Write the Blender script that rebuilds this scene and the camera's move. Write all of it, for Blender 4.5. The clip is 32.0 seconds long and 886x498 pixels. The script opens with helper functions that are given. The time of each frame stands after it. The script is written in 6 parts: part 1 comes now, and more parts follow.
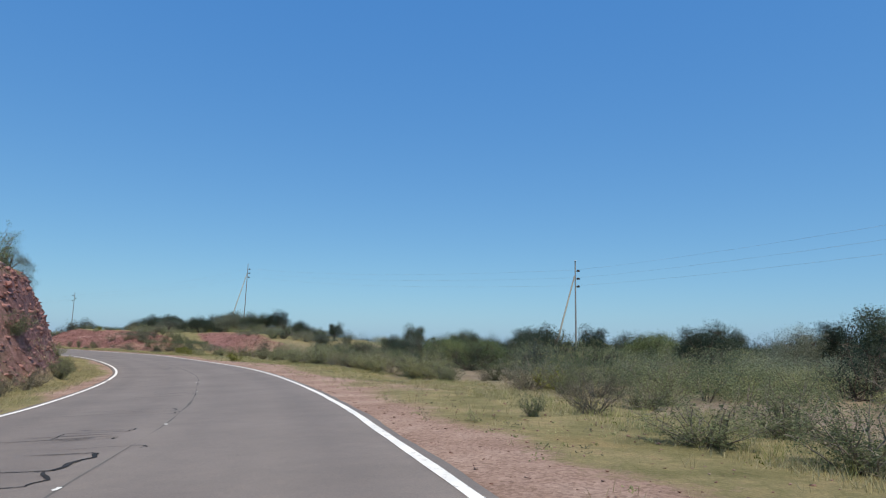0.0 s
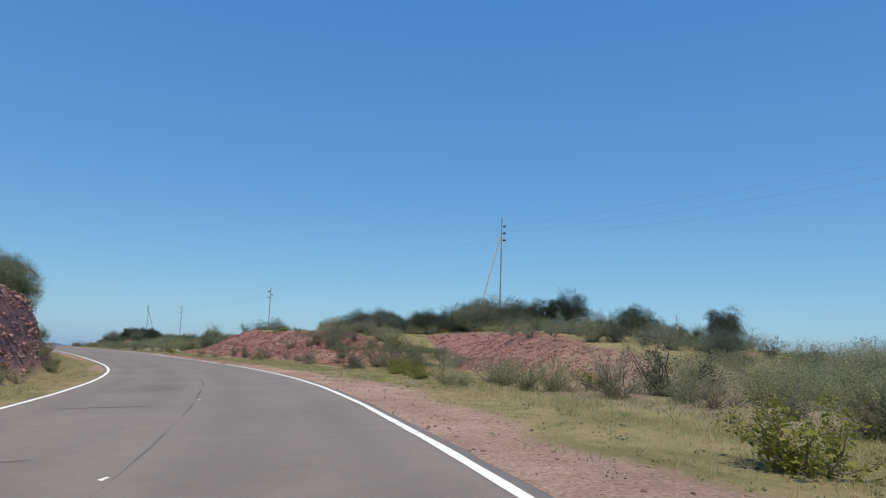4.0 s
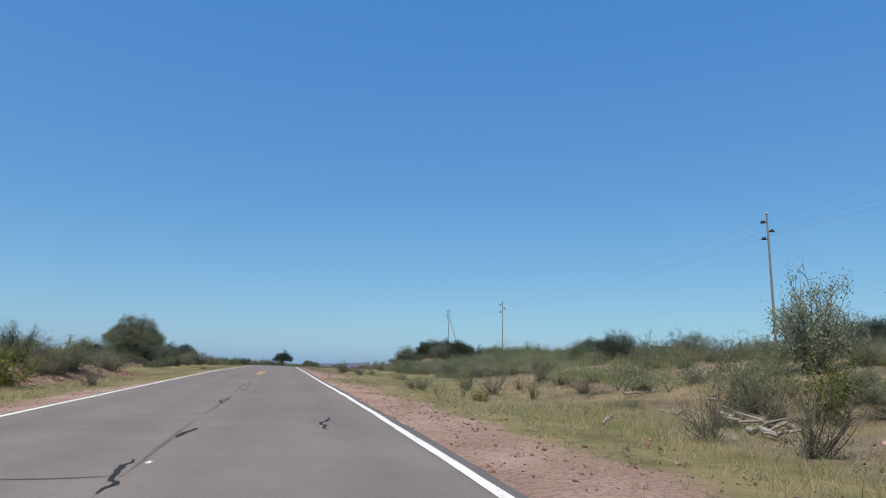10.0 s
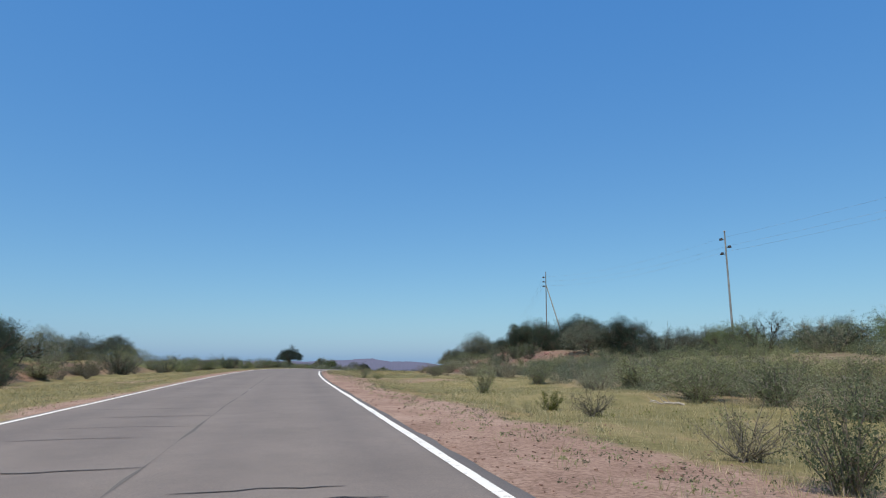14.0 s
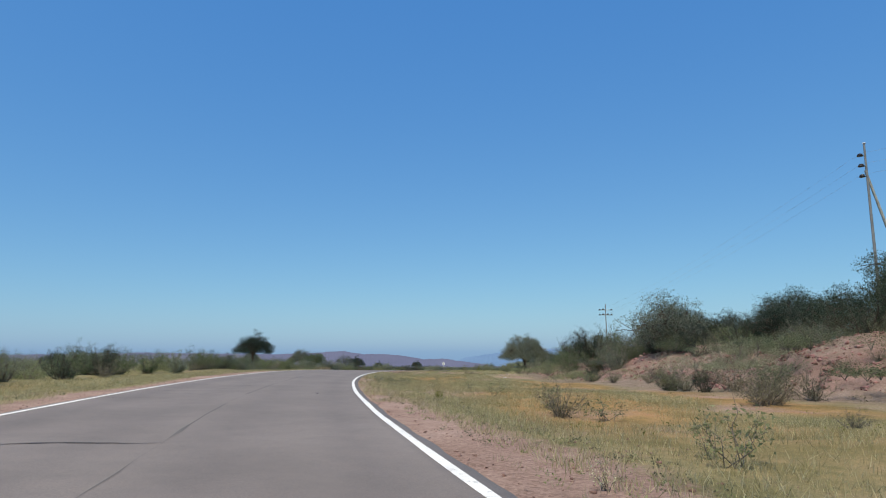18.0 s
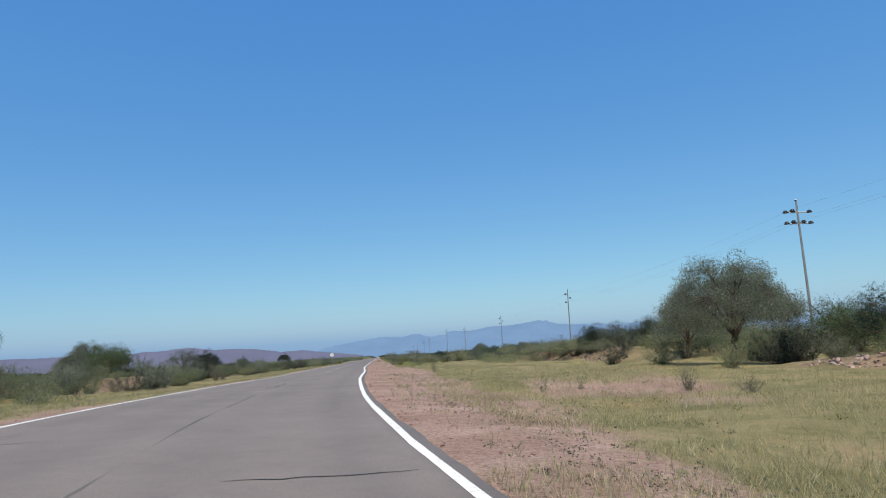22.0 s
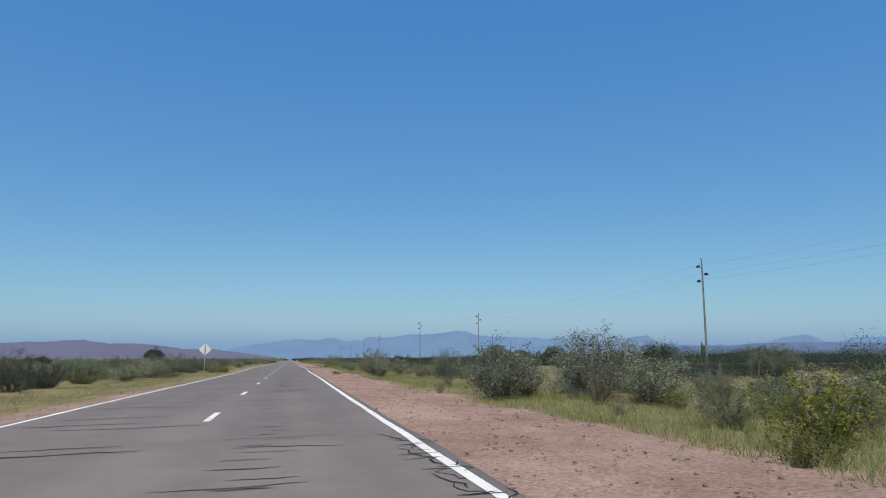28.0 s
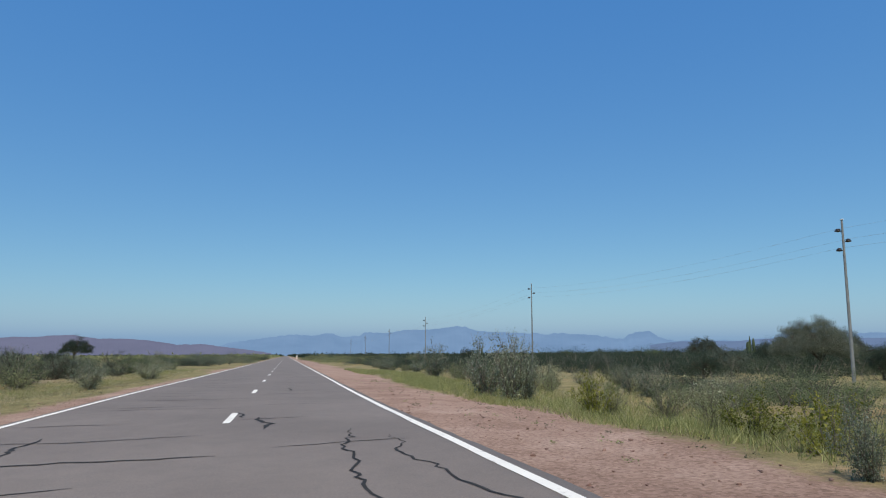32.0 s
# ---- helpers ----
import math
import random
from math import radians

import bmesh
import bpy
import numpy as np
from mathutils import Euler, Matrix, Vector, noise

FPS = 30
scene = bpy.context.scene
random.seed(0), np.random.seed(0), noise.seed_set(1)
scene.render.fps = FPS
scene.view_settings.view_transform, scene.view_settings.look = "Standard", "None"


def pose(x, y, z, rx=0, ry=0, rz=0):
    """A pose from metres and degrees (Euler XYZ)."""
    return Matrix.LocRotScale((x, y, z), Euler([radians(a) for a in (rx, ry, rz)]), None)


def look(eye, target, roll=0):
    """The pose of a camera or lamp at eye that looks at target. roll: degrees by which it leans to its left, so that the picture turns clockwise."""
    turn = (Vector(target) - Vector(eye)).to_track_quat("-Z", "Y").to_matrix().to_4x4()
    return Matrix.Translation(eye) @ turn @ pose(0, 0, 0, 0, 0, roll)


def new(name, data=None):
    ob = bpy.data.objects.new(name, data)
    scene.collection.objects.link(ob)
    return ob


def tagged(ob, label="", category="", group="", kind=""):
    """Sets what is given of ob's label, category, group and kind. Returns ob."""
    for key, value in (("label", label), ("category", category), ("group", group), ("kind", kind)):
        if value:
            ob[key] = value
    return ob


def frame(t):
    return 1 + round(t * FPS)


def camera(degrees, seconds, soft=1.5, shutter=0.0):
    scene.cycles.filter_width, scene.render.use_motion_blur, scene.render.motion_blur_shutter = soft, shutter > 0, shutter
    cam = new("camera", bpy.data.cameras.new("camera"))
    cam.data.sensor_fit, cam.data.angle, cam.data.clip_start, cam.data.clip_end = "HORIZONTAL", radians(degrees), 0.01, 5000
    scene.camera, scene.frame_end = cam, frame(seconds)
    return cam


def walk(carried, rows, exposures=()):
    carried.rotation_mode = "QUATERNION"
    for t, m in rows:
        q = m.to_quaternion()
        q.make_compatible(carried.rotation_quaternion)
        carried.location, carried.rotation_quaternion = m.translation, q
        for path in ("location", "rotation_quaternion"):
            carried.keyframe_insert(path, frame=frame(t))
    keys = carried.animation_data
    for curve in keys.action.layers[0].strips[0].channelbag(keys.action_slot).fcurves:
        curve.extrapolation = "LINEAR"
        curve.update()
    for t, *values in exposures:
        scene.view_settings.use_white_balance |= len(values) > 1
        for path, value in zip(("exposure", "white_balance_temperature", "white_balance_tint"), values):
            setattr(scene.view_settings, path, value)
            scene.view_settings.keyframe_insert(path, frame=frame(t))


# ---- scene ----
cam = camera(69.52, 32.0, soft=1.1)
# seconds, eye, pitch, roll, heading
PATH = [
    (0.0, 0.00, 0.00, 1.14, 8.77, -1.10, 5.96),
    (0.5, -2.45, 6.64, 1.01, 9.04, -1.47, 8.00),
    (1.0, -5.06, 13.00, 0.91, 9.14, -1.84, 10.10),
    (1.5, -7.82, 19.11, 0.85, 9.39, -1.73, 12.06),
    (2.0, -10.78, 25.08, 0.82, 9.92, -1.76, 14.13),
    (2.5, -14.02, 31.03, 0.79, 9.47, -1.80, 16.40),
    (3.0, -17.60, 36.97, 0.75, 9.31, -1.62, 19.20),
    (3.5, -21.53, 42.84, 0.73, 9.44, -1.55, 21.99),
    (4.0, -25.75, 48.54, 0.72, 9.58, -1.73, 24.33),
    (4.5, -30.12, 53.99, 0.73, 10.01, -2.12, 26.63),
    (5.0, -34.55, 59.07, 0.76, 10.23, -2.25, 29.14),
    (5.5, -39.02, 63.75, 0.80, 10.29, -1.85, 31.61),
    (6.0, -43.61, 68.17, 0.82, 9.99, -1.60, 34.01),
    (6.5, -48.41, 72.43, 0.81, 10.22, -1.91, 36.36),
    (7.0, -53.44, 76.52, 0.82, 10.64, -2.08, 38.82),
    (7.5, -58.64, 80.41, 0.86, 10.40, -1.94, 41.08),
    (8.0, -63.96, 84.08, 0.91, 10.49, -1.35, 43.16),
    (8.5, -69.40, 87.59, 0.99, 10.65, -0.94, 44.69),
    (9.0, -74.97, 90.98, 1.10, 10.68, -0.85, 46.17),
    (9.5, -80.62, 94.23, 1.21, 10.36, -0.97, 47.51),
    (10.0, -86.27, 97.32, 1.30, 10.39, -1.30, 48.50),
    (10.5, -91.92, 100.33, 1.37, 10.74, -1.07, 48.85),
    (11.0, -97.60, 103.33, 1.42, 10.30, -0.78, 48.91),
    (11.5, -103.38, 106.37, 1.46, 9.85, -0.16, 49.17),
    (12.0, -109.31, 109.45, 1.50, 9.72, 0.47, 49.32),
    (12.5, -115.39, 112.60, 1.56, 10.20, 0.69, 49.40),
    (13.0, -121.63, 115.83, 1.61, 9.82, 0.86, 49.30),
    (13.5, -127.96, 119.13, 1.67, 10.02, 0.12, 49.19),
    (14.0, -134.29, 122.44, 1.71, 9.85, 0.08, 49.05),
    (14.5, -140.55, 125.73, 1.74, 9.68, 0.19, 49.01),
    (15.0, -146.73, 128.99, 1.74, 9.55, 0.11, 48.79),
    (15.5, -152.85, 132.24, 1.74, 9.55, 0.11, 48.66),
    (16.0, -158.99, 135.53, 1.74, 9.62, 0.28, 48.50),
    (16.5, -165.22, 138.89, 1.76, 9.31, 0.75, 48.31),
    (17.0, -171.61, 142.38, 1.77, 9.33, 1.64, 47.82),
    (17.5, -178.16, 146.05, 1.78, 8.97, 0.73, 47.18),
    (18.0, -184.78, 149.85, 1.77, 9.19, 0.14, 46.50),
    (18.5, -191.33, 153.76, 1.75, 8.95, 0.36, 45.32),
    (19.0, -197.75, 157.79, 1.71, 8.78, 0.79, 43.90),
    (19.5, -204.04, 161.94, 1.62, 8.31, 1.24, 42.70),
    (20.0, -210.20, 166.21, 1.52, 8.63, 1.23, 41.44),
    (20.5, -216.28, 170.65, 1.43, 8.08, 1.90, 39.71),
    (21.0, -222.30, 175.35, 1.33, 8.34, 2.07, 37.74),
    (21.5, -228.26, 180.35, 1.21, 7.91, 3.12, 35.78),
    (22.0, -234.10, 185.58, 1.07, 7.78, 3.02, 34.01),
    (22.5, -239.74, 190.93, 0.94, 7.95, 2.02, 32.43),
    (23.0, -245.20, 196.40, 0.80, 8.27, 0.97, 31.05),
    (23.5, -250.61, 202.08, 0.63, 7.73, 0.16, 29.56),
    (24.0, -256.06, 208.10, 0.42, 8.09, -0.26, 28.20),
    (24.5, -261.60, 214.46, 0.18, 8.00, -0.97, 27.41),
    (25.0, -267.23, 221.01, -0.08, 7.87, -0.69, 27.46),
    (25.5, -272.96, 227.63, -0.34, 7.90, -0.18, 27.77),
    (26.0, -278.76, 234.29, -0.60, 7.94, 0.33, 27.73),
    (26.5, -284.55, 241.03, -0.84, 8.03, 0.66, 27.10),
    (27.0, -290.31, 247.83, -1.08, 7.97, 0.30, 26.89),
    (27.5, -296.10, 254.72, -1.32, 8.23, 0.29, 26.67),
    (28.0, -301.94, 261.71, -1.56, 8.30, 0.03, 26.52),
    (28.5, -307.84, 268.81, -1.81, 8.22, -0.50, 26.51),
    (29.0, -313.85, 276.00, -2.05, 8.42, 0.32, 26.71),
    (29.5, -319.98, 283.30, -2.26, 7.94, 0.40, 26.76),
    (30.0, -326.22, 290.72, -2.51, 7.90, -0.50, 26.81),
    (30.5, -332.53, 298.23, -2.79, 8.30, -0.31, 26.80),
    (31.0, -338.92, 305.73, -3.03, 8.47, 0.84, 27.50),
    (31.5, -345.37, 313.26, -3.24, 8.03, -0.10, 27.15),
    (32.0, -351.76, 320.90, -3.49, 7.93, 0.01, 26.15),
]
# road alignment at even steps along the centreline: plan, level, crossfall in degrees
PLAN = [
    (-1.69, -0.59), (-8.59, 16.75), (-17.21, 33.30), (-27.80, 48.66), (-39.93, 62.82), (-53.81, 75.29),
    (-69.20, 85.83), (-85.44, 95.02), (-101.91, 103.80), (-118.50, 112.36), (-135.05, 120.99), (-151.57, 129.68),
    (-168.06, 138.42), (-184.33, 147.56), (-200.33, 157.18), (-215.64, 167.84), (-230.22, 179.49), (-243.92, 192.16),
    (-256.59, 205.86), (-268.66, 220.09), (-280.94, 234.15), (-293.03, 248.37), (-304.96, 262.72), (-316.95, 277.04),
    (-328.86, 291.40), (-340.85, 305.71), (-352.74, 320.10),
]
LEVEL = [-0.11, -0.35, -0.44, -0.48, -0.40, -0.36, -0.21, 0.09, 0.28, 0.42, 0.55, 0.59, 0.62, 0.64, 0.57, 0.39, 0.14, -0.21, -0.69, -1.25, -1.79, -2.29, -2.80, -3.27, -3.75, -4.24, -4.66]
FALL = [-2.4, -2.5, -2.4, -2.3, -2.3, -2.2, -2.0, -1.5, -0.8, -0.5, -0.5, -0.3, 0.0, 0.4, 1.1, 2.0, 2.4, 1.5, 0.3, -0.5, -0.5, -0.5, -0.6, -0.8, -1.1, -1.4, -1.8]
ALIGN = [(*p, z, f) for p, z, f in zip(PLAN, LEVEL, FALL)]
walk(cam, [(t, pose(x, y, z, 90 + p, r, w)) for t, x, y, z, p, r, w in PATH], exposures=[(0.0, 0.0), (18.0, 0.0), (21.5, 0.09), (24.0, -0.08), (32.0, -0.12)])

# ---- world, sun ----
SUN_TURN = 203.0   # degrees from +y towards -x
SUN_HIGH = 60.0
world = bpy.data.worlds.new("sky")
scene.world = world
world.use_nodes = True
wn = world.node_tree.nodes
sky = wn.new("ShaderNodeTexSky")
sky.sky_type = "NISHITA"
sky.sun_disc = False
sky.sun_elevation = radians(SUN_HIGH)
sky.sun_rotation = radians(-SUN_TURN)
sky.altitude = 0
sky.air_density, sky.dust_density, sky.ozone_density = 1.0, 0.7, 1.0
wn["Background"].inputs["Strength"].default_value = 0.125
# clear dry air, evened out by a high thin veil
tint = wn.new("ShaderNodeMix")
tint.data_type, tint.blend_type = "RGBA", "MULTIPLY"
tint.inputs[0].default_value = 1.0
tint.inputs[7].default_value = (0.475, 0.565, 0.37, 1)
veil = wn.new("ShaderNodeMix")
veil.data_type, veil.blend_type = "RGBA", "ADD"
veil.inputs[0].default_value = 1.0
veil.inputs[7].default_value = (0.06, 0.93, 3.55, 1)
world.node_tree.links.new(sky.outputs[0], tint.inputs[6])
world.node_tree.links.new(tint.outputs[2], veil.inputs[6])
world.node_tree.links.new(veil.outputs[2], wn["Background"].inputs["Color"])
sun = new("sun", bpy.data.lights.new("sun", "SUN"))
sun.data.energy, sun.data.angle, sun.data.color = 4.4, radians(0.55), (1.0, 0.92, 0.79)
sd = Vector((-math.sin(radians(SUN_TURN)) * math.cos(radians(SUN_HIGH)), math.cos(radians(SUN_TURN)) * math.cos(radians(SUN_HIGH)), math.sin(radians(SUN_HIGH))))
sun.matrix_world = look(sd * 200, (0, 0, 0))


# ---- materials ----
def mat(name, rough=0.9, spec=0.3):
    m = bpy.data.materials.new(name)
    m.use_nodes = True
    nt = m.node_tree
    b = nt.nodes["Principled BSDF"]
    b.inputs["Roughness"].default_value = rough
    b.inputs["Specular IOR Level"].default_value = spec
    return m, nt, b


def node(nt, kind, **kw):
    n = nt.nodes.new("ShaderNode" + kind)
    for k, v in kw.items():
        n.inputs[k].default_value = v
    return n


def noise_of(nt, scale, detail=4.0, rough=0.6, stretch=None):
    co = nt.nodes.new("ShaderNodeTexCoord")
    n = node(nt, "TexNoise", Scale=scale, Detail=detail, Roughness=rough)
    src = co.outputs["Object"]
    if stretch:
        mp = nt.nodes.new("ShaderNodeMapping")
        mp.inputs["Scale"].default_value = stretch
        nt.links.new(src, mp.inputs["Vector"])
        src = mp.outputs[0]
    nt.links.new(src, n.inputs["Vector"])
    return n.outputs["Fac"]


def ramp_of(nt, fac, stops):
    r = nt.nodes.new("ShaderNodeValToRGB")
    el = r.color_ramp.elements
    while len(el) < len(stops):
        el.new(0.5)
    for e, (p, c) in zip(el, stops):
        e.position, e.color = p, (*c, 1)
    nt.links.new(fac, r.inputs[0])
    return r.outputs[0]


def mix_of(nt, fac, a, b, mode="MIX"):
    m = nt.nodes.new("ShaderNodeMix")
    m.data_type, m.blend_type = "RGBA", mode
    for sock, v in ((m.inputs[0], fac), (m.inputs[6], a), (m.inputs[7], b)):
        if isinstance(v, (int, float)):
            sock.default_value = v
        elif isinstance(v, tuple):
            sock.default_value = (*v, 1)
        else:
            nt.links.new(v, sock)
    return m.outputs[2]


def bump_to(nt, b, height, strength, dist):
    n = node(nt, "Bump", Strength=strength, Distance=dist)
    nt.links.new(height, n.inputs["Height"])
    nt.links.new(n.outputs[0], b.inputs["Normal"])


def grainy(name, stops, scale, fine, rough=0.92, bump=0.4, dist=0.02, var=0.0, spec=0.2):
    """A rough natural surface: tones at one scale, grain at another, and a shade of its own for each object."""
    m, nt, b = mat(name, rough, spec)
    c = ramp_of(nt, noise_of(nt, scale), stops)
    g = noise_of(nt, fine, 3.0, 0.7)
    c = mix_of(nt, 0.55, c, ramp_of(nt, g, [(0.25, (0.5, 0.5, 0.5)), (0.75, (1.25, 1.25, 1.25))]), "MULTIPLY")
    if var:
        oi = nt.nodes.new("ShaderNodeObjectInfo")
        c = mix_of(nt, 1.0, c, ramp_of(nt, oi.outputs["Random"], [(0, (1 - var,) * 3), (1, (1 + var,) * 3)]), "MULTIPLY")
        gi = nt.nodes.new("ShaderNodeNewGeometry")
        c = mix_of(nt, 1.0, c, ramp_of(nt, gi.outputs["Random Per Island"], [(0, (1 - var,) * 3), (1, (1 + var,) * 3)]), "MULTIPLY")
    nt.links.new(c, b.inputs["Base Color"])
    bump_to(nt, b, g, bump, dist)
    return m


def leafy(name, dark, mid, light, shine=0.12, through_light=0.5, spread=0.5):
    """Leaves: each leaf has its own tone; a little light passes through."""
    m, nt, b = mat(name, 0.7, shine)
    geo = nt.nodes.new("ShaderNodeNewGeometry")
    c = ramp_of(nt, geo.outputs["Random Per Island"], [(0.0, dark), (spread, mid), (1.0, light)])
    oi = nt.nodes.new("ShaderNodeObjectInfo")
    c = mix_of(nt, 1.0, c, ramp_of(nt, oi.outputs["Random"], [(0, (0.66, 0.72, 0.76)), (0.5, (1.06, 1.07, 1.08)), (1, (1.5, 1.42, 1.3))]), "MULTIPLY")
    nt.links.new(c, b.inputs["Base Color"])
    tr = nt.nodes.new("ShaderNodeBsdfTranslucent")
    nt.links.new(c, tr.inputs["Color"])
    ms = nt.nodes.new("ShaderNodeMixShader")
    ms.inputs[0].default_value = through_light
    nt.links.new(b.outputs[0], ms.inputs[1])
    nt.links.new(tr.outputs[0], ms.inputs[2])
    nt.links.new(ms.outputs[0], nt.nodes["Material Output"].inputs["Surface"])
    return m


# asphalt: worn grey, wheel tracks polished a little darker
ASPHALT, nt, b = mat("asphalt", 0.74, 0.34)
c = ramp_of(nt, noise_of(nt, 0.35, 3), [(0.3, (0.187, 0.153, 0.128)), (0.7, (0.232, 0.191, 0.161))])
c = mix_of(nt, 0.5, c, ramp_of(nt, noise_of(nt, 60, 2, 0.8), [(0.3, (0.6, 0.6, 0.6)), (0.7, (1.3, 1.28, 1.26))]), "MULTIPLY")
at_ = nt.nodes.new("ShaderNodeAttribute")
at_.attribute_name = "track"
c = mix_of(nt, at_.outputs["Fac"], c, mix_of(nt, 1.0, c, (0.86, 0.86, 0.87), "MULTIPLY"))
nt.links.new(c, b.inputs["Base Color"])
c = mix_of(nt, 0.4, c, ramp_of(nt, noise_of(nt, 2.6, 7, 0.72, (1, 1, 1)), [(0.3, (0.78, 0.78, 0.79)), (0.5, (1, 1, 1)), (0.72, (1.2, 1.18, 1.15))]), "MULTIPLY")
nt.links.new(c, b.inputs["Base Color"])
bump_to(nt, b, noise_of(nt, 120, 2), 0.35, 0.004)


def paint(name, colour, under):
    m, nt, b = mat(name, 0.8, 0.15)
    w = ramp_of(nt, noise_of(nt, 9, 6, 0.75), [(0.34, (0, 0, 0)), (0.44, (1, 1, 1))])
    t = mix_of(nt, 0.5, colour, ramp_of(nt, noise_of(nt, 1.3, 3), [(0.3, (0.8, 0.8, 0.8)), (0.7, (1.1, 1.1, 1.1))]), "MULTIPLY")
    nt.links.new(mix_of(nt, w, under, t), b.inputs["Base Color"])
    return m


WHITE_PAINT = paint("white_paint", (0.78, 0.745, 0.68), (0.42, 0.39, 0.35))
YELLOW_PAINT = paint("yellow_paint", (0.78, 0.47, 0.05), (0.35, 0.24, 0.09))
TAR = grainy("tar", [(0.3, (0.022, 0.02, 0.018)), (0.7, (0.045, 0.041, 0.038))], 3, 80, 0.8, 0.3, 0.004, spec=0.2)
PATCH = grainy("patch", [(0.3, (0.05, 0.042, 0.037)), (0.7, (0.14, 0.115, 0.1))], 3, 40, 0.9, 0.8, 0.02)
SEAM = grainy("seam", [(0.3, (0.125, 0.111, 0.1)), (0.7, (0.18, 0.16, 0.142))], 0.5, 50, 0.9, 0.3, 0.004)

# ground: red earth, straw-green grass cover, red rock
GROUND, nt, b = mat("ground", 0.95, 0.1)
earth = ramp_of(nt, noise_of(nt, 0.5, 6, 0.65), [(0.28, (0.25, 0.157, 0.118)), (0.5, (0.345, 0.228, 0.174)), (0.72, (0.45, 0.317, 0.25))])
grit = nt.nodes.new("ShaderNodeTexVoronoi")
grit.inputs["Scale"].default_value = 26.0
gco = nt.nodes.new("ShaderNodeTexCoord")
nt.links.new(gco.outputs["Object"], grit.inputs["Vector"])
earth = mix_of(nt, 0.5, earth, ramp_of(nt, grit.outputs["Color"], [(0.15, (0.5, 0.47, 0.45)), (0.45, (1.0, 1.0, 1.0)), (0.85, (1.35, 1.38, 1.42))]), "MULTIPLY")
earth = mix_of(nt, 0.6, earth, ramp_of(nt, noise_of(nt, 14, 5, 0.75), [(0.3, (0.62, 0.6, 0.58)), (0.7, (1.22, 1.22, 1.22))]), "MULTIPLY")
turf = ramp_of(nt, noise_of(nt, 0.7, 5, 0.65), [(0.3, (0.145, 0.128, 0.058)), (0.47, (0.22, 0.186, 0.09)), (0.6, (0.285, 0.228, 0.12)), (0.76, (0.33, 0.225, 0.14))])
turf = mix_of(nt, ramp_of(nt, noise_of(nt, 0.16, 4, 0.6), [(0.56, (0, 0, 0)), (0.72, (0.6, 0.6, 0.6))]), turf, (0.31, 0.185, 0.09))
turf = mix_of(nt, 0.8, turf, ramp_of(nt, noise_of(nt, 22, 4, 0.8), [(0.3, (0.5, 0.54, 0.48)), (0.7, (1.3, 1.3, 1.25))]), "MULTIPLY")
turf = mix_of(nt, 0.7, turf, ramp_of(nt, noise_of(nt, 4.5, 5, 0.75), [(0.32, (0.7, 0.76, 0.66)), (0.5, (1, 1, 1)), (0.7, (1.22, 1.16, 1.12))]), "MULTIPLY")
stone = ramp_of(nt, noise_of(nt, 0.9, 6, 0.7, (1, 1, 3)), [(0.25, (0.15, 0.074, 0.066)), (0.5, (0.255, 0.132, 0.118)), (0.68, (0.34, 0.2, 0.177)), (0.8, (0.44, 0.315, 0.285))])
block = nt.nodes.new("ShaderNodeTexVoronoi")
block.inputs["Scale"].default_value = 6.5
nt.links.new(gco.outputs["Object"], block.inputs["Vector"])
stone = mix_of(nt, 0.5, stone, ramp_of(nt, block.outputs["Color"], [(0.15, (0.5, 0.5, 0.5)), (0.5, (1, 1, 1)), (0.85, (1.5, 1.55, 1.6))]), "MULTIPLY")
stone = mix_of(nt, 0.7, stone, ramp_of(nt, noise_of(nt, 9, 5, 0.75), [(0.3, (0.55, 0.53, 0.52)), (0.7, (1.25, 1.22, 1.2))]), "MULTIPLY")
ga = nt.nodes.new("ShaderNodeAttribute")
ga.attribute_name = "grass"
ra = nt.nodes.new("ShaderNodeAttribute")
ra.attribute_name = "rock"
# ragged borders between the covers
edge = nt.nodes.new("ShaderNodeMath")
edge.operation = "ADD"
nt.links.new(ga.outputs["Fac"], edge.inputs[0])
ragged = mix_of(nt, 0.55, noise_of(nt, 1.6, 6, 0.75), noise_of(nt, 8.0, 5, 0.8))
nt.links.new(ragged, edge.inputs[1])
gmask = ramp_of(nt, edge.outputs[0], [(0.8, (0, 0, 0)), (1.1, (1, 1, 1))])
oa = nt.nodes.new("ShaderNodeAttribute")
oa.attribute_name = "rust"
turf = mix_of(nt, oa.outputs["Fac"], turf, mix_of(nt, 1.0, turf, (1.25, 0.93, 0.78), "MULTIPLY"))
c = mix_of(nt, gmask, earth, turf)
c = mix_of(nt, ra.outputs["Fac"], c, stone)
da = nt.nodes.new("ShaderNodeAttribute")
da.attribute_name = "dun"
dun = ramp_of(nt, noise_of(nt, 1.3, 7, 0.72), [(0.3, (0.13, 0.1, 0.072)), (0.5, (0.215, 0.162, 0.122)), (0.7, (0.33, 0.262, 0.21))])
dun = mix_of(nt, 0.6, dun, ramp_of(nt, grit.outputs["Color"], [(0.15, (0.45, 0.45, 0.45)), (0.5, (1, 1, 1)), (0.85, (1.5, 1.45, 1.4))]), "MULTIPLY")
c = mix_of(nt, da.outputs["Fac"], c, dun)
nt.links.new(c, b.inputs["Base Color"])
bump_to(nt, b, noise_of(nt, 24, 8, 0.78), 0.8, 0.03)

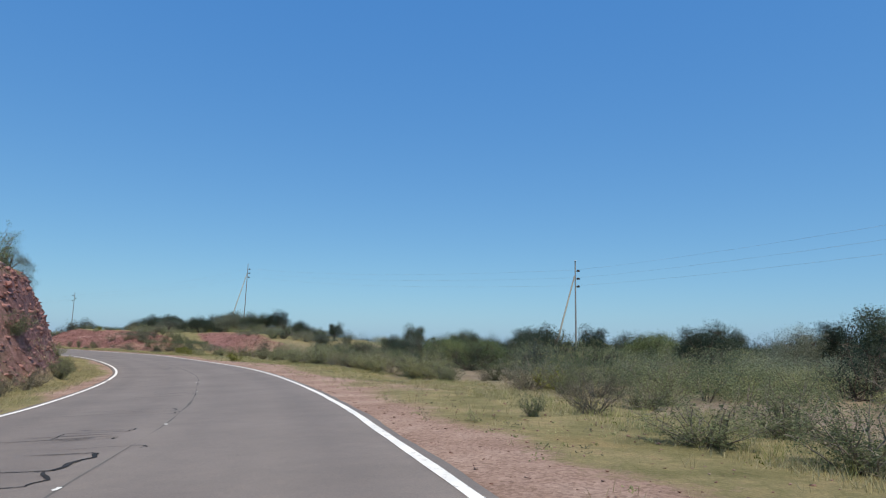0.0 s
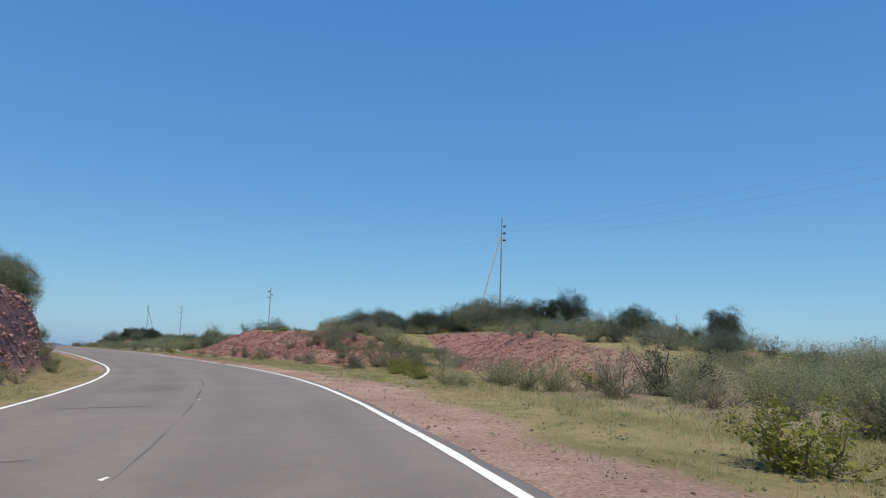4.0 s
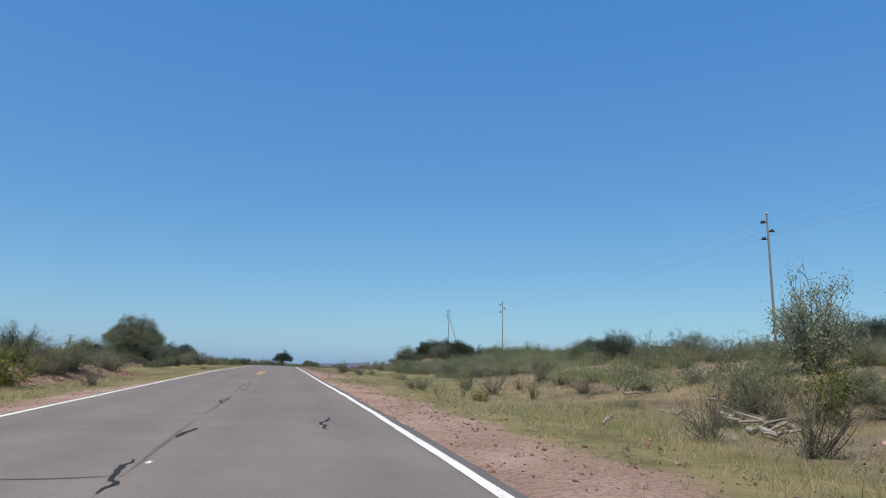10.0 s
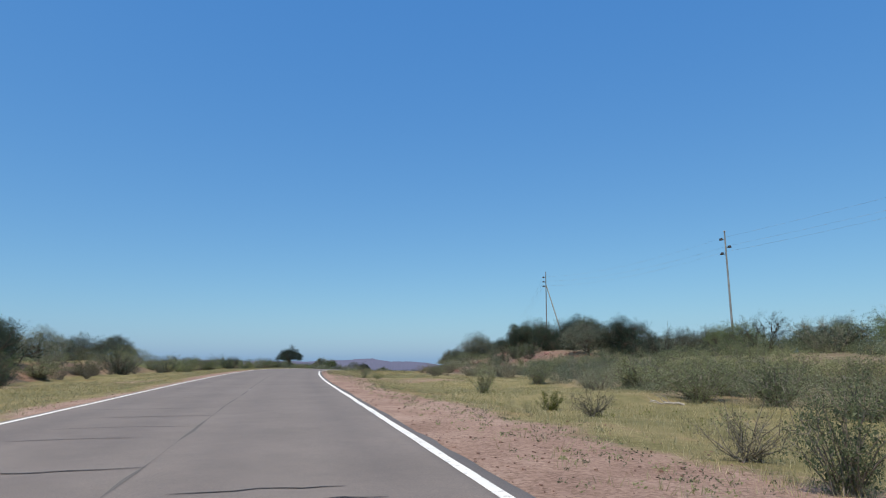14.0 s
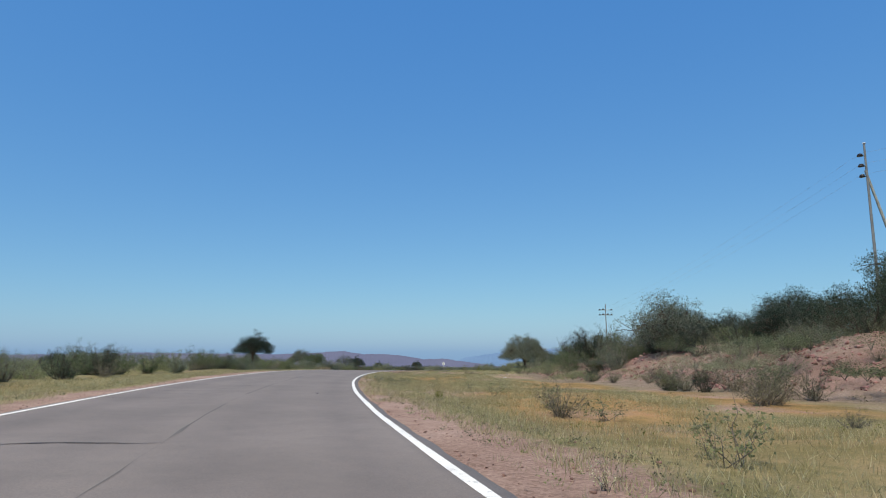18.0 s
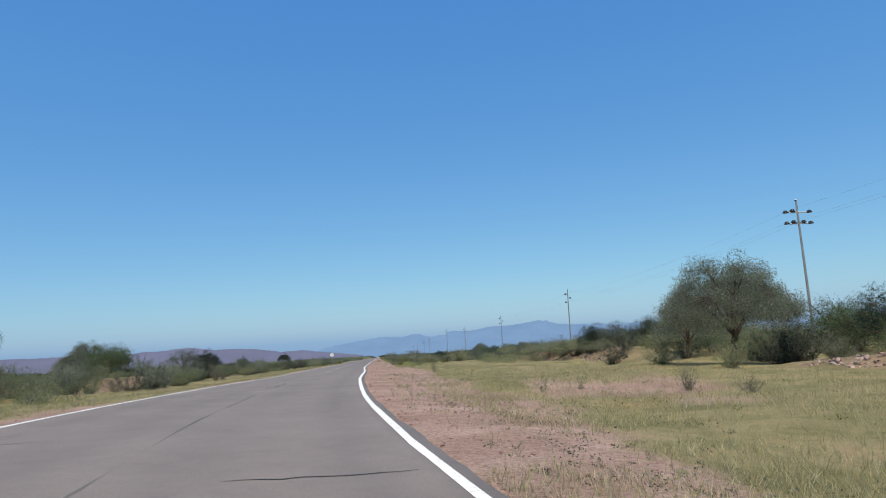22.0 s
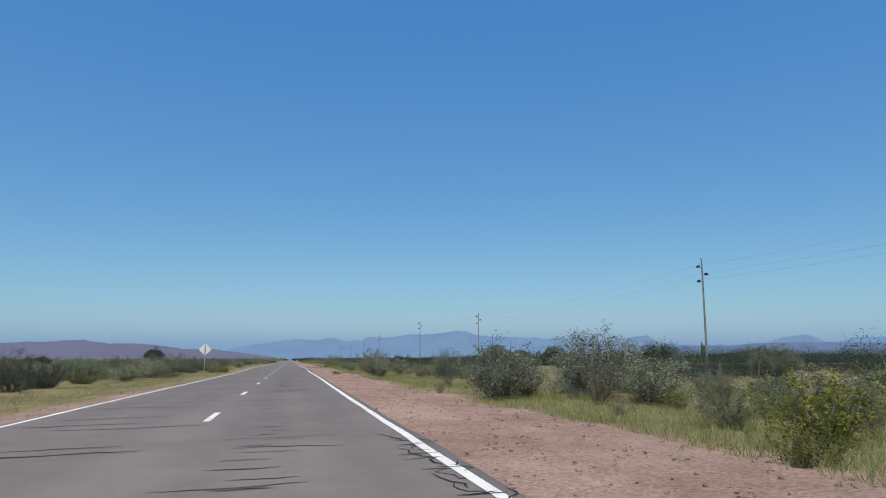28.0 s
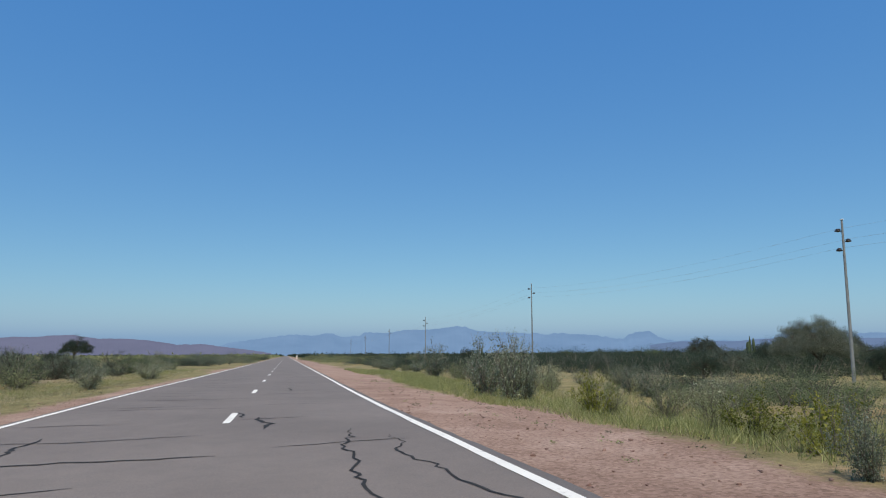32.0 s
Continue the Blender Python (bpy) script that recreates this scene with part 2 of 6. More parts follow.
ROCK = grainy("red_rock", [(0.25, (0.22, 0.107, 0.095)), (0.5, (0.34, 0.174, 0.154)), (0.68, (0.42, 0.235, 0.208)), (0.82, (0.52, 0.37, 0.335))], 2.2, 22, 0.9, 0.5, 0.015, 0.17)
PALE_ROCK = grainy("pale_rock", [(0.3, (0.31, 0.19, 0.155)), (0.5, (0.41, 0.27, 0.225)), (0.7, (0.54, 0.41, 0.355))], 1.4, 16, 0.9, 0.7, 0.03, 0.25)
GREY_ROCK = grainy("grey_brown_rock", [(0.3, (0.17, 0.12, 0.098)), (0.55, (0.28, 0.21, 0.175)), (0.75, (0.42, 0.35, 0.31))], 1.8, 18, 0.9, 0.5, 0.015, 0.22)
GRAVEL = grainy("gravel", [(0.3, (0.2, 0.1, 0.08)), (0.55, (0.36, 0.22, 0.175)), (0.8, (0.52, 0.42, 0.37))], 4, 30, 0.9, 0.5, 0.01, 0.3)
PALE = grainy("pale_stone", [(0.3, (0.42, 0.37, 0.33)), (0.7, (0.62, 0.57, 0.52))], 3, 25, 0.9, 0.4, 0.01)
BARK = grainy("bark", [(0.3, (0.05, 0.037, 0.028)), (0.7, (0.13, 0.1, 0.078))], 5, 40, 0.95, 0.8, 0.02, 0.2)
TWIG = grainy("dry_twig", [(0.3, (0.12, 0.1, 0.08)), (0.7, (0.26, 0.225, 0.18))], 6, 40, 0.9, 0.3, 0.01, 0.2)
POLEWOOD = grainy("weathered_pole", [(0.3, (0.17, 0.178, 0.18)), (0.7, (0.28, 0.29, 0.288))], 2.5, 30, 0.85, 0.4, 0.01, 0.12)
BRACEWOOD = grainy("brace_wood", [(0.3, (0.3, 0.295, 0.26)), (0.7, (0.44, 0.43, 0.375))], 2.5, 30, 0.85, 0.4, 0.01, 0.1)
INSUL = grainy("dark_porcelain", [(0.3, (0.02, 0.016, 0.014)), (0.7, (0.045, 0.034, 0.028))], 5, 30, 0.3, 0.05, 0.002, spec=0.5)
WIRE = grainy("cable", [(0.3, (0.24, 0.25, 0.26)), (0.7, (0.34, 0.35, 0.36))], 3, 30, 0.5, 0.05, 0.002)
STEEL = grainy("galvanised", [(0.3, (0.42, 0.43, 0.43)), (0.7, (0.56, 0.57, 0.57))], 5, 60, 0.55, 0.1, 0.002, spec=0.5)
SIGNBACK = grainy("sign_back", [(0.3, (0.66, 0.67, 0.67)), (0.7, (0.8, 0.8, 0.8))], 4, 50, 0.5, 0.08, 0.002, spec=0.5)
CACTUS = grainy("cactus", [(0.3, (0.05, 0.075, 0.04)), (0.7, (0.1, 0.13, 0.07))], 4, 30, 0.8, 0.4, 0.01)
RED_PAINT = grainy("red_paint", [(0.3, (0.4, 0.04, 0.03)), (0.7, (0.5, 0.06, 0.05))], 4, 30, 0.6, 0.1, 0.002)

LEAF = {
    "olive": leafy("leaf_olive", (0.15, 0.163, 0.08), (0.215, 0.23, 0.115), (0.295, 0.305, 0.17)),
    "green": leafy("leaf_green", (0.09, 0.117, 0.05), (0.137, 0.17, 0.075), (0.2, 0.232, 0.112)),
    "dark": leafy("leaf_dark", (0.036, 0.05, 0.035), (0.056, 0.076, 0.051), (0.1, 0.122, 0.084)),
    "silver": leafy("leaf_silver", (0.1, 0.122, 0.07), (0.2, 0.226, 0.14), (0.44, 0.46, 0.35), 0.4, spread=0.66),
    "grey": leafy("leaf_grey", (0.136, 0.125, 0.075), (0.18, 0.165, 0.1), (0.246, 0.223, 0.144)),
    "lime": leafy("leaf_lime", (0.07, 0.082, 0.015), (0.16, 0.17, 0.03), (0.28, 0.27, 0.07)),
    "feather": leafy("leaf_feather", (0.145, 0.16, 0.102), (0.2, 0.217, 0.14), (0.27, 0.285, 0.2)),
    "tree": leafy("leaf_tree", (0.085, 0.1, 0.07), (0.14, 0.158, 0.115), (0.26, 0.275, 0.215)),
    "pale": leafy("leaf_pale", (0.22, 0.21, 0.12), (0.42, 0.4, 0.26), (0.62, 0.6, 0.45)),
}
GRASS = leafy("grass_blades", (0.19, 0.172, 0.083), (0.335, 0.3, 0.155), (0.52, 0.465, 0.3), through_light=0.5)
LUSH = leafy("lush_blades", (0.15, 0.165, 0.06), (0.265, 0.275, 0.105), (0.42, 0.41, 0.2), through_light=0.5)
STRAW = leafy("straw_blades", (0.25, 0.2, 0.1), (0.4, 0.33, 0.18), (0.56, 0.48, 0.3), through_light=0.5)


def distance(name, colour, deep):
    """A far mountain side, near black, with the air's haze painted on as a plain glow in the colour of the distance."""
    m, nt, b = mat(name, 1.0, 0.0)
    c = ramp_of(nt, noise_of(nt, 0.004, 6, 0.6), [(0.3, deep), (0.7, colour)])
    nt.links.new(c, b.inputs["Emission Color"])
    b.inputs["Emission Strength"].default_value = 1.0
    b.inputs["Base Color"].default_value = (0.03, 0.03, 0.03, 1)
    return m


# air haze is put into these glow colours; the hills give no light themselves
BLUE_HAZE = distance("blue_haze", (0.175, 0.305, 0.51), (0.143, 0.265, 0.46))
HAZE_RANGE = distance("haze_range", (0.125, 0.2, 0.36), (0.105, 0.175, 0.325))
PURPLE_HAZE = distance("purple_haze", (0.155, 0.167, 0.275), (0.122, 0.134, 0.23))

# ---- mesh helpers ----


def mesh_of(name, verts, faces, material=None, smooth=False):
    """A mesh from an array of corners and an array of faces, all with as many corners."""
    verts, faces = np.asarray(verts, dtype=np.float32), np.asarray(faces, dtype=np.int32)
    me = bpy.data.meshes.new(name)
    n, k = faces.shape
    me.vertices.add(len(verts))
    me.vertices.foreach_set("co", verts.ravel())
    me.loops.add(n * k)
    me.loops.foreach_set("vertex_index", faces.ravel())
    me.polygons.add(n)
    me.polygons.foreach_set("loop_start", np.arange(0, n * k, k, dtype=np.int32))
    if smooth:
        me.polygons.foreach_set("use_smooth", np.ones(n, dtype=bool))
    me.update(calc_edges=True)
    me.validate()
    if material:
        me.materials.append(material)
    return me


def bm_mesh(name, bm, material=None):
    me = bpy.data.meshes.new(name)
    bm.to_mesh(me)
    bm.free()
    if material:
        me.materials.append(material)
    return me


def part(name, me, parent, label=""):
    """Links a mesh as one part under a thing or under a part."""
    ob = new(name, me)
    ob.parent = parent
    if label:
        tagged(ob, label)
    return ob


def thing(name, m, label, category, group="", kind=""):
    ob = new(name)
    ob.empty_display_size = 0.2
    ob.matrix_world = m
    return tagged(ob, label, category, group, kind)


def joined(pieces):
    """Joins (corners, faces) pairs into one pair."""
    vs, fs, n = [], [], 0
    for v, f in pieces:
        vs.append(np.asarray(v, dtype=np.float32))
        fs.append(np.asarray(f, dtype=np.int32) + n)
        n += len(v)
    return np.concatenate(vs), np.concatenate(fs)


def tube(points, radii, sides=4):
    """A tapered tube of quads along a line of points."""
    p = np.asarray(points, dtype=float)
    d = np.gradient(p, axis=0)
    d /= np.linalg.norm(d, axis=1)[:, None] + 1e-9
    ref = np.where(np.abs(d[:, 2:3]) > 0.9, np.array([[1.0, 0, 0]]), np.array([[0, 0, 1.0]]))
    a = np.cross(d, ref)
    a /= np.linalg.norm(a, axis=1)[:, None] + 1e-9
    b_ = np.cross(d, a)
    ang = np.arange(sides) * 2 * np.pi / sides
    r = np.asarray(radii, dtype=float)[:, None, None]
    v = p[:, None, :] + r * (np.cos(ang)[None, :, None] * a[:, None, :] + np.sin(ang)[None, :, None] * b_[:, None, :])
    n = len(p)
    i, j = np.meshgrid(np.arange(n - 1), np.arange(sides), indexing="ij")
    k = (j + 1) % sides
    f = np.stack([i * sides + j, i * sides + k, (i + 1) * sides + k, (i + 1) * sides + j], -1).reshape(-1, 4)
    return v.reshape(-1, 3), f


def leaves(centres, size, r, flat=0.35, slim=0.45):
    """Small pointed leaves at the centres, turned at random."""
    n = len(centres)
    a = r.normal(size=(n, 3))
    a[:, 2] *= 1 - flat * 0.5
    a /= np.linalg.norm(a, axis=1)[:, None]
    b_ = np.cross(a, r.normal(size=(n, 3)))
    b_ /= np.linalg.norm(b_, axis=1)[:, None] + 1e-9
    s = size * r.uniform(0.6, 1.3, (n, 1))
    c_ = np.asarray(centres)
    k = b_ * s * slim * 1.25
    v = np.stack([c_ - a * s * 0.9, c_ + a * s * 0.7 + k, c_ + a * s * 0.7 - k], 1).reshape(-1, 3)
    return v, np.arange(3 * n).reshape(-1, 3)


def vnoise(x, y, seed=0):
    """Smooth value noise from -1 to 1 with a lattice of one unit."""
    xi, yi = np.floor(x).astype(np.int64), np.floor(y).astype(np.int64)
    fx, fy = x - xi, y - yi
    fx, fy = fx * fx * (3 - 2 * fx), fy * fy * (3 - 2 * fy)

    def h(i, j):
        n = (i * 374761393 + j * 668265263 + seed * 974711) & 0x7FFFFFFF
        n = ((n ^ (n >> 13)) * 1274126177) & 0x7FFFFFFF
        return ((n ^ (n >> 16)) & 0xFFFF) / 32767.5 - 1

    return (h(xi, yi) * (1 - fx) + h(xi + 1, yi) * fx) * (1 - fy) + (h(xi, yi + 1) * (1 - fx) + h(xi + 1, yi + 1) * fx) * fy


def smooth(a, b, x):
    t = np.clip((x - a) / (b - a), 0, 1)
    return t * t * (3 - 2 * t)


# ---- the road's line and the lie of the land ----
STEP = 18.665
LENGTH = STEP * (len(ALIGN) - 1)
kn = np.array(ALIGN)
h0, h1 = kn[0] - kn[1], kn[-1] - kn[-3]
h1 /= 2
h1[2] = -0.0265 * STEP
ks = np.concatenate([[-4 * STEP, -2 * STEP, -STEP], np.arange(len(kn)) * STEP, LENGTH + np.array([1, 2, 4, 8, 40, 180]) * STEP])
flat0, flat1 = h0.copy(), h1.copy()
flat0[2:], flat1[3] = 0, 0
kn = np.concatenate([[kn[0] + 4 * flat0, kn[0] + 2 * flat0, kn[0] + flat0], kn, [kn[-1] + k * flat1 for k in (1, 2, 4, 8, 40, 180)]])
kn[-6:, 3] = 0
RS = np.concatenate([np.arange(-100, 620, 1.0), np.arange(620, 4700, 20.0)])
tg = np.gradient(kn, ks, axis=0)
seg = np.clip(np.searchsorted(ks, RS, side="right") - 1, 0, len(ks) - 2)
hh = (ks[seg + 1] - ks[seg])[:, None]
u = ((RS - ks[seg])[:, None]) / hh
RC = (2 * u**3 - 3 * u**2 + 1) * kn[seg] + (u**3 - 2 * u**2 + u) * hh * tg[seg] + (-2 * u**3 + 3 * u**2) * kn[seg + 1] + (u**3 - u**2) * hh * tg[seg + 1]
RD = np.gradient(RC[:, :2], RS, axis=0)
RD /= np.linalg.norm(RD, axis=1)[:, None]
CHORD = RC[-1, :2] - RC[0, :2]
CHORD /= np.linalg.norm(CHORD)


def place(s, lat):
    """Plan position for a distance along the road and an offset to its right."""
    s, lat = np.asarray(s, dtype=float), np.asarray(lat, dtype=float)
    x, y = np.interp(s, RS, RC[:, 0]), np.interp(s, RS, RC[:, 1])
    dx, dy = np.interp(s, RS, RD[:, 0]), np.interp(s, RS, RD[:, 1])
    near = np.clip(lat, -45, 45)
    far = lat - near
    return x + dy * near + CHORD[1] * far, y - dx * near - CHORD[0] * far


def road_z(s, lat):
    return np.interp(s, RS, RC[:, 2]) - np.asarray(lat) * np.tan(np.radians(np.interp(s, RS, RC[:, 3])))


# banks and hills: from, to, taper, foot, top, height, is it bare rock; offsets left of the road are negative
BANKS = [
    (84, 116, 12, 17.5, 24.5, 3.3, 1), (102, 138, 8, 9.2, 17.5, 3.1, 1), (142, 172, 10, 10.5, 21, 1.5, 0.24),
    (112, 178, 16, 17, 36, 2.6, 0), (180, 238, 10, 20.5, 27, 1.5, 0.12),
    (240, 312, 13, 18.5, 29, 2.5, 0.85), (346, 381, 8, 19.3, 23, 1.0, 0.33), (306, 328, 4, 18.6, 20.2, 0.55, 0.4),
    (22, 126, 8, -6.4, -9.2, 4.4, 1), (28, 78, 7, -6.3, -9.4, 5.7, 1), (14, 138, 12, -9, -30, 5.6, 0), (345, 372, 8, -12.5, -16, 0.9, 0.5),
    (130, 178, 10, -6.6, -11, 1.1, 0.7), (206, 262, 11, -13, -17, 1.1, 0.6),
]


def relief(s, lat):
    """Height of the ground over the road's level, and how much of it is bare rock."""
    side = np.abs(lat)
    wob = 1.1 * vnoise(s / 9, lat * 0 + np.sign(lat) * 3, 5) + 0.5 * vnoise(s / 3.1, lat * 0 + np.sign(lat) * 7, 6)
    z = -0.05 - 0.17 * smooth(4, 8.5, side)
    bare = np.zeros_like(z)
    rise = np.zeros_like(z)
    for s0, s1, tp, foot, top, high, rocky in BANKS:
        on = smooth(s0 - tp, s0 + tp, s) * (1 - smooth(s1 - tp, s1 + tp, s)) * (np.sign(lat) == np.sign(foot))
        w = min(1.0, (abs(top) - abs(foot)) / 6)
        r = smooth(abs(foot), abs(top), side + wob * w)
        back = 1 - 0.75 * smooth(top + 8, top + 38, lat) if foot > 0 else 1.0
        up = high * on * r * back
        shown = smooth(-0.25, 0.1, up - rise)
        rise = np.maximum(rise, up)
        bare = np.maximum(bare * (1 - shown * (up > 0.3)), shown * rocky * on * smooth(0.02, 0.12, r) * (1 - smooth(0.9, 1.0, r)))
    z = z + rise
    rough = 0.16 * vnoise(s / 6, lat / 6, 1) + 0.07 * vnoise(s / 2.1, lat / 2.1, 2) + 0.03 * vnoise(s / 0.8, lat / 0.8, 3)
    z = z + rough * smooth(4.2, 9, side)
    ledge = 0.27 * np.abs(vnoise(s / 2.3 + lat / 4, lat / 1.6, 8)) + 0.2 * np.abs(vnoise(s / 0.9, lat / 0.75 + s / 5, 9)) + 0.1 * vnoise(s / 0.45, lat / 0.4, 10)
    z = z + bare * (ledge - 0.15)
    # the scrub plain to the right lies a little higher far out
    z = z + 0.9 * smooth(45, 120, lat) * smooth(110, 170, s) * (1 - smooth(380, 480, s)) - 0.35 * smooth(9, 22, lat) * smooth(385, 420, s) + 1.0 * vnoise(s / 60, lat / 60, 4) * smooth(50, 110, side)
    return z, bare


def ground_z(s, lat):
    side = np.abs(np.asarray(lat, dtype=float))
    return road_z(s, np.clip(lat, -7, 7)) + relief(np.asarray(s, dtype=float), np.asarray(lat, dtype=float))[0]


def spot(s, lat, sink=0.0):
    x, y = place(s, lat)
    return float(x), float(y), float(ground_z(np.array([s * 1.0]), np.array([lat * 1.0]))[0]) - sink


def heading(s):
    return math.degrees(math.atan2(-np.interp(s, RS, RD[:, 0]), np.interp(s, RS, RD[:, 1])))


def sheet(name, ss, lats, zfun, material, skirt=0.0):
    """A sheet of quads over distances and offsets along the road."""
    S, L = np.meshgrid(ss, lats, indexing="ij")
    X, Y = place(S, L)
    Z = zfun(S, L)
    n, m = S.shape
    i, j = np.meshgrid(np.arange(n - 1), np.arange(m - 1), indexing="ij")
    f = np.stack([i * m + j, i * m + j + 1, (i + 1) * m + j + 1, (i + 1) * m + j], -1).reshape(-1, 4)
    return mesh_of(name, np.stack([X, Y, Z], -1).reshape(-1, 3), f, material, True), S, L


# ---- ground, one sheet to the horizon ----
side = [3.2, 3.4, 3.56, 3.8, 4.1]
while side[-1] < 20:
    side.append(side[-1] + 0.34)
while side[-1] < 36:
    side.append(side[-1] + 0.6)
gap = 0.7
while side[-1] < 4500:
    gap *= 1.17
    side.append(side[-1] + gap)
lats = np.array([-q for q in reversed(side)] + [0.0] + side)
ss = np.concatenate([np.arange(-100, -12, 5.0), np.arange(-12, 320, 0.75), np.arange(320, 545, 1.1)])
more, gap = [ss[-1] + 1.2], 1.2
while more[-1] < 4600:
    gap *= 1.12
    more.append(more[-1] + gap)
ss = np.concatenate([ss, np.minimum(more, 4690)])


def ground_cover(S, L):
    z = ground_z(S, L)
    return np.where(np.abs(L) < 3.45, road_z(S, L) - 0.2, z)


me, S, L = sheet("ground", ss, lats, ground_cover, GROUND)
bare = relief(S, L)[1]
side = np.abs(L)
# bare red shoulder beside the asphalt, grass beyond it
WIDE_S = (0, 25, 40, 80, 95, 112, 140, 160, 170, 185, 200, 240, 255, 270, 285, 300, 315, 330, 345, 390, 410, 440, 520)
WIDE = (4.6, 4.9, 5.6, 5.7, 5.2, 5.2, 5.0, 4.4, 3.9, 5.6, 5.4, 5.9, 5.0, 4.3, 3.2, 3.6, 6.0, 7.2, 7.6, 7.6, 7.2, 6.6, 6.4)
wide = np.interp(S, WIDE_S, WIDE) + 0.7 * vnoise(S / 7, L * 0, 11) + 0.35 * vnoise(S / 1.9, L * 0, 19)
wide = np.where(L < 0, 3.8 + 1.1 * smooth(212, 232, S) * (1 - smooth(290, 310, S)) + 1.0 * smooth(370, 390, S) - 1.1 * smooth(420, 445, S) + 0.8 * vnoise(S / 9, L * 0, 12), wide)
green = smooth(wide - 1.1, wide + 1.3, side) * (0.62 + 0.25 * vnoise(S / 5, L / 4, 13) + 0.12 * vnoise(S / 1.7, L / 1.7, 14))
green = green - 0.14 * smooth(0.0, 0.5, vnoise(S / 4, L / 1.6, 15)) * smooth(140, 165, S) * (1 - smooth(335, 350, S)) * (L > 0)
green = green - 0.12 * smooth(278, 292, S) * (1 - smooth(325, 338, S)) * smooth(-0.1, 0.35, vnoise(S / 5, L / 2.4, 16)) * (L > 0)
green = np.maximum(green * (1 - 0.3 * smooth(13, 20, side)), (0.62 + 0.1 * vnoise(S / 6, L / 5, 18)) * smooth(12, 15, side) * (1 - 0.5 * smooth(238, 250, S) * (1 - smooth(305, 320, S)) * (L > 0) * (side < 30)))
rust = smooth(246, 262, S) * (1 - smooth(298, 312, S)) * smooth(5.5, 8, L) * (1 - smooth(15, 24, L)) * smooth(-0.35, 0.3, vnoise(S / 9, L / 2.6, 17))
# brown leaf litter under the scrub, dull soil on the hill and at the cutting's foot
blot = 0.5 + 0.6 * vnoise(S / 3.5, L / 2.2, 20)
dun = 0.9 * smooth(90, 76, S) * smooth(9.2, 11.2, L + 0.8 * vnoise(S / 3, L * 0, 21)) * (0.55 + 0.5 * blot)
dun = np.maximum(dun, 0.85 * smooth(234, 246, S) * (1 - smooth(312, 322, S)) * smooth(16.5, 18.5, L + 0.8 * vnoise(S / 3, L * 0, 22)) * (1 - smooth(31, 36, L)) * (0.35 + 0.65 * np.clip(blot, 0, 1)))
dun = np.maximum(dun, 0.8 * smooth(92, 100, S) * (1 - smooth(150, 160, S)) * smooth(7.6, 9, L + 0.7 * vnoise(S / 2.5, L * 0, 23)) * (1 - smooth(10.2, 11.6, L)) * np.clip(blot + 0.2, 0, 1))
dun = np.maximum(dun, 0.75 * smooth(166, 178, S) * (1 - smooth(238, 248, S)) * smooth(14.5, 16.5, L + 0.9 * vnoise(S / 4, L * 0, 24)) * np.clip(blot + 0.25, 0, 1))
dun = np.maximum(dun, 0.7 * smooth(136, 146, S) * (1 - smooth(172, 182, S)) * smooth(10.5, 12.5, L + 0.9 * vnoise(S / 4, L * 0, 25)) * np.clip(blot + 0.1, 0, 1))
dun = dun * (1 - smooth(45, 80, L))
for key, val in (("grass", green), ("rock", bare), ("rust", rust), ("dun", dun)):
    a = me.attributes.new(key, "FLOAT", "POINT")
    a.data.foreach_set("value", np.clip(val, 0, 1).astype(np.float32).ravel())
ground = tagged(new("ground", me), "red sandy earth with straw-green grass and rocky banks", "ground", kind="structure")

# ---- road ----
rl = np.array([-3.72, -3.68, -3.2, -2.6, -2.0, -1.4, -0.8, -0.2, 0.2, 0.8, 1.4, 2.0, 2.6, 3.2, 3.62, 3.66])
rs = np.concatenate([np.arange(-100, 560, 0.4), np.arange(560, 620, 2.0), np.arange(620, 2600, 20.0)])
me, S, L = sheet("road", rs, rl, lambda s, l: road_z(s, l) - 0.16 * ((l < -3.7) | (l > 3.64)), ASPHALT)
# the asphalt's edge is ragged
frayed = L + np.where(np.abs(L) > 3.5, np.sign(L) * (0.018 * vnoise(S / 2.3, L * 0, 33) + 0.028 * vnoise(S / 0.6, L * 0, 34)), 0)
fx, fy = place(S, frayed)
co = np.zeros(len(me.vertices) * 3, dtype=np.float32)
me.vertices.foreach_get("co", co)
co = co.reshape(-1, 3)
co[:, 0], co[:, 1] = fx.ravel(), fy.ravel()
me.vertices.foreach_set("co", co.ravel())
me.update()
a = me.attributes.new("track", "FLOAT", "POINT")
tr_ = np.exp(-((np.abs(np.abs(L) - 1.8) - 0.8) / 0.42) ** 2)
a.data.foreach_set("value", np.clip(tr_ * 0.9 + 0.9 * smooth(400, 450, S), 0, 1.6).astype(np.float32).ravel())
road = tagged(new("road", me), "grey asphalt two-lane road with tar-sealed cracks", "road", kind="structure")


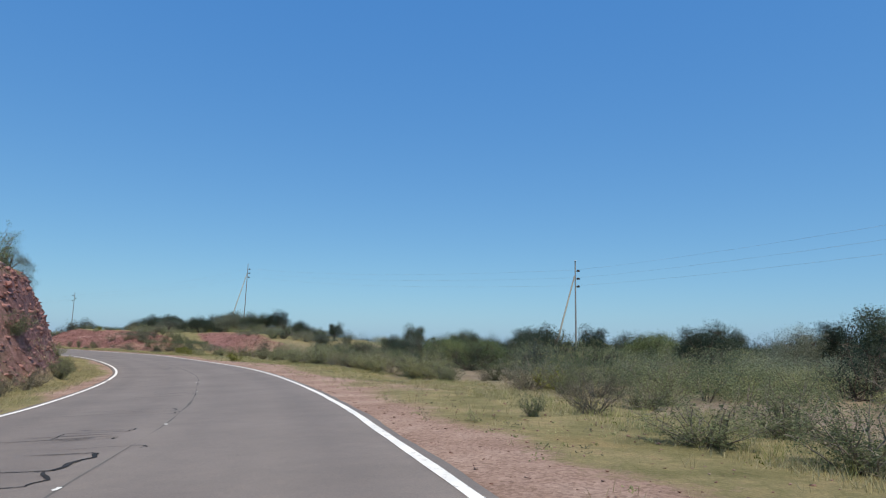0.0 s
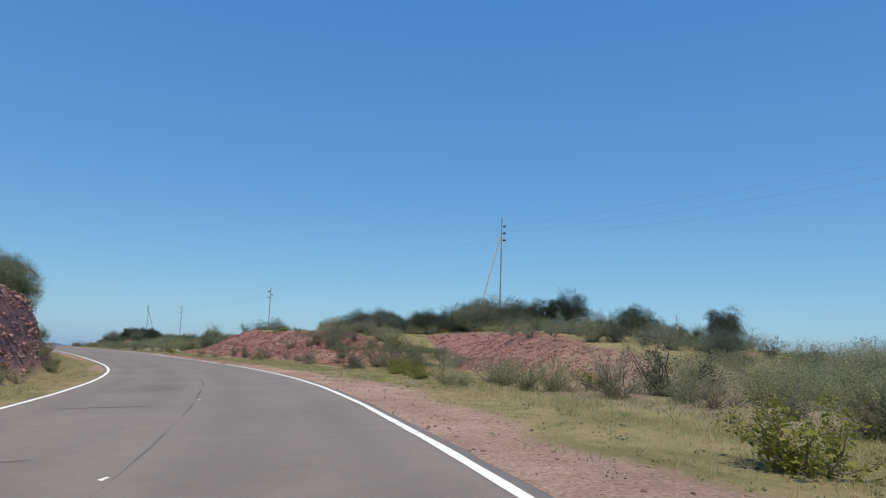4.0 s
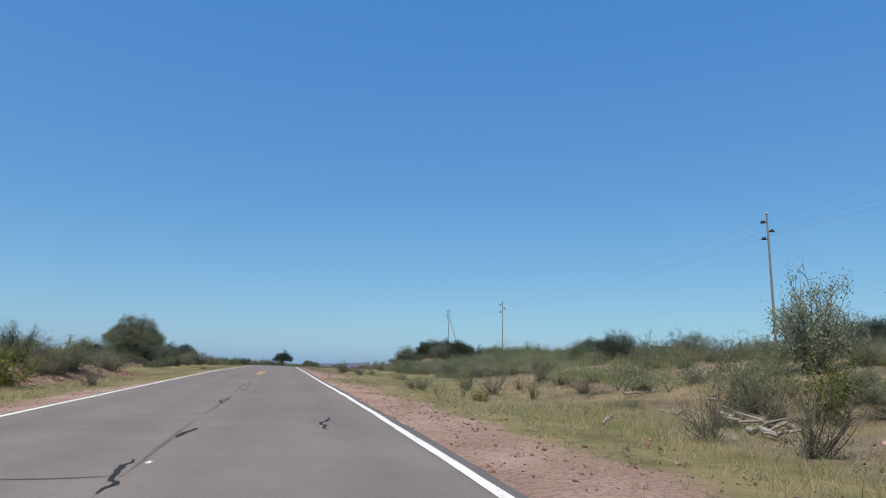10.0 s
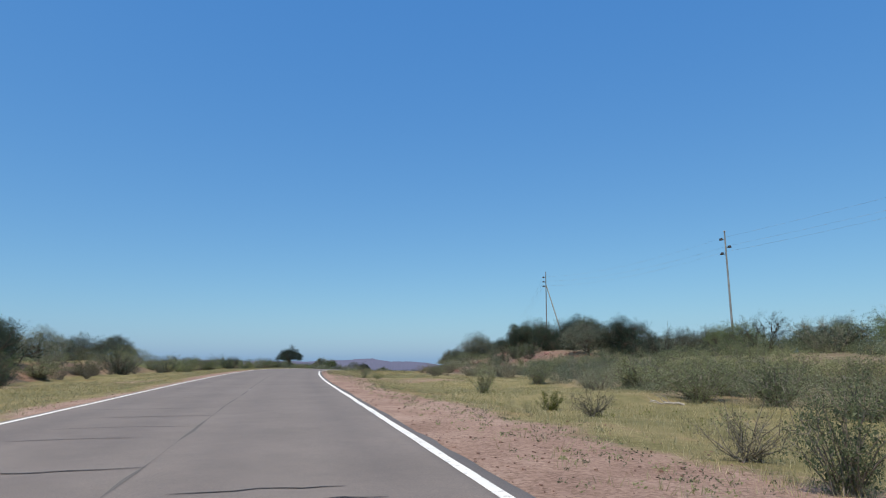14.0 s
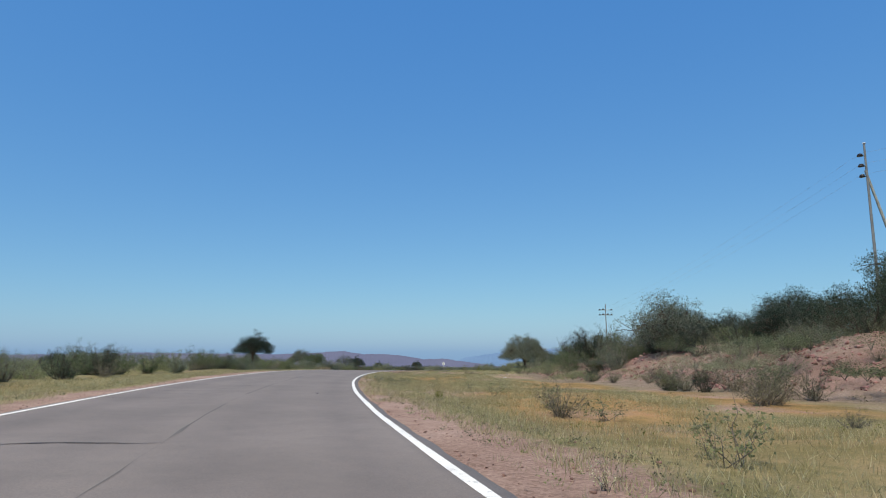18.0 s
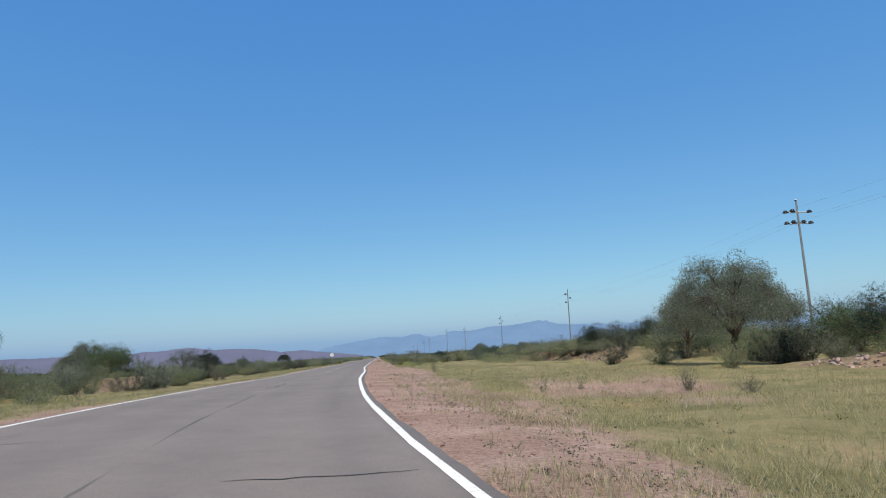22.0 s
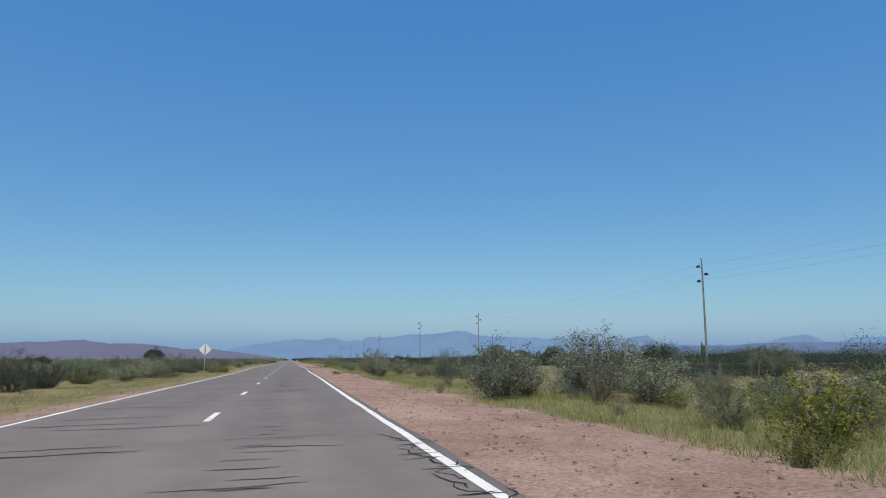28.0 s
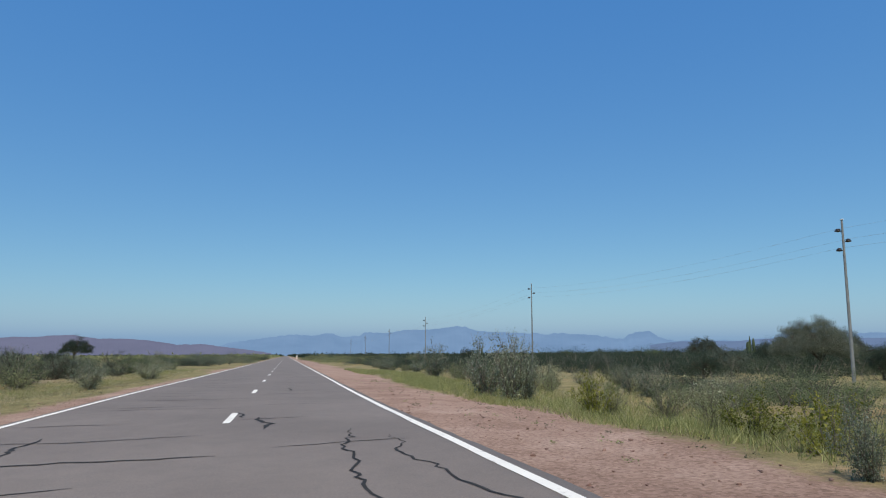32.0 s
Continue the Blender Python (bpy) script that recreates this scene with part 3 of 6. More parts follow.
def ribbon(s_line, lat_line, width, lift, material, name):
    """A flat strip on the asphalt along a line in road coordinates; width may vary."""
    s_line, lat_line = np.asarray(s_line, dtype=float), np.asarray(lat_line, dtype=float)
    w = np.broadcast_to(width, s_line.shape) / 2
    ds, dl = np.gradient(s_line), np.gradient(lat_line)
    n = np.hypot(ds, dl) + 1e-9
    a_s, a_l, b_s, b_l = s_line - dl / n * w, lat_line + ds / n * w, s_line + dl / n * w, lat_line - ds / n * w
    S2, L2 = np.stack([a_s, b_s], 1).ravel(), np.stack([a_l, b_l], 1).ravel()
    X, Y = place(S2, L2)
    k = len(s_line)
    i = np.arange(k - 1)
    f = np.stack([2 * i, 2 * i + 1, 2 * i + 3, 2 * i + 2], -1)
    return mesh_of(name, np.stack([X, Y, road_z(S2, L2) + lift], -1), f, material)


def edge_line(lat, a, b):
    s = np.arange(a, b + 0.01, 0.5)
    return part("edge_line", ribbon(s, np.full_like(s, lat) + 0.012 * vnoise(s / 2, s * 0, 31), 0.125 + 0.012 * vnoise(s / 0.7, s * 0, 32), 0.005, WHITE_PAINT, "edge_line"), road, "worn white painted edge line")


for a, b in ((-60, 98.8), (100.6, 107.2), (109.2, 475.2), (477.6, 900)):
    edge_line(3.42, a, b)
for a, b in ((-60, 31.0), (31.8, 900)):
    edge_line(-3.5, a, b)
for lat, w in ((0.06, 0.125), (0.31, 0.09)):
    s = np.arange(176.6, 186.7, 0.4)
    part("yellow_line", ribbon(s, np.full_like(s, lat), w, 0.005, YELLOW_PAINT, "yellow_line"), road, "yellow painted no-passing line")
for i in range(-4, 52):
    s = 403.2 + 9.52 * i
    q = np.arange(s - 1.05, s + 1.06, 0.21)
    part("lane_dash", ribbon(q, 0.15 + 0.0013 * np.clip(q - 403, 0, 100), 0.13, 0.005, WHITE_PAINT, "lane_dash"), road)

# ---- tar-sealed cracks ----
def seal(s_line, lat_line, w):
    s_line, lat_line = np.asarray(s_line), np.asarray(lat_line)
    k = len(s_line)
    wid = w * (0.95 + 0.75 * np.abs(vnoise(np.arange(k) / 2.3, np.full(k, s_line[0] * 3.1), 41))) * np.minimum(1, np.minimum(np.arange(k), np.arange(k)[::-1]) / max(2, k / 4) + 0.25)
    part("crack_seal", ribbon(s_line, lat_line, wid, 0.0045 + 0.0015 * (int(s_line[0] * 10) % 3), TAR, "crack_seal"), road)


def cross_crack(s, a, b, w=0.03, sway=0.12, seed=0):
    """A crack across the lane, nearly straight, tapered at its ends."""
    l = np.linspace(a, b, max(7, int(abs(b - a) / 0.16)))
    seal(s + sway * vnoise(l / 1.3, l * 0 + seed, 42) + 0.045 * vnoise(l / 0.23, l * 0 + seed, 43), l, w)


def long_crack(a, b, lat, w=0.045, sway=0.25, seed=0):
    """A crack along the road: short straight runs with sharp little jogs."""
    q = np.random.default_rng(int(a * 13) + seed)
    s, l = [a], [0.0]
    while s[-1] < b:
        s.append(s[-1] + q.uniform(0.06, 0.24))
        l.append(l[-1] * 0.9 + q.normal() * 0.3 * sway)
    seal(s, lat + np.array(l), w)


def meander(rows, w=0.03, seed=0):
    """One sealed crack that runs across, turns back on itself in a thick bend, and runs across again: rows of distance, from, to."""
    S_, L_, W_ = [], [], []
    for i, (s, a, b) in enumerate(rows):
        k = max(5, int(abs(b - a) / 0.09))
        l = np.linspace(a, b, k)
        S_.append(s + 0.09 * vnoise(l / 0.7, l * 0 + seed + i, 42) + 0.045 * vnoise(l / 0.16, l * 0 + seed + i, 43))
        L_.append(l)
        W_.append(np.full(k, w))
        if i + 1 < len(rows):
            u = np.linspace(0.12, 0.88, 7)
            s1, a1 = rows[i + 1][:2]
            bow = 0.05 * np.sign(b - a) * np.sin(u * np.pi)
            S_.append(s + (s1 - s) * (u - 0.12 * np.sin(2 * np.pi * u)))
            L_.append(b + (a1 - b) * u + bow + 0.09 * vnoise(u * 5, u * 0 + seed, 44))
            W_.append(w * (1.1 + 0.9 * np.sin(u * np.pi)))
    S_, L_, W_ = np.concatenate(S_), np.concatenate(L_), np.concatenate(W_)
    k = np.arange(len(S_))
    W_ = W_ * (0.9 + 0.5 * np.abs(vnoise(k / 2.3, k * 0.0 + seed, 41))) * np.minimum(1, np.minimum(k, k[::-1]) / 4 + 0.2)
    part("crack_seal", ribbon(S_, L_, W_, 0.0045 + 0.0015 * (seed % 3), TAR, "crack_seal"), road)


def web(s, lat, n, seed):
    """A run of cracks that wind to and fro across the lane, with thinner ones between."""
    r = np.random.default_rng(seed)
    rows, q, way, end = [], s, 1, lat - r.uniform(0.4, 1.0)
    for i in range(n):
        to = lat + way * r.uniform(0.15, 0.8)
        rows.append((q, end, to))
        if r.random() < 0.3:
            end = to - way * r.uniform(0.3, 0.7)
            continue_at = (q + r.uniform(0.1, 0.3), to, end)
            rows.append(continue_at)
            to = end
        if r.random() < 0.6:
            cross_crack(q + r.uniform(-0.3, 0.3), lat - r.uniform(0.5, 1.9), lat + r.uniform(-0.4, 0.7), r.uniform(0.016, 0.028), 0.16, seed + i)
        end, way = to + r.uniform(-0.22, 0.22), -way
        q += r.uniform(0.22, 0.7)
    cut = max(2, int(n * r.uniform(0.45, 0.75)))
    meander(rows[:cut], r.uniform(0.012, 0.02), seed)
    if n - cut > 1:
        meander(rows[cut:], r.uniform(0.01, 0.017), seed + 1)


meander([(6.9, -1.7, -0.3), (7.7, -0.35, -2.1)], 0.022, 1)
meander([(8.9, -1.0, -0.25), (8.35, -0.2, -0.22), (7.7, -0.3, -0.5)], 0.029, 2)
meander([(9.4, -0.85, 0.25), (9.2, 0.25, 0.3)], 0.014, 3)
meander([(114.9, -0.6, 0.06), (116.4, -0.35, 0.05)], 0.024, 4)
for s in (178.9, 180.1, 181.0, 182.7, 183.5, 185.6):
    cross_crack(s, -3.2, -0.2 - 0.25 * (s % 1.3), 0.026, 0.12, int(s * 4))
meander([(280.75, -1.3, 0.05), (281.15, -0.3, -0.6), (281.5, -0.6, 0.1)], 0.022, 5)
meander([(281.95, -0.3, 0.0), (282.75, 0.03, -0.75)], 0.019, 6)
meander([(283.8, -0.6, 0.0), (284.7, 0.05, 0.08)], 0.017, 7)
meander([(396.35, 1.25, 2.05), (396.5, 2.0, 2.05)], 0.022, 8)
meander([(397.1, 1.4, 2.0), (397.6, 1.95, 1.25), (398.2, 1.3, 2.0)], 0.019, 9)
meander([(471.6, 0.3, 2.15), (471.0, 2.25, 2.4)], 0.029, 10)
meander([(473.9, 1.2, 2.25), (473.2, 2.45, 1.3)], 0.022, 11)
meander([(473.4, -2.3, 0.35), (473.3, 0.3, 0.35)], 0.022, 12)
meander([(475.0, -2.4, 0.1), (474.6, 0.1, -0.2)], 0.022, 13)
meander([(476.5, -2.4, -1.1), (475.6, -1.2, 0.0)], 0.020, 14)
r = np.random.default_rng(11)
for s, lat, n in ((10.3, -0.5, 4), (14.2, -0.5, 4), (20, -0.4, 4), (42.5, -0.6, 7), (50.5, -0.5, 4), (74.2, -0.7, 7), (79.4, -0.7, 4), (86.5, -0.9, 7), (94.8, -0.6, 5), (97.6, -0.4, 4), (100.6, -0.7, 5), (125.6, -0.9, 4), (385, 1.9, 6), (389.5, 2.0, 6), (394, 1.8, 6), (398.5, 1.6, 5), (403, 1.6, 5), (432, 1.9, 6), (437, 1.8, 6), (441.5, 2.0, 6), (445, 1.8, 5), (450.5, 2.0, 6), (455, 1.9, 7), (459.5, 1.7, 6), (464, 1.8, 5), (457, -1.6, 4)):
    web(s, lat, n, int(s * 7))
for s in (26, 29, 34, 38, 58, 63, 69, 79, 92.4, 94, 104, 112, 116.5, 122, 131, 139, 151, 158, 163, 167, 169, 171.5, 173, 174, 177, 179, 181, 183, 190, 193, 195, 197, 199, 201, 204, 208, 214, 221, 231, 236, 239, 240, 241, 253, 262, 264, 266, 268, 270, 277, 279, 287, 297, 300, 311, 316, 327, 342, 356, 364):
    a = -r.uniform(2.0, 3.35)
    cross_crack(s + r.uniform(-0.8, 0.8), a, min(0.2, a + r.uniform(1.4, 3.2)), r.uniform(0.022, 0.042), 0.16, int(s))
for s in (82.6, 91.6, 97, 101, 137, 176, 190, 192.3, 192.8, 229, 234, 247, 312, 325, 343.5, 352):
    a = r.uniform(0.5, 1.4)
    cross_crack(s, a, a + r.uniform(0.9, 2.0), 0.028, 0.14, int(s) + 3)
for s in np.arange(378, 540, 1.75):
    if r.random() < 0.95:
        a = -r.uniform(2.3, 3.35)
        cross_crack(s + r.uniform(-0.8, 0.8), a, a + r.uniform(1.6, 3.2), r.uniform(0.028, 0.05), 0.18, int(s * 3))
    if r.random() < 0.75:
        a = r.uniform(0.3, 1.2)
        cross_crack(s + r.uniform(-0.8, 0.8), a, a + r.uniform(1.0, 2.2), r.uniform(0.022, 0.045), 0.18, int(s * 5))
for s in np.arange(398, 449, 0.62):
    a = 0.95 + 0.25 * math.sin(s / 3) + r.uniform(-0.2, 0.2)
    cross_crack(s, a, a + r.uniform(0.35, 0.9), r.uniform(0.02, 0.035), 0.1, int(s * 9))
for s in np.arange(411.5, 417.5, 0.42):
    cross_crack(s, 3.1 + r.uniform(-0.2, 0.2), 3.5 + r.uniform(-0.1, 0.05), r.uniform(0.02, 0.035), 0.3, int(s * 9))
    long_crack(s, s + 0.6, 3.32 + r.uniform(-0.17, 0.17), 0.022, 0.3, int(s * 9))
for a, b, lat, w in ((107, 108.6, 0.16, 0.07), (112.5, 114, 0.2, 0.05), (118, 119.6, 0.25, 0.06), (120.2, 121, 0.2, 0.08), (127.5, 128.6, 0.05, 0.09), (133.6, 134.8, 0.1, 0.06), (138.6, 140.4, 0.1, 0.08), (142.4, 143.6, 0.15, 0.06), (149, 151.5, 0.12, 0.04), (155.2, 156.6, 0.2, 0.07), (158.6, 160, 0.2, 0.08), (161.5, 163.6, 0.22, 0.06), (143, 145, 2.3, 0.04), (246.6, 248, 0.1, 0.13), (265, 265.7, 2.15, 0.06), (283.6, 285, 0.0, 0.07), (331, 337.5, -0.1, 0.035)):
    long_crack(a, b, lat, min(w, 0.03 + 0.3 * w), 0.16, int(a))
for a, b, lat, w in (
                     (391, 393, 0.9, 0.07), (395, 396.4, 1.2, 0.07), (436.5, 437.3, 1.4, 0.12), (451.5, 453.5, 1.0, 0.12), (455, 456.6, 0.9, 0.1), (461, 463.5, 1.3, 0.06), (466, 473, 2.3, 0.024), (467, 470, 1.2, 0.028), (468, 474, 2.9, 0.026), (469, 471, -1.2, 0.09), (472, 473.6, -1.6, 0.07), (486, 494.5, 2.7, 0.03), (488.5, 495.5, 2.15, 0.03), (493.8, 496, -2.2, 0.07), (496.2, 498.2, 0.95, 0.13), (498.3, 499.4, 0.5, 0.06), (508, 510, 1.4, 0.06)):
    long_crack(a, b, lat, min(w, 0.03 + 0.3 * w), 0.16, int(a))
# joint between the two lanes
for a, b in ((-20, 176), (188, 366)):
    s = np.arange(a, b, 0.4)
    part("lane_joint", ribbon(s, 0.1 + 0.05 * vnoise(s / 6, s * 0, 46) + 0.012 * vnoise(s / 0.9, s * 0, 48), np.maximum(0.003, 0.026 + 0.05 * vnoise(s / 1.3, s * 0, 47)), 0.003, SEAM, "lane_joint"), road)
# flecks left of an old painted lane line
r = np.random.default_rng(15)
for s in (6.6, 12.1, 21.4, 27.3, 33.0, 41.7, 52.6, 61.2, 70.4, 78.8, 88.1, 97.3, 135.4, 140.2, 163.0, 212.4, 231.0, 284.0):
    q = np.linspace(s - 0.09, s + 0.09, 6)
    part("paint_fleck", ribbon(q, 0.1 + 0.05 * r.normal() + 0.012 * r.normal(size=6), 0.06 * np.array([0.2, 0.7, 1.0, 0.8, 0.9, 0.25]), 0.0065, WHITE_PAINT, "paint_fleck"), road, "worn fleck of white lane paint")
# broken edge with a dark patch across the line
r = np.random.default_rng(17)
for i in range(60):
    s0, l0, q = r.normal(476.3, 0.5), min(3.75, r.normal(3.3, 0.3)), 0.06 + 0.26 * r.random() ** 2
    s = np.linspace(s0 - q * 0.7, s0 + q * 0.7, 7)
    part("broken_asphalt", ribbon(s, l0 + 0.08 * r.normal(size=7), q * np.array([0.15, 0.6, 0.9, 1.0, 0.8, 0.55, 0.12]) * r.uniform(0.6, 1.1, 7), 0.006 + 0.0006 * i, PATCH, "broken_asphalt"), road, "dark crumbled asphalt at the broken edge")


# ---- plants ----
def shrub_meshes(seed, height, spread, stems, twigs, per_twig, leaf, flat=0.3, bend=0.35, thick=0.012, slim=0.45, low=0.25, core=14):
    """Stems that fan out from the root, twigs along them, and leaves along the twigs."""
    r = np.random.default_rng(seed)
    wood, cent, slivers, heart = [], [], [], []
    for i in range(stems):
        az, out = r.uniform(0, 2 * np.pi), spread * r.uniform(0.15, 1.0) ** 0.7
        top = np.array([np.cos(az) * out, np.sin(az) * out, height * r.uniform(0.7, 1.1) * (1 - 0.4 * (out / spread) ** 2)])
        u = np.linspace(0, 1, 5)[:, None]
        p = top * np.array([1, 1, 0]) * u ** (1.25 - bend) + np.array([0, 0, 1]) * top[2] * u ** (0.85 + 0.5 * bend)
        p[1:] += r.normal(size=(4, 3)) * 0.035 * height
        p[0, :2] += r.normal(size=2) * 0.14 * spread
        wood.append(tube(p, thick * height * np.array([1, 0.8, 0.6, 0.4, 0.15]), 3))
        u = r.uniform(0.8, 3.4, core)
        j = u.astype(int)
        heart.append(p[j] + (p[j + 1] - p[j]) * (u - j)[:, None] + np.clip(r.normal(size=(core, 3)), -1.3, 1.3) * 0.07 * height)
        for k in range(twigs):
            q = r.uniform(low, 1.0)
            j = min(3, int(q * 4))
            o = p[j] + (p[j + 1] - p[j]) * (q * 4 - j)
            d = r.normal(size=3) + np.array([np.cos(az) * 0.6, np.sin(az) * 0.6, 0.7])
            d *= height * r.uniform(0.1, 0.26) / np.linalg.norm(d)
            e = np.cross(d, r.normal(size=3))
            e *= thick * height * 0.35 / (np.linalg.norm(e) + 1e-9)
            slivers.append([o - e, o + e, o + d])
            n = max(1, int(per_twig * r.uniform(0.5, 1.5)))
            t = r.uniform(0.1, 1.1, (n, 1))
            cent.append(o + t * d + np.clip(r.normal(size=(n, 3)), -1.4, 1.4) * 0.036 * height)
    wv, wf = joined(wood)
    sv = np.array(slivers).reshape(-1, 3)
    wood = joined([(wv, np.concatenate([wf[:, :3], wf[:, [0, 2, 3]]])), (sv, np.arange(len(sv)).reshape(-1, 3))])
    if not core:
        return wood, leaves(np.concatenate(cent), leaf, r, flat, slim)
    return wood, joined([leaves(np.concatenate(cent), leaf, r, flat, slim), leaves(np.concatenate(heart), leaf * 2.0, r, flat, 0.6)])


SPECIES = {
    # name: label, seeds and shape, leaf tone, wood
    "olive_shrub": ("olive-green upright scrub bush with thin stems", [dict(height=1.6, spread=0.95, stems=24, twigs=9, per_twig=32, leaf=0.019, low=0.08)] * 3, "olive", TWIG),
    "green_shrub": ("mid-green leafy scrub bush with a dense crown", [dict(height=1.6, spread=1.15, stems=24, twigs=9, per_twig=34, leaf=0.019, bend=0.5, low=0.04)] * 3, "green", TWIG),
    "thorn_shrub": ("grey-green thorny scrub bush with fine leaves", [dict(height=1.7, spread=1.2, stems=24, twigs=10, per_twig=34, leaf=0.0165, bend=0.55, low=0.05)] * 3, "feather", TWIG),
    "dark_shrub": ("dark green dense rounded thorn bush", [dict(height=1.9, spread=1.35, stems=22, twigs=9, per_twig=34, leaf=0.02, bend=0.6, low=0.06)] * 3, "dark", BARK),
    "silver_shrub": ("tall silvery-leaved shrub with pale stems", [dict(height=2.1, spread=1.1, stems=24, twigs=11, per_twig=24, leaf=0.027, flat=0.1, slim=0.5, low=0.08)] * 3, "silver", TWIG),
    "dry_shrub": ("grey half-dry twiggy scrub bush", [dict(height=1.2, spread=0.9, stems=26, twigs=9, per_twig=13, leaf=0.015, core=5, low=0.1)] * 3, "grey", TWIG),
    "lime_shrub": ("low yellow-green feathery bush", [dict(height=0.95, spread=0.75, stems=22, twigs=8, per_twig=18, leaf=0.02, low=0.05, bend=0.6)] * 2, "lime", TWIG),
    "roadside_weed": ("upright roadside weed with sparse leaves", [dict(height=1.0, spread=0.32, stems=7, twigs=6, per_twig=7, leaf=0.026, thick=0.008, core=0)] * 2, "olive", TWIG),
    "pale_weed": ("flowering weed with pale seed heads", [dict(height=0.7, spread=0.35, stems=8, twigs=5, per_twig=7, leaf=0.026, low=0.3, core=0)] * 2, "pale", TWIG),
}
PROTO, CLOUD = {}, {}
for k, (label, shapes, tone, wood) in SPECIES.items():
    for i, sh in enumerate(shapes):
        w, lv = shrub_meshes(100 * len(PROTO) + i + 1, **sh)
        PROTO.setdefault(k, []).append((mesh_of(k + "_stems", *w, wood), mesh_of(k + "_foliage", *lv, LEAF[tone])))
        CLOUD.setdefault(k, []).append((w, lv))
GROUPS = {k: k.replace("_", " ") + "s beside the road" for k in SPECIES}
planted = 0
COUNT = {k: 0 for k in SPECIES}


def plant(kind, s, lat, size=1.0, wide=1.0, which=None):
    """One shrub at a place beside the road."""
    global planted
    planted += 1
    COUNT[kind] += 1
    v = planted % len(PROTO[kind]) if which is None else which
    x, y, z = spot(s, lat, 0.05)
    m = pose(x, y, z, 0, 0, (planted * 77.7) % 360) @ Matrix.Diagonal((size * wide * 1.12, size * wide * 1.12, size * 1.08, 1))
    ob = thing(kind, m, SPECIES[kind][0], "bush" if "weed" not in kind else "weed", GROUPS[kind])
    part("branchwork", PROTO[kind][v][0], ob)
    part("foliage", PROTO[kind][v][1], ob)
    return ob


# single plants that stand out: kind, distance along, offset, size, width
plant("olive_shrub", 5.8, 8.2, 0.6, 1.47)
plant("olive_shrub", 7.6, 7.5, 0.46, 2)
plant("olive_shrub", 8.4, 9.6, 0.61, 1.48)
plant("olive_shrub", 11.1, 6.5, 0.3, 1.03)
plant("olive_shrub", 14, 10.9, 0.47, 1.85)
plant("dry_shrub", 20.8, 11.2, 0.8, 1.3)
plant("olive_shrub", 33.2, 11.6, 1, 1.84)
plant("olive_shrub", 36.2, 10.4, 0.81, 1.34)
plant("olive_shrub", 37.6, 10.2, 0.8, 1.6)
plant("olive_shrub", 50, 10.9, 0.95, 1.63)
plant("olive_shrub", 50.1, 9.1, 0.73, 1.28)
plant("olive_shrub", 51.8, 12.1, 0.96, 2)
plant("olive_shrub", 73.5, 9.9, 0.62, 1.3)
plant("dry_shrub", 70.8, 11.2, 1.25, 1.1)
plant("olive_shrub", 75.5, 8.5, 0.41, 1.42)
plant("olive_shrub", 76.6, 8.5, 0.57, 1.38)
plant("olive_shrub", 96.5, 15.8, 0.88, 1.41)
plant("dry_shrub", 97.8, 11.6, 0.8, 1.5)
plant("dry_shrub", 97.9, 13.9, 0.85, 1.8)
plant("olive_shrub", 98.4, 12.3, 0.89, 1.05)
plant("dry_shrub", 101.9, 10.3, 0.65, 1.26)
plant("dry_shrub", 103.3, 10.6, 0.65, 1.23)
plant("dry_shrub", 105.8, 11.0, 0.6, 1.62)
plant("dry_shrub", 108.6, 10.9, 0.6, 1.15)
plant("olive_shrub", 115.1, 10.9, 0.87, 0.77)
plant("olive_shrub", 117, 10.8, 0.43, 1.38)
plant("olive_shrub", 120.3, 11.2, 0.88, 0.64)
plant("olive_shrub", 145.8, 12.4, 0.91, 0.88)
plant("olive_shrub", 146.8, -7.8, 1.0, 1.1)
plant("olive_shrub", 153, -8.2, 1.1, 1.3)
plant("olive_shrub", 158.8, 6.9, 0.3, 2)
plant("olive_shrub", 167.8, -8.8, 1.02, 1.84)
plant("olive_shrub", 192, 6.9, 0.76, 0.75)
plant("olive_shrub", 194.6, 14.8, 0.65, 2)
plant("olive_shrub", 199.3, 14.8, 0.7, 2)
plant("olive_shrub", 202.6, 15.2, 0.99, 1.28)
plant("olive_shrub", 206.6, 15.2, 0.87, 1.76)
plant("olive_shrub", 209.3, 18.1, 0.96, 1.49)
plant("olive_shrub", 210.2, 8.7, 0.68, 0.85)
plant("olive_shrub", 213.9, 17.6, 1.05, 1.69)
plant("olive_shrub", 217.7, -18.2, 1.4, 1.3)
plant("olive_shrub", 227.8, 6.9, 0.3, 1.14)
plant("olive_shrub", 229.5, 6.2, 0.41, 0.72)
plant("olive_shrub", 232.9, -14.3, 0.89, 2)
plant("olive_shrub", 238.9, -13.7, 0.9, 1.42)
plant("olive_shrub", 243.6, 13.8, 0.66, 1.23)
plant("olive_shrub", 247, 14.5, 0.5, 1.22)
plant("olive_shrub", 266.5, 18.7, 0.88, 1.31)
plant("olive_shrub", 274.6, 18.9, 0.8, 1.09)
plant("olive_shrub", 285.7, -26.2, 1.63, 1.44)
plant("olive_shrub", 316, -21.4, 1.09, 1.61)
plant("olive_shrub", 329, 17.6, 0.7, 1.1)
plant("olive_shrub", 334.2, 17.2, 0.56, 1.83)
plant("olive_shrub", 339.2, -43.6, 1.61, 1.68)
plant("olive_shrub", 359.9, 20.3, 0.87, 1.26)
plant("olive_shrub", 377.5, 23.1, 0.94, 1.8)
plant("olive_shrub", 381, -42.4, 2.11, 1.82)
plant("olive_shrub", 387.9, -11.2, 0.75, 1.63)
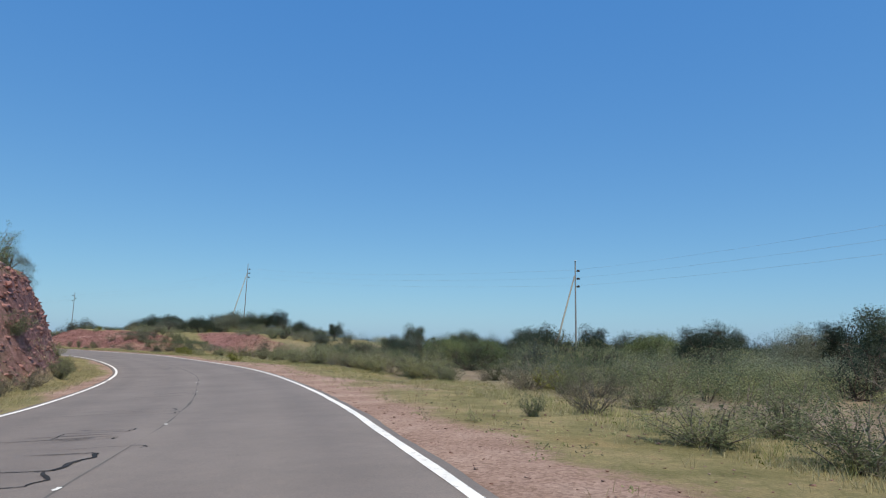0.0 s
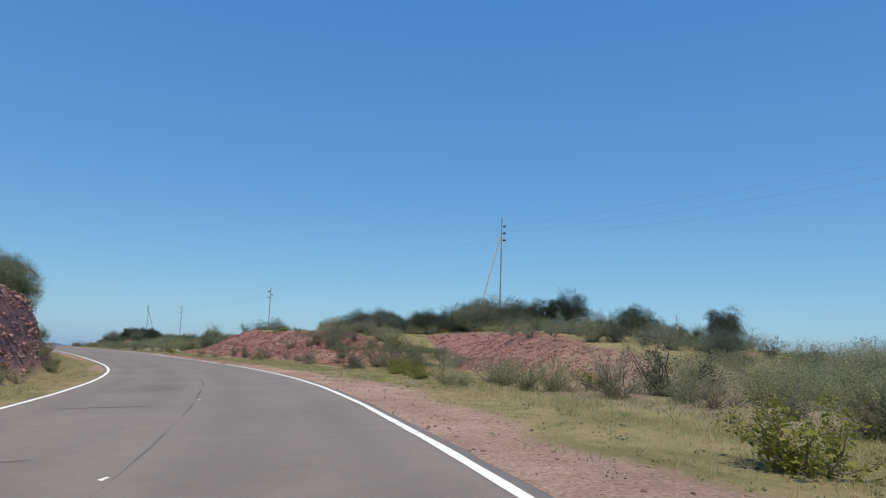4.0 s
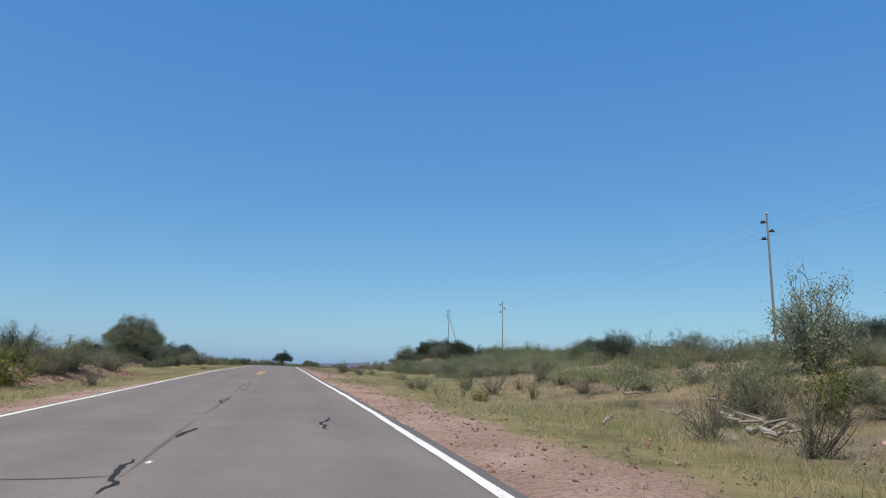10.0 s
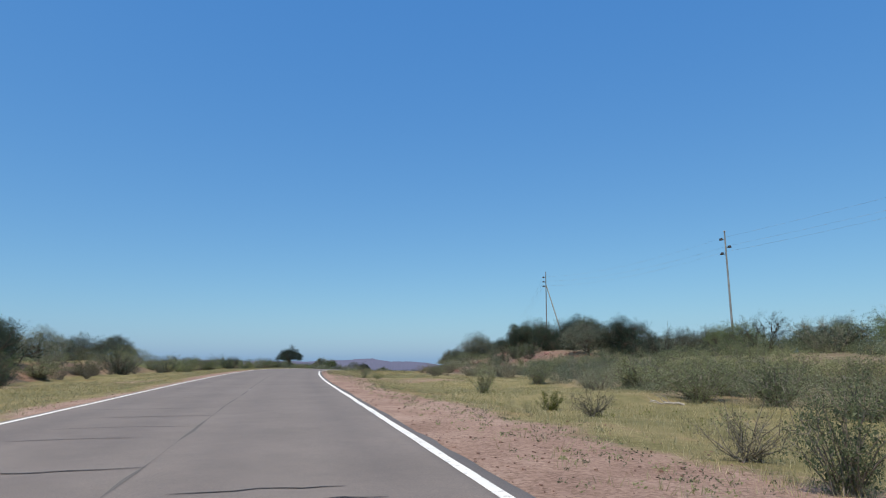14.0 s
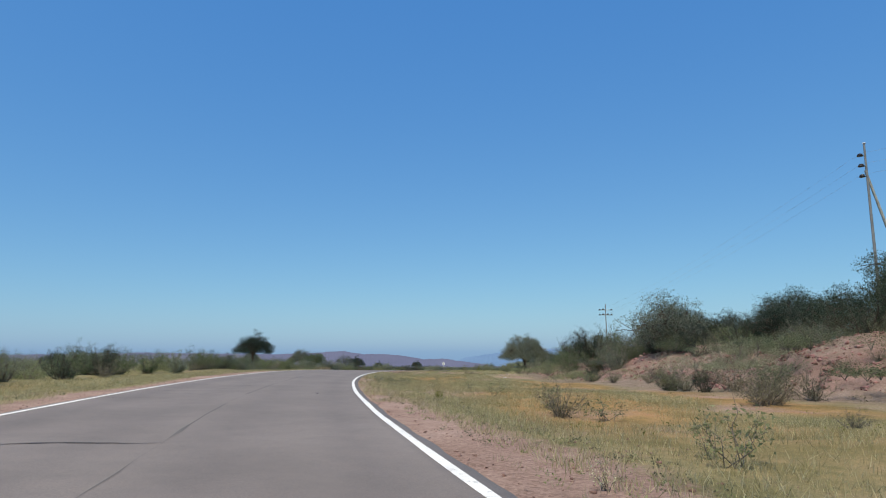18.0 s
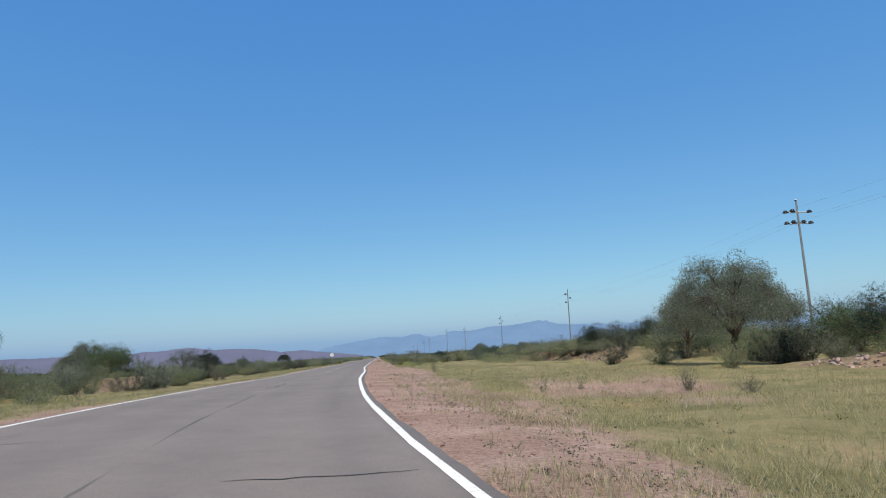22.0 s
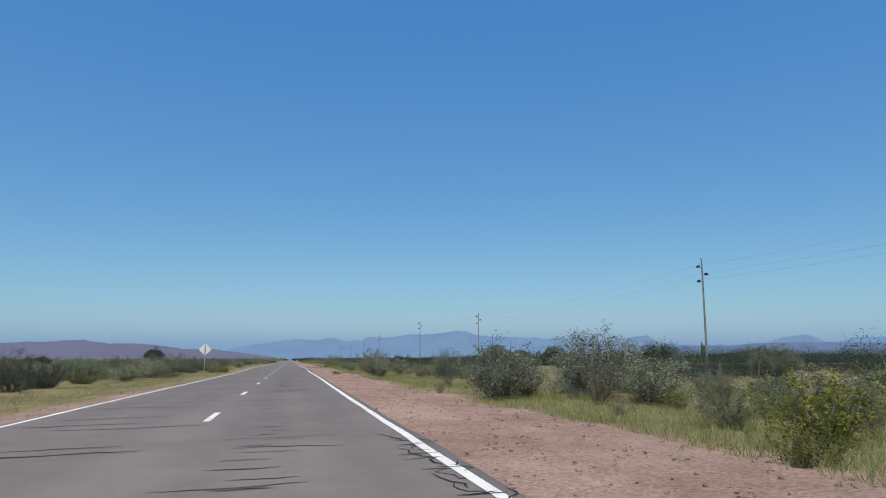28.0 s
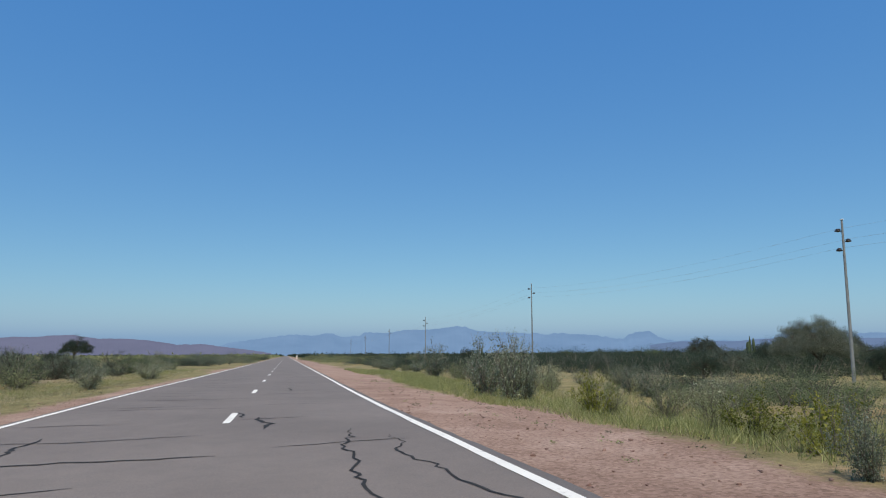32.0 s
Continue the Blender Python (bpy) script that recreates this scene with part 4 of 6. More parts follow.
plant("olive_shrub", 391.3, 7.9, 0.93, 0.67)
plant("olive_shrub", 401.9, 7.8, 0.37, 0.77)
plant("olive_shrub", 402.4, 16.9, 1.25, 1.49)
plant("olive_shrub", 402.9, 13.4, 0.59, 2)
plant("olive_shrub", 403.7, 12.5, 0.99, 1.16)
plant("olive_shrub", 417.6, 8.9, 0.45, 1.51)
plant("olive_shrub", 425.1, 12.5, 0.56, 1.35)
plant("olive_shrub", 427.6, -14.2, 1.01, 1.14)
plant("olive_shrub", 430.2, -13.1, 0.96, 1.25)
plant("olive_shrub", 452.5, 10.6, 0.73, 1.06)
plant("olive_shrub", 453.4, 7.8, 0.33, 0.86)
plant("olive_shrub", 463.9, 9.3, 0.62, 1.04)
plant("olive_shrub", 471.9, 7.6, 0.48, 1.31)
plant("olive_shrub", 472.7, 7.7, 0.42, 1.17)
plant("olive_shrub", 473.5, 7.6, 0.44, 1.6)
plant("olive_shrub", 475.2, 7.3, 0.49, 1.18)
plant("olive_shrub", 476.7, 7.4, 0.49, 0.98)
plant("olive_shrub", 481.7, -11.6, 1.54, 1.69)
plant("olive_shrub", 485.8, 8.4, 0.51, 1.18)
plant("olive_shrub", 487.3, -9.3, 0.65, 2)
plant("olive_shrub", 488.8, 7.5, 0.58, 1.36)
plant("olive_shrub", 494.1, 7.7, 0.37, 1.1)
plant("olive_shrub", 497.5, 9, 0.52, 1.04)
plant("olive_shrub", 498.1, 8.1, 0.48, 0.84)
plant("olive_shrub", 518.4, -10.5, 1.02, 1.28)
plant("dark_shrub", 50.6, 23.9, 1.32, 1.09)
plant("dark_shrub", 132.1, 15.3, 0.56, 0.99)
plant("dark_shrub", 146.6, 12.6, 0.39, 1.2)
plant("dark_shrub", 165.1, -9.9, 0.92, 1.11)
plant("dark_shrub", 210.3, -15.7, 1.5, 1.2)
plant("dark_shrub", 226.6, -15, 1.56, 1.37)
plant("dark_shrub", 333, 23.4, 1.14, 1.07)
plant("dark_shrub", 356.1, 20.2, 1.03, 1.09)
plant("dark_shrub", 522.7, -12.6, 1.05, 1.25)
plant("silver_shrub", 134.3, 14.5, 0.3, 2)
plant("silver_shrub", 136.2, 14.3, 0.51, 2)
plant("silver_shrub", 388.5, 7, 0.3, 1.55)
plant("silver_shrub", 411, 11.2, 0.58, 1.32)
plant("silver_shrub", 428.3, 8.4, 0.88, 1.35)
plant("silver_shrub", 429, 9.6, 0.68, 1.07)
plant("silver_shrub", 433.3, 13.4, 0.56, 1.62)
plant("silver_shrub", 437.2, 10.6, 0.5, 1.4)
plant("silver_shrub", 438.1, 9.1, 0.35, 0.55)
plant("silver_shrub", 443.4, 10.3, 0.8, 1.05)
plant("silver_shrub", 444.9, 12.2, 0.49, 1.38)
plant("silver_shrub", 452.0, 7.8, 0.76, 0.75)
plant("silver_shrub", 453.9, 7.5, 0.93, 0.75)
plant("silver_shrub", 455.3, 9.6, 0.67, 0.9)
plant("silver_shrub", 457.6, 7.6, 0.51, 1.06)
plant("silver_shrub", 458.3, 8.5, 0.82, 0.95)
plant("silver_shrub", 459.1, 8.3, 0.6, 1.2)
plant("silver_shrub", 461.5, -10.3, 0.66, 2)
plant("silver_shrub", 466.5, -9.4, 0.77, 1.3)
plant("silver_shrub", 468.2, 8.4, 0.9, 0.95)
plant("silver_shrub", 468.7, 9.7, 0.69, 0.85)
plant("silver_shrub", 470.1, -11.1, 0.78, 1.65)
plant("silver_shrub", 479.3, 8, 0.43, 1.28)
plant("silver_shrub", 488.7, -7.3, 0.74, 0.96)
plant("silver_shrub", 489.9, 6.1, 0.34, 0.64)
plant("silver_shrub", 498.3, -9.5, 0.8, 1.63)
plant("silver_shrub", 499.3, -9.1, 0.72, 1.2)
plant("silver_shrub", 503.1, 7.6, 0.94, 0.65)
plant("silver_shrub", 503.7, 8.3, 0.72, 0.56)
plant("silver_shrub", 505.5, 7.6, 0.86, 0.86)
plant("silver_shrub", 514, -6.4, 0.53, 1.24)
plant("silver_shrub", 523.2, 10, 0.96, 0.82)
plant("silver_shrub", 530, -7.2, 0.63, 1.46)
plant("dry_shrub", 12.3, 8.4, 0.78, 1.17)
plant("dry_shrub", 41.2, 13.1, 0.67, 1.37)
plant("dry_shrub", 42.3, 10.6, 0.75, 1.56)
plant("dry_shrub", 43, 12.5, 1.21, 1.68)
plant("dry_shrub", 47.6, 12, 0.95, 1.24)
plant("lime_shrub", 91.5, 12.4, 1.0, 1.4)
plant("lime_shrub", 92.6, 13.6, 0.9, 1.5)
plant("dry_shrub", 97.2, 14.6, 1.2, 1.5)
plant("dry_shrub", 92.7, 23, 0.9, 0.93)
plant("dry_shrub", 104.9, 11.4, 0.93, 0.82)
plant("dry_shrub", 116.1, 11.9, 1.07, 0.93)
plant("dry_shrub", 122.2, 7.3, 0.71, 0.55)
plant("dry_shrub", 123, 11, 1.01, 0.62)
plant("dry_shrub", 124.1, 11.4, 0.6, 0.68)
plant("dry_shrub", 125.6, 10, 0.62, 1.68)
plant("dry_shrub", 128.7, 9.7, 0.4, 1.07)
plant("dry_shrub", 140.3, 8.9, 0.99, 0.8)
plant("dry_shrub", 142, 8.4, 0.87, 0.67)
plant("dry_shrub", 144.3, 11.7, 1.02, 0.6)
plant("dry_shrub", 144.4, 10.7, 0.53, 1.48)
plant("dry_shrub", 155.9, 10.9, 0.7, 0.6)
plant("dry_shrub", 157.4, 6.9, 0.67, 0.75)
plant("dry_shrub", 157.4, 9.8, 0.88, 0.89)
plant("dry_shrub", 159.6, -5.4, 0.79, 0.88)
plant("dry_shrub", 160.9, 12.3, 0.65, 0.57)
plant("dry_shrub", 161.8, 10, 0.92, 0.9)
plant("dry_shrub", 164.2, -8.9, 1.01, 1.47)
plant("dry_shrub", 167.6, -8.5, 1.0, 1.2)
plant("dry_shrub", 174.5, 9.4, 0.39, 1.12)
plant("dry_shrub", 176, -8.6, 1.02, 1.88)
plant("dry_shrub", 176.3, 9.3, 0.5, 1.34)
plant("dry_shrub", 179.4, 7.1, 0.52, 0.94)
plant("dry_shrub", 180.2, 8, 0.59, 0.75)
plant("dry_shrub", 187.9, 16.7, 0.65, 1.46)
plant("dry_shrub", 188, 7.9, 0.69, 0.87)
plant("dry_shrub", 190.9, 16.3, 0.76, 1.84)
plant("dry_shrub", 193.8, 7.2, 0.66, 0.99)
plant("dry_shrub", 197.5, 17.3, 0.89, 1.14)
plant("dry_shrub", 199, -13.9, 1.22, 1.36)
plant("dry_shrub", 201.3, 8.8, 0.64, 1.14)
plant("dry_shrub", 234.7, 11.8, 0.65, 0.75)
plant("dry_shrub", 240.8, 14.1, 0.67, 0.99)
plant("dry_shrub", 242, 13.4, 0.69, 1.12)
plant("dry_shrub", 248.4, -14.2, 1.43, 1.32)
plant("dry_shrub", 249.5, 14.1, 0.84, 1.42)
plant("dry_shrub", 254.6, 12, 0.34, 1.04)
plant("dry_shrub", 255.5, 15.3, 0.81, 1.08)
plant("dry_shrub", 259.5, 8.1, 0.73, 1.03)
plant("dry_shrub", 261.1, 14.7, 0.83, 1.01)
plant("dry_shrub", 261.4, 15.4, 0.81, 1.24)
plant("dry_shrub", 263.3, 18.2, 0.99, 1.11)
plant("dry_shrub", 268.6, 18.7, 0.94, 1.37)
plant("dry_shrub", 281.6, 21.3, 0.74, 1.15)
plant("dry_shrub", 308.5, -19.2, 0.84, 1.93)
plant("dry_shrub", 320.9, 13.1, 0.5, 0.73)
plant("dry_shrub", 322.9, 12.5, 0.68, 0.57)
plant("dry_shrub", 336.6, 24.7, 1.19, 1.08)
plant("dry_shrub", 348.5, 20.8, 1.1, 1.02)
plant("dry_shrub", 364.3, 20.4, 1.35, 0.6)
plant("dry_shrub", 372.7, 23.6, 1.13, 1.27)
plant("dry_shrub", 373.1, -11.3, 1.14, 0.82)
plant("dry_shrub", 373.8, -49.9, 1.98, 2)
plant("dry_shrub", 395.9, -16.8, 1.34, 1.36)
plant("dry_shrub", 396.5, 10.1, 0.97, 0.55)
plant("dry_shrub", 408.7, 13.6, 0.6, 1.48)
plant("dry_shrub", 420.8, 8.7, 0.37, 0.99)
plant("dry_shrub", 422, 15.1, 1.08, 0.55)
plant("dry_shrub", 424.6, 10.1, 0.99, 0.84)
plant("dry_shrub", 432.5, 7.4, 0.55, 0.6)
plant("dry_shrub", 436.5, 9.9, 0.73, 0.88)
plant("dry_shrub", 457.3, 5.2, 0.3, 1.97)
plant("dry_shrub", 458.8, 5.1, 0.3, 1.35)
plant("lime_shrub", 21.2, 12.3, 0.91, 1.27)
plant("lime_shrub", 60.8, 7.3, 0.93, 1.34)
plant("lime_shrub", 75, 13.6, 0.9, 1.5)
plant("lime_shrub", 82, 9.4, 0.66, 1.76)
plant("lime_shrub", 85.7, 10.6, 0.57, 1.69)
plant("lime_shrub", 86.6, 10.1, 0.67, 1.68)
plant("lime_shrub", 130.1, 10, 0.4, 0.99)
plant("lime_shrub", 131.3, 7, 0.56, 1.09)
plant("lime_shrub", 139.4, 13.2, 1.59, 0.77)
plant("lime_shrub", 143.8, 12.5, 1.51, 0.74)
plant("lime_shrub", 152.7, 7.8, 0.39, 1.33)
plant("lime_shrub", 158.3, -7.8, 1.63, 0.87)
plant("lime_shrub", 196.9, -5.6, 0.52, 1.02)
plant("lime_shrub", 203.2, 8.5, 0.58, 0.92)
plant("lime_shrub", 234.4, 7.7, 0.32, 1.78)
plant("lime_shrub", 265.7, 6.1, 0.36, 0.62)
plant("lime_shrub", 387.9, 7.9, 0.59, 0.75)
plant("lime_shrub", 388.7, 7.8, 0.56, 1.06)
plant("lime_shrub", 395.1, 7.6, 0.43, 0.74)
plant("lime_shrub", 396.1, 7.2, 0.46, 0.84)
plant("lime_shrub", 414.2, 7.4, 0.53, 1.14)
plant("lime_shrub", 482.3, -5.1, 0.81, 0.8)
plant("lime_shrub", 486.7, -6.1, 1.03, 1.19)
plant("lime_shrub", 491.3, 7, 0.72, 0.9)
plant("lime_shrub", 493, 7.5, 0.65, 1.08)
plant("lime_shrub", 497.5, 7.4, 0.98, 0.67)
plant("roadside_weed", 10.5, 5.2, 0.31, 2)
plant("roadside_weed", 132.9, 10.9, 1.35, 0.93)
plant("roadside_weed", 153.6, 6.6, 0.91, 0.9)
plant("roadside_weed", 155.1, 7.9, 0.83, 0.98)
plant("roadside_weed", 169.6, 11.7, 0.68, 1.52)
plant("roadside_weed", 169.9, 8.2, 0.6, 0.61)
plant("roadside_weed", 171.3, 12.7, 1.05, 1.35)
plant("roadside_weed", 172.1, 13.1, 1.31, 1.13)
plant("roadside_weed", 179.4, 8.3, 0.54, 1.51)
plant("roadside_weed", 182.6, 8.5, 0.6, 0.55)
plant("roadside_weed", 183.4, 7.6, 0.58, 0.55)
plant("roadside_weed", 195.9, 8.7, 0.67, 1.53)
plant("roadside_weed", 232.9, 10.2, 0.34, 1.7)
plant("roadside_weed", 239.2, 7.7, 0.62, 1.31)
plant("roadside_weed", 244.1, 9.7, 0.58, 1.22)
plant("roadside_weed", 244.1, 10.3, 0.54, 1.53)
plant("roadside_weed", 245.3, 7.7, 0.92, 1.09)
plant("roadside_weed", 247, 8, 0.7, 1.5)
plant("roadside_weed", 251.1, 6.9, 1, 1.25)
plant("roadside_weed", 251.8, 7.1, 0.72, 1.09)
plant("roadside_weed", 258.8, 9, 0.75, 1.79)
plant("roadside_weed", 261.5, 8.5, 0.9, 1.27)
plant("roadside_weed", 267.6, 8.5, 0.75, 1.77)
plant("roadside_weed", 272.7, 6.9, 0.72, 1.08)
plant("roadside_weed", 273.7, 8.7, 0.72, 0.75)
plant("roadside_weed", 282, 7.2, 0.41, 0.62)
plant("roadside_weed", 325.2, 8.9, 0.63, 0.89)
plant("roadside_weed", 325.2, 10.1, 0.6, 1.19)
plant("roadside_weed", 347.2, 7.9, 0.93, 0.69)
plant("roadside_weed", 350.8, 8.3, 0.88, 0.66)
plant("roadside_weed", 374.5, 9.3, 1.3, 1.21)
plant("roadside_weed", 399.4, 8.1, 0.38, 1.06)
plant("roadside_weed", 403.4, 7.9, 0.53, 1.21)
plant("pale_weed", 249.8, 4.6, 0.51, 0.79)
plant("pale_weed", 277.3, 7.2, 0.55, 2)
plant("pale_weed", 280.4, 6.3, 0.48, 0.97)
plant("pale_weed", 280.9, 4.8, 0.84, 0.94)
plant("pale_weed", 282.4, 5.6, 0.69, 1.26)

plant("silver_shrub", 148.2, 16.6, 1.35, 0.75)
plant("silver_shrub", 148.9, 17.4, 1.15, 0.8)
plant("silver_shrub", 427, 11.2, 1.0, 1.25)
plant("silver_shrub", 429, 12.2, 1.05, 1.25)
plant("silver_shrub", 424.5, 11.8, 0.85, 1.25)
plant("lime_shrub", 415.9, 9.2, 1.15, 1.3)
plant("silver_shrub", 494, -10, 0.85, 1.3)
plant("silver_shrub", 490.5, -10.8, 0.9, 1.3)
plant("silver_shrub", 486.5, -11.5, 0.8, 1.2)

for s, lat, size in ((280.7, 4.7, 0.85), (281.0, 5.1, 0.7), (281.4, 5.4, 0.9), (281.6, 5.9, 0.7), (281.9, 6.2, 0.85), (282.3, 5.6, 0.6), (281.1, 6.5, 0.75), (280.5, 6.4, 0.9)):
    plant("roadside_weed", s, lat, size * 0.62, 1.5)

for s, lat, size in ((141.5, -8.4, 1.0), (139.6, -9.0, 1.1), (143.8, -8.9, 0.9), (137.8, -8.8, 0.9)):
    plant("green_shrub", s, lat, size, 1.25)

# belts of scrub: from, to, inner and outer offset, plants, mean size, kinds
BELTS_BEND = [
    (12, 80, 10.4, 13.2, 62, 0.62, ("olive_shrub", "dry_shrub", "thorn_shrub", "dry_shrub", "olive_shrub")),
    (288, 313, 20.5, 25.5, 26, 1.15, ("green_shrub", "dark_shrub", "thorn_shrub", "green_shrub")),
    (4, 78, 13, 26, 74, 0.9, ("olive_shrub", "dry_shrub", "dark_shrub", "green_shrub", "dark_shrub", "dark_shrub")),
    (84, 122, 27, 37, 22, 0.8, ("dark_shrub", "thorn_shrub")),
    (70, 100, 23.5, 33, 40, 0.8, ("dark_shrub", "thorn_shrub", "olive_shrub", "green_shrub")),
    (95, 112, 11, 20, 24, 0.7, ("dry_shrub", "dry_shrub", "dry_shrub", "olive_shrub")),
    (100, 118, 14, 19, 14, 1.0, ("dry_shrub", "olive_shrub", "thorn_shrub")),
    (86, 120, 24, 31, 18, 0.7, ("lime_shrub", "olive_shrub", "dry_shrub")),
    (104, 152, 16.2, 18.8, 46, 0.42, ("lime_shrub", "olive_shrub", "dry_shrub", "silver_shrub", "green_shrub")),
    (138, 178, 12.5, 24, 60, 0.62, ("dry_shrub", "olive_shrub", "thorn_shrub")),
    (112, 166, 17.5, 28, 44, 0.75, ("olive_shrub", "dark_shrub", "lime_shrub", "thorn_shrub")),
    (172, 240, 14, 24, 84, 0.72, ("olive_shrub", "thorn_shrub", "dry_shrub", "thorn_shrub")),
    (172, 240, 24.5, 30, 40, 0.95, ("dark_shrub", "green_shrub", "thorn_shrub", "dark_shrub")),
]
BELTS_STRAIGHT = [
    (238, 314, 26, 33, 48, 0.8, ("dark_shrub", "dark_shrub", "thorn_shrub", "green_shrub")),
    (252, 322, 24, 28, 44, 0.8, ("dark_shrub", "thorn_shrub", "green_shrub")),
    (240, 314, 17.5, 27, 58, 0.55, ("dry_shrub", "olive_shrub", "dry_shrub", "thorn_shrub", "dark_shrub")),
    (312, 345, 20.5, 30, 34, 0.75, ("dark_shrub", "thorn_shrub", "green_shrub")),
    (345, 398, 18.5, 30, 60, 0.62, ("olive_shrub", "dry_shrub", "dark_shrub", "thorn_shrub", "green_shrub")),
    (396, 440, 11.2, 14.5, 30, 0.52, ("olive_shrub", "green_shrub", "silver_shrub", "thorn_shrub", "lime_shrub", "dry_shrub")),
    (440, 560, 10.7, 15, 120, 0.48, ("olive_shrub", "green_shrub", "silver_shrub", "thorn_shrub", "green_shrub", "dry_shrub")),
    (398, 560, 14, 23, 74, 0.6, ("olive_shrub", "thorn_shrub", "dark_shrub", "green_shrub")),
]
BELTS_LEFT = [
    (18, 60, -5.9, -7.4, 22, 0.6, ("dry_shrub", "olive_shrub", "dry_shrub")),
    (62, 112, -5.9, -7.2, 16, 0.5, ("lime_shrub", "dry_shrub", "olive_shrub")),
    (24, 128, -9.4, -13, 26, 0.95, ("dark_shrub", "thorn_shrub", "green_shrub")),
    (134, 168, -8, -13, 34, 0.95, ("dry_shrub", "olive_shrub", "dry_shrub", "thorn_shrub")),
    (166, 262, -10.5, -20, 46, 1.0, ("olive_shrub", "dark_shrub", "thorn_shrub", "dry_shrub")),
    (262, 346, -11.5, -16, 66, 0.95, ("olive_shrub", "dry_shrub", "thorn_shrub", "olive_shrub")),
    (186, 256, -12, -15.5, 34, 0.75, ("dry_shrub", "olive_shrub", "dry_shrub")),
    (262, 400, -10, -18, 104, 0.75, ("olive_shrub", "dry_shrub", "olive_shrub", "thorn_shrub", "silver_shrub")),
    (400, 560, -10.5, -18, 120, 0.8, ("olive_shrub", "silver_shrub", "thorn_shrub", "green_shrub")),
]
r = np.random.default_rng(23)
for a, b, i0, i1, n, size, kinds in BELTS_BEND + BELTS_STRAIGHT + BELTS_LEFT:
    for k in range(n):
        kind = kinds[int(r.integers(len(kinds)))]
        if kind == "olive_shrub" and COUNT[kind] > 270:
            kind = "green_shrub"
        if kind != "dry_shrub" and COUNT[kind] > 285:
            kind = min(("green_shrub", "thorn_shrub", "dark_shrub"), key=COUNT.get)
        plant(kind, r.uniform(a, b), i0 + (i1 - i0) * r.random(), size * r.uniform(0.65, 1.3), r.uniform(0.9, 1.3))


# ---- scrub beyond, too thick to tell apart ----
def thicket(seed, across, bushes, per, leaf, material):
    """A patch of crowded bushes: leaf shells with hollows over a few bare stems."""
    r = np.random.default_rng(seed)
    cent, wood = [], []
    for i in range(bushes):
        o = np.array([r.uniform(-across, across), r.uniform(-across, across), 0])
        h = 0.8 + 1.9 * r.random() ** 1.6
        w = (0.55 + 0.42 * h) * r.uniform(0.8, 1.25)
        d = r.normal(size=(per, 3))
        d /= np.linalg.norm(d, axis=1)[:, None]
        lump = 1 + 0.28 * vnoise(d[:, 0] * 2.2 + i * 5, d[:, 1] * 2.2 + d[:, 2] * 1.7, seed)
        q = d * (r.uniform(0.55, 1.05, per) * lump)[:, None] * np.array([w, w, h * 0.5])
        q[:, 2] += h * 0.52
        cent.append(q[q[:, 2] > 0.05] + o)
        for k in range(4):
            a = r.uniform(0, 6.28)
            wood.append(tube([o + (0, 0, -0.2), o + (math.cos(a) * w * 0.25, math.sin(a) * w * 0.25, h * 0.4), o + (math.cos(a) * w * 0.5, math.sin(a) * w * 0.5, h * 0.75)], [0.03, 0.02, 0.008], 3))
    v, f = leaves(np.concatenate(cent), leaf, r, 0.3, 0.75)
    tri = (v, f)
    wv, wf = joined(wood)
    me = mesh_of("scrubland", *joined([tri, (wv, np.concatenate([wf[:, :3], wf[:, [0, 2, 3]]]))]), material)
    me.materials.append(TWIG)
    idx = np.zeros(len(me.polygons), dtype=np.int32)
    idx[len(tri[1]):] = 1
    me.polygons.foreach_set("material_index", idx)
    return me


THICKETS = [thicket(500 + i, 6.0, 27, 900, 0.036, LEAF[t]) for i, t in enumerate(("dark", "olive", "dark", "feather", "olive"))]
r = np.random.default_rng(29)
THICK_BEND = [
    (64, 0, 78, 16.5, 25, 0.5),
    (70, -20, 84, 20, 62, 0.85),
    (40, -10, 110, 60, 120, 1.5),
    (20, 100, 122, 34, 60, 0.8),
    (18, 78, 122, 26, 34, 0.5),
    (60, 112, 182, 30, 75, 0.85),
    (70, 172, 245, 27, 62, 0.85),
    (56, 178, 242, 19.5, 27, 0.5),
    (20, 138, 178, 13.5, 26, 0.36),
    (14, 96, 111, 15, 22, 0.36),
]
THICK_STRAIGHT = [
    (44, 240, 318, 31, 60, 0.75),
    (30, 312, 350, 27, 60, 0.75),
    (36, 345, 400, 27, 64, 0.8),
    (26, 346, 386, 19.5, 27, 0.42),
    (16, 258, 312, 20, 27, 0.4),
    (30, 400, 620, 16, 24, 0.42),
    (150, 398, 640, 28, 75, 0.9),
    (46, 420, 700, 75, 140, 1.3),
    (46, 560, 760, 10, 28, 0.8),
]
THICK_LEFT = [
    (20, 265, 345, -13, -20, 0.55),
    (24, 350, 560, -12, -20, 0.5),
    (26, 30, 140, -15, -40, 0.8),
    (60, 170, 330, -17, -55, 0.7),
    (120, 320, 640, -19, -75, 0.62),
    (46, 330, 720, -75, -150, 1.1),
    (50, 560, 760, -9.5, -24, 0.75),
]
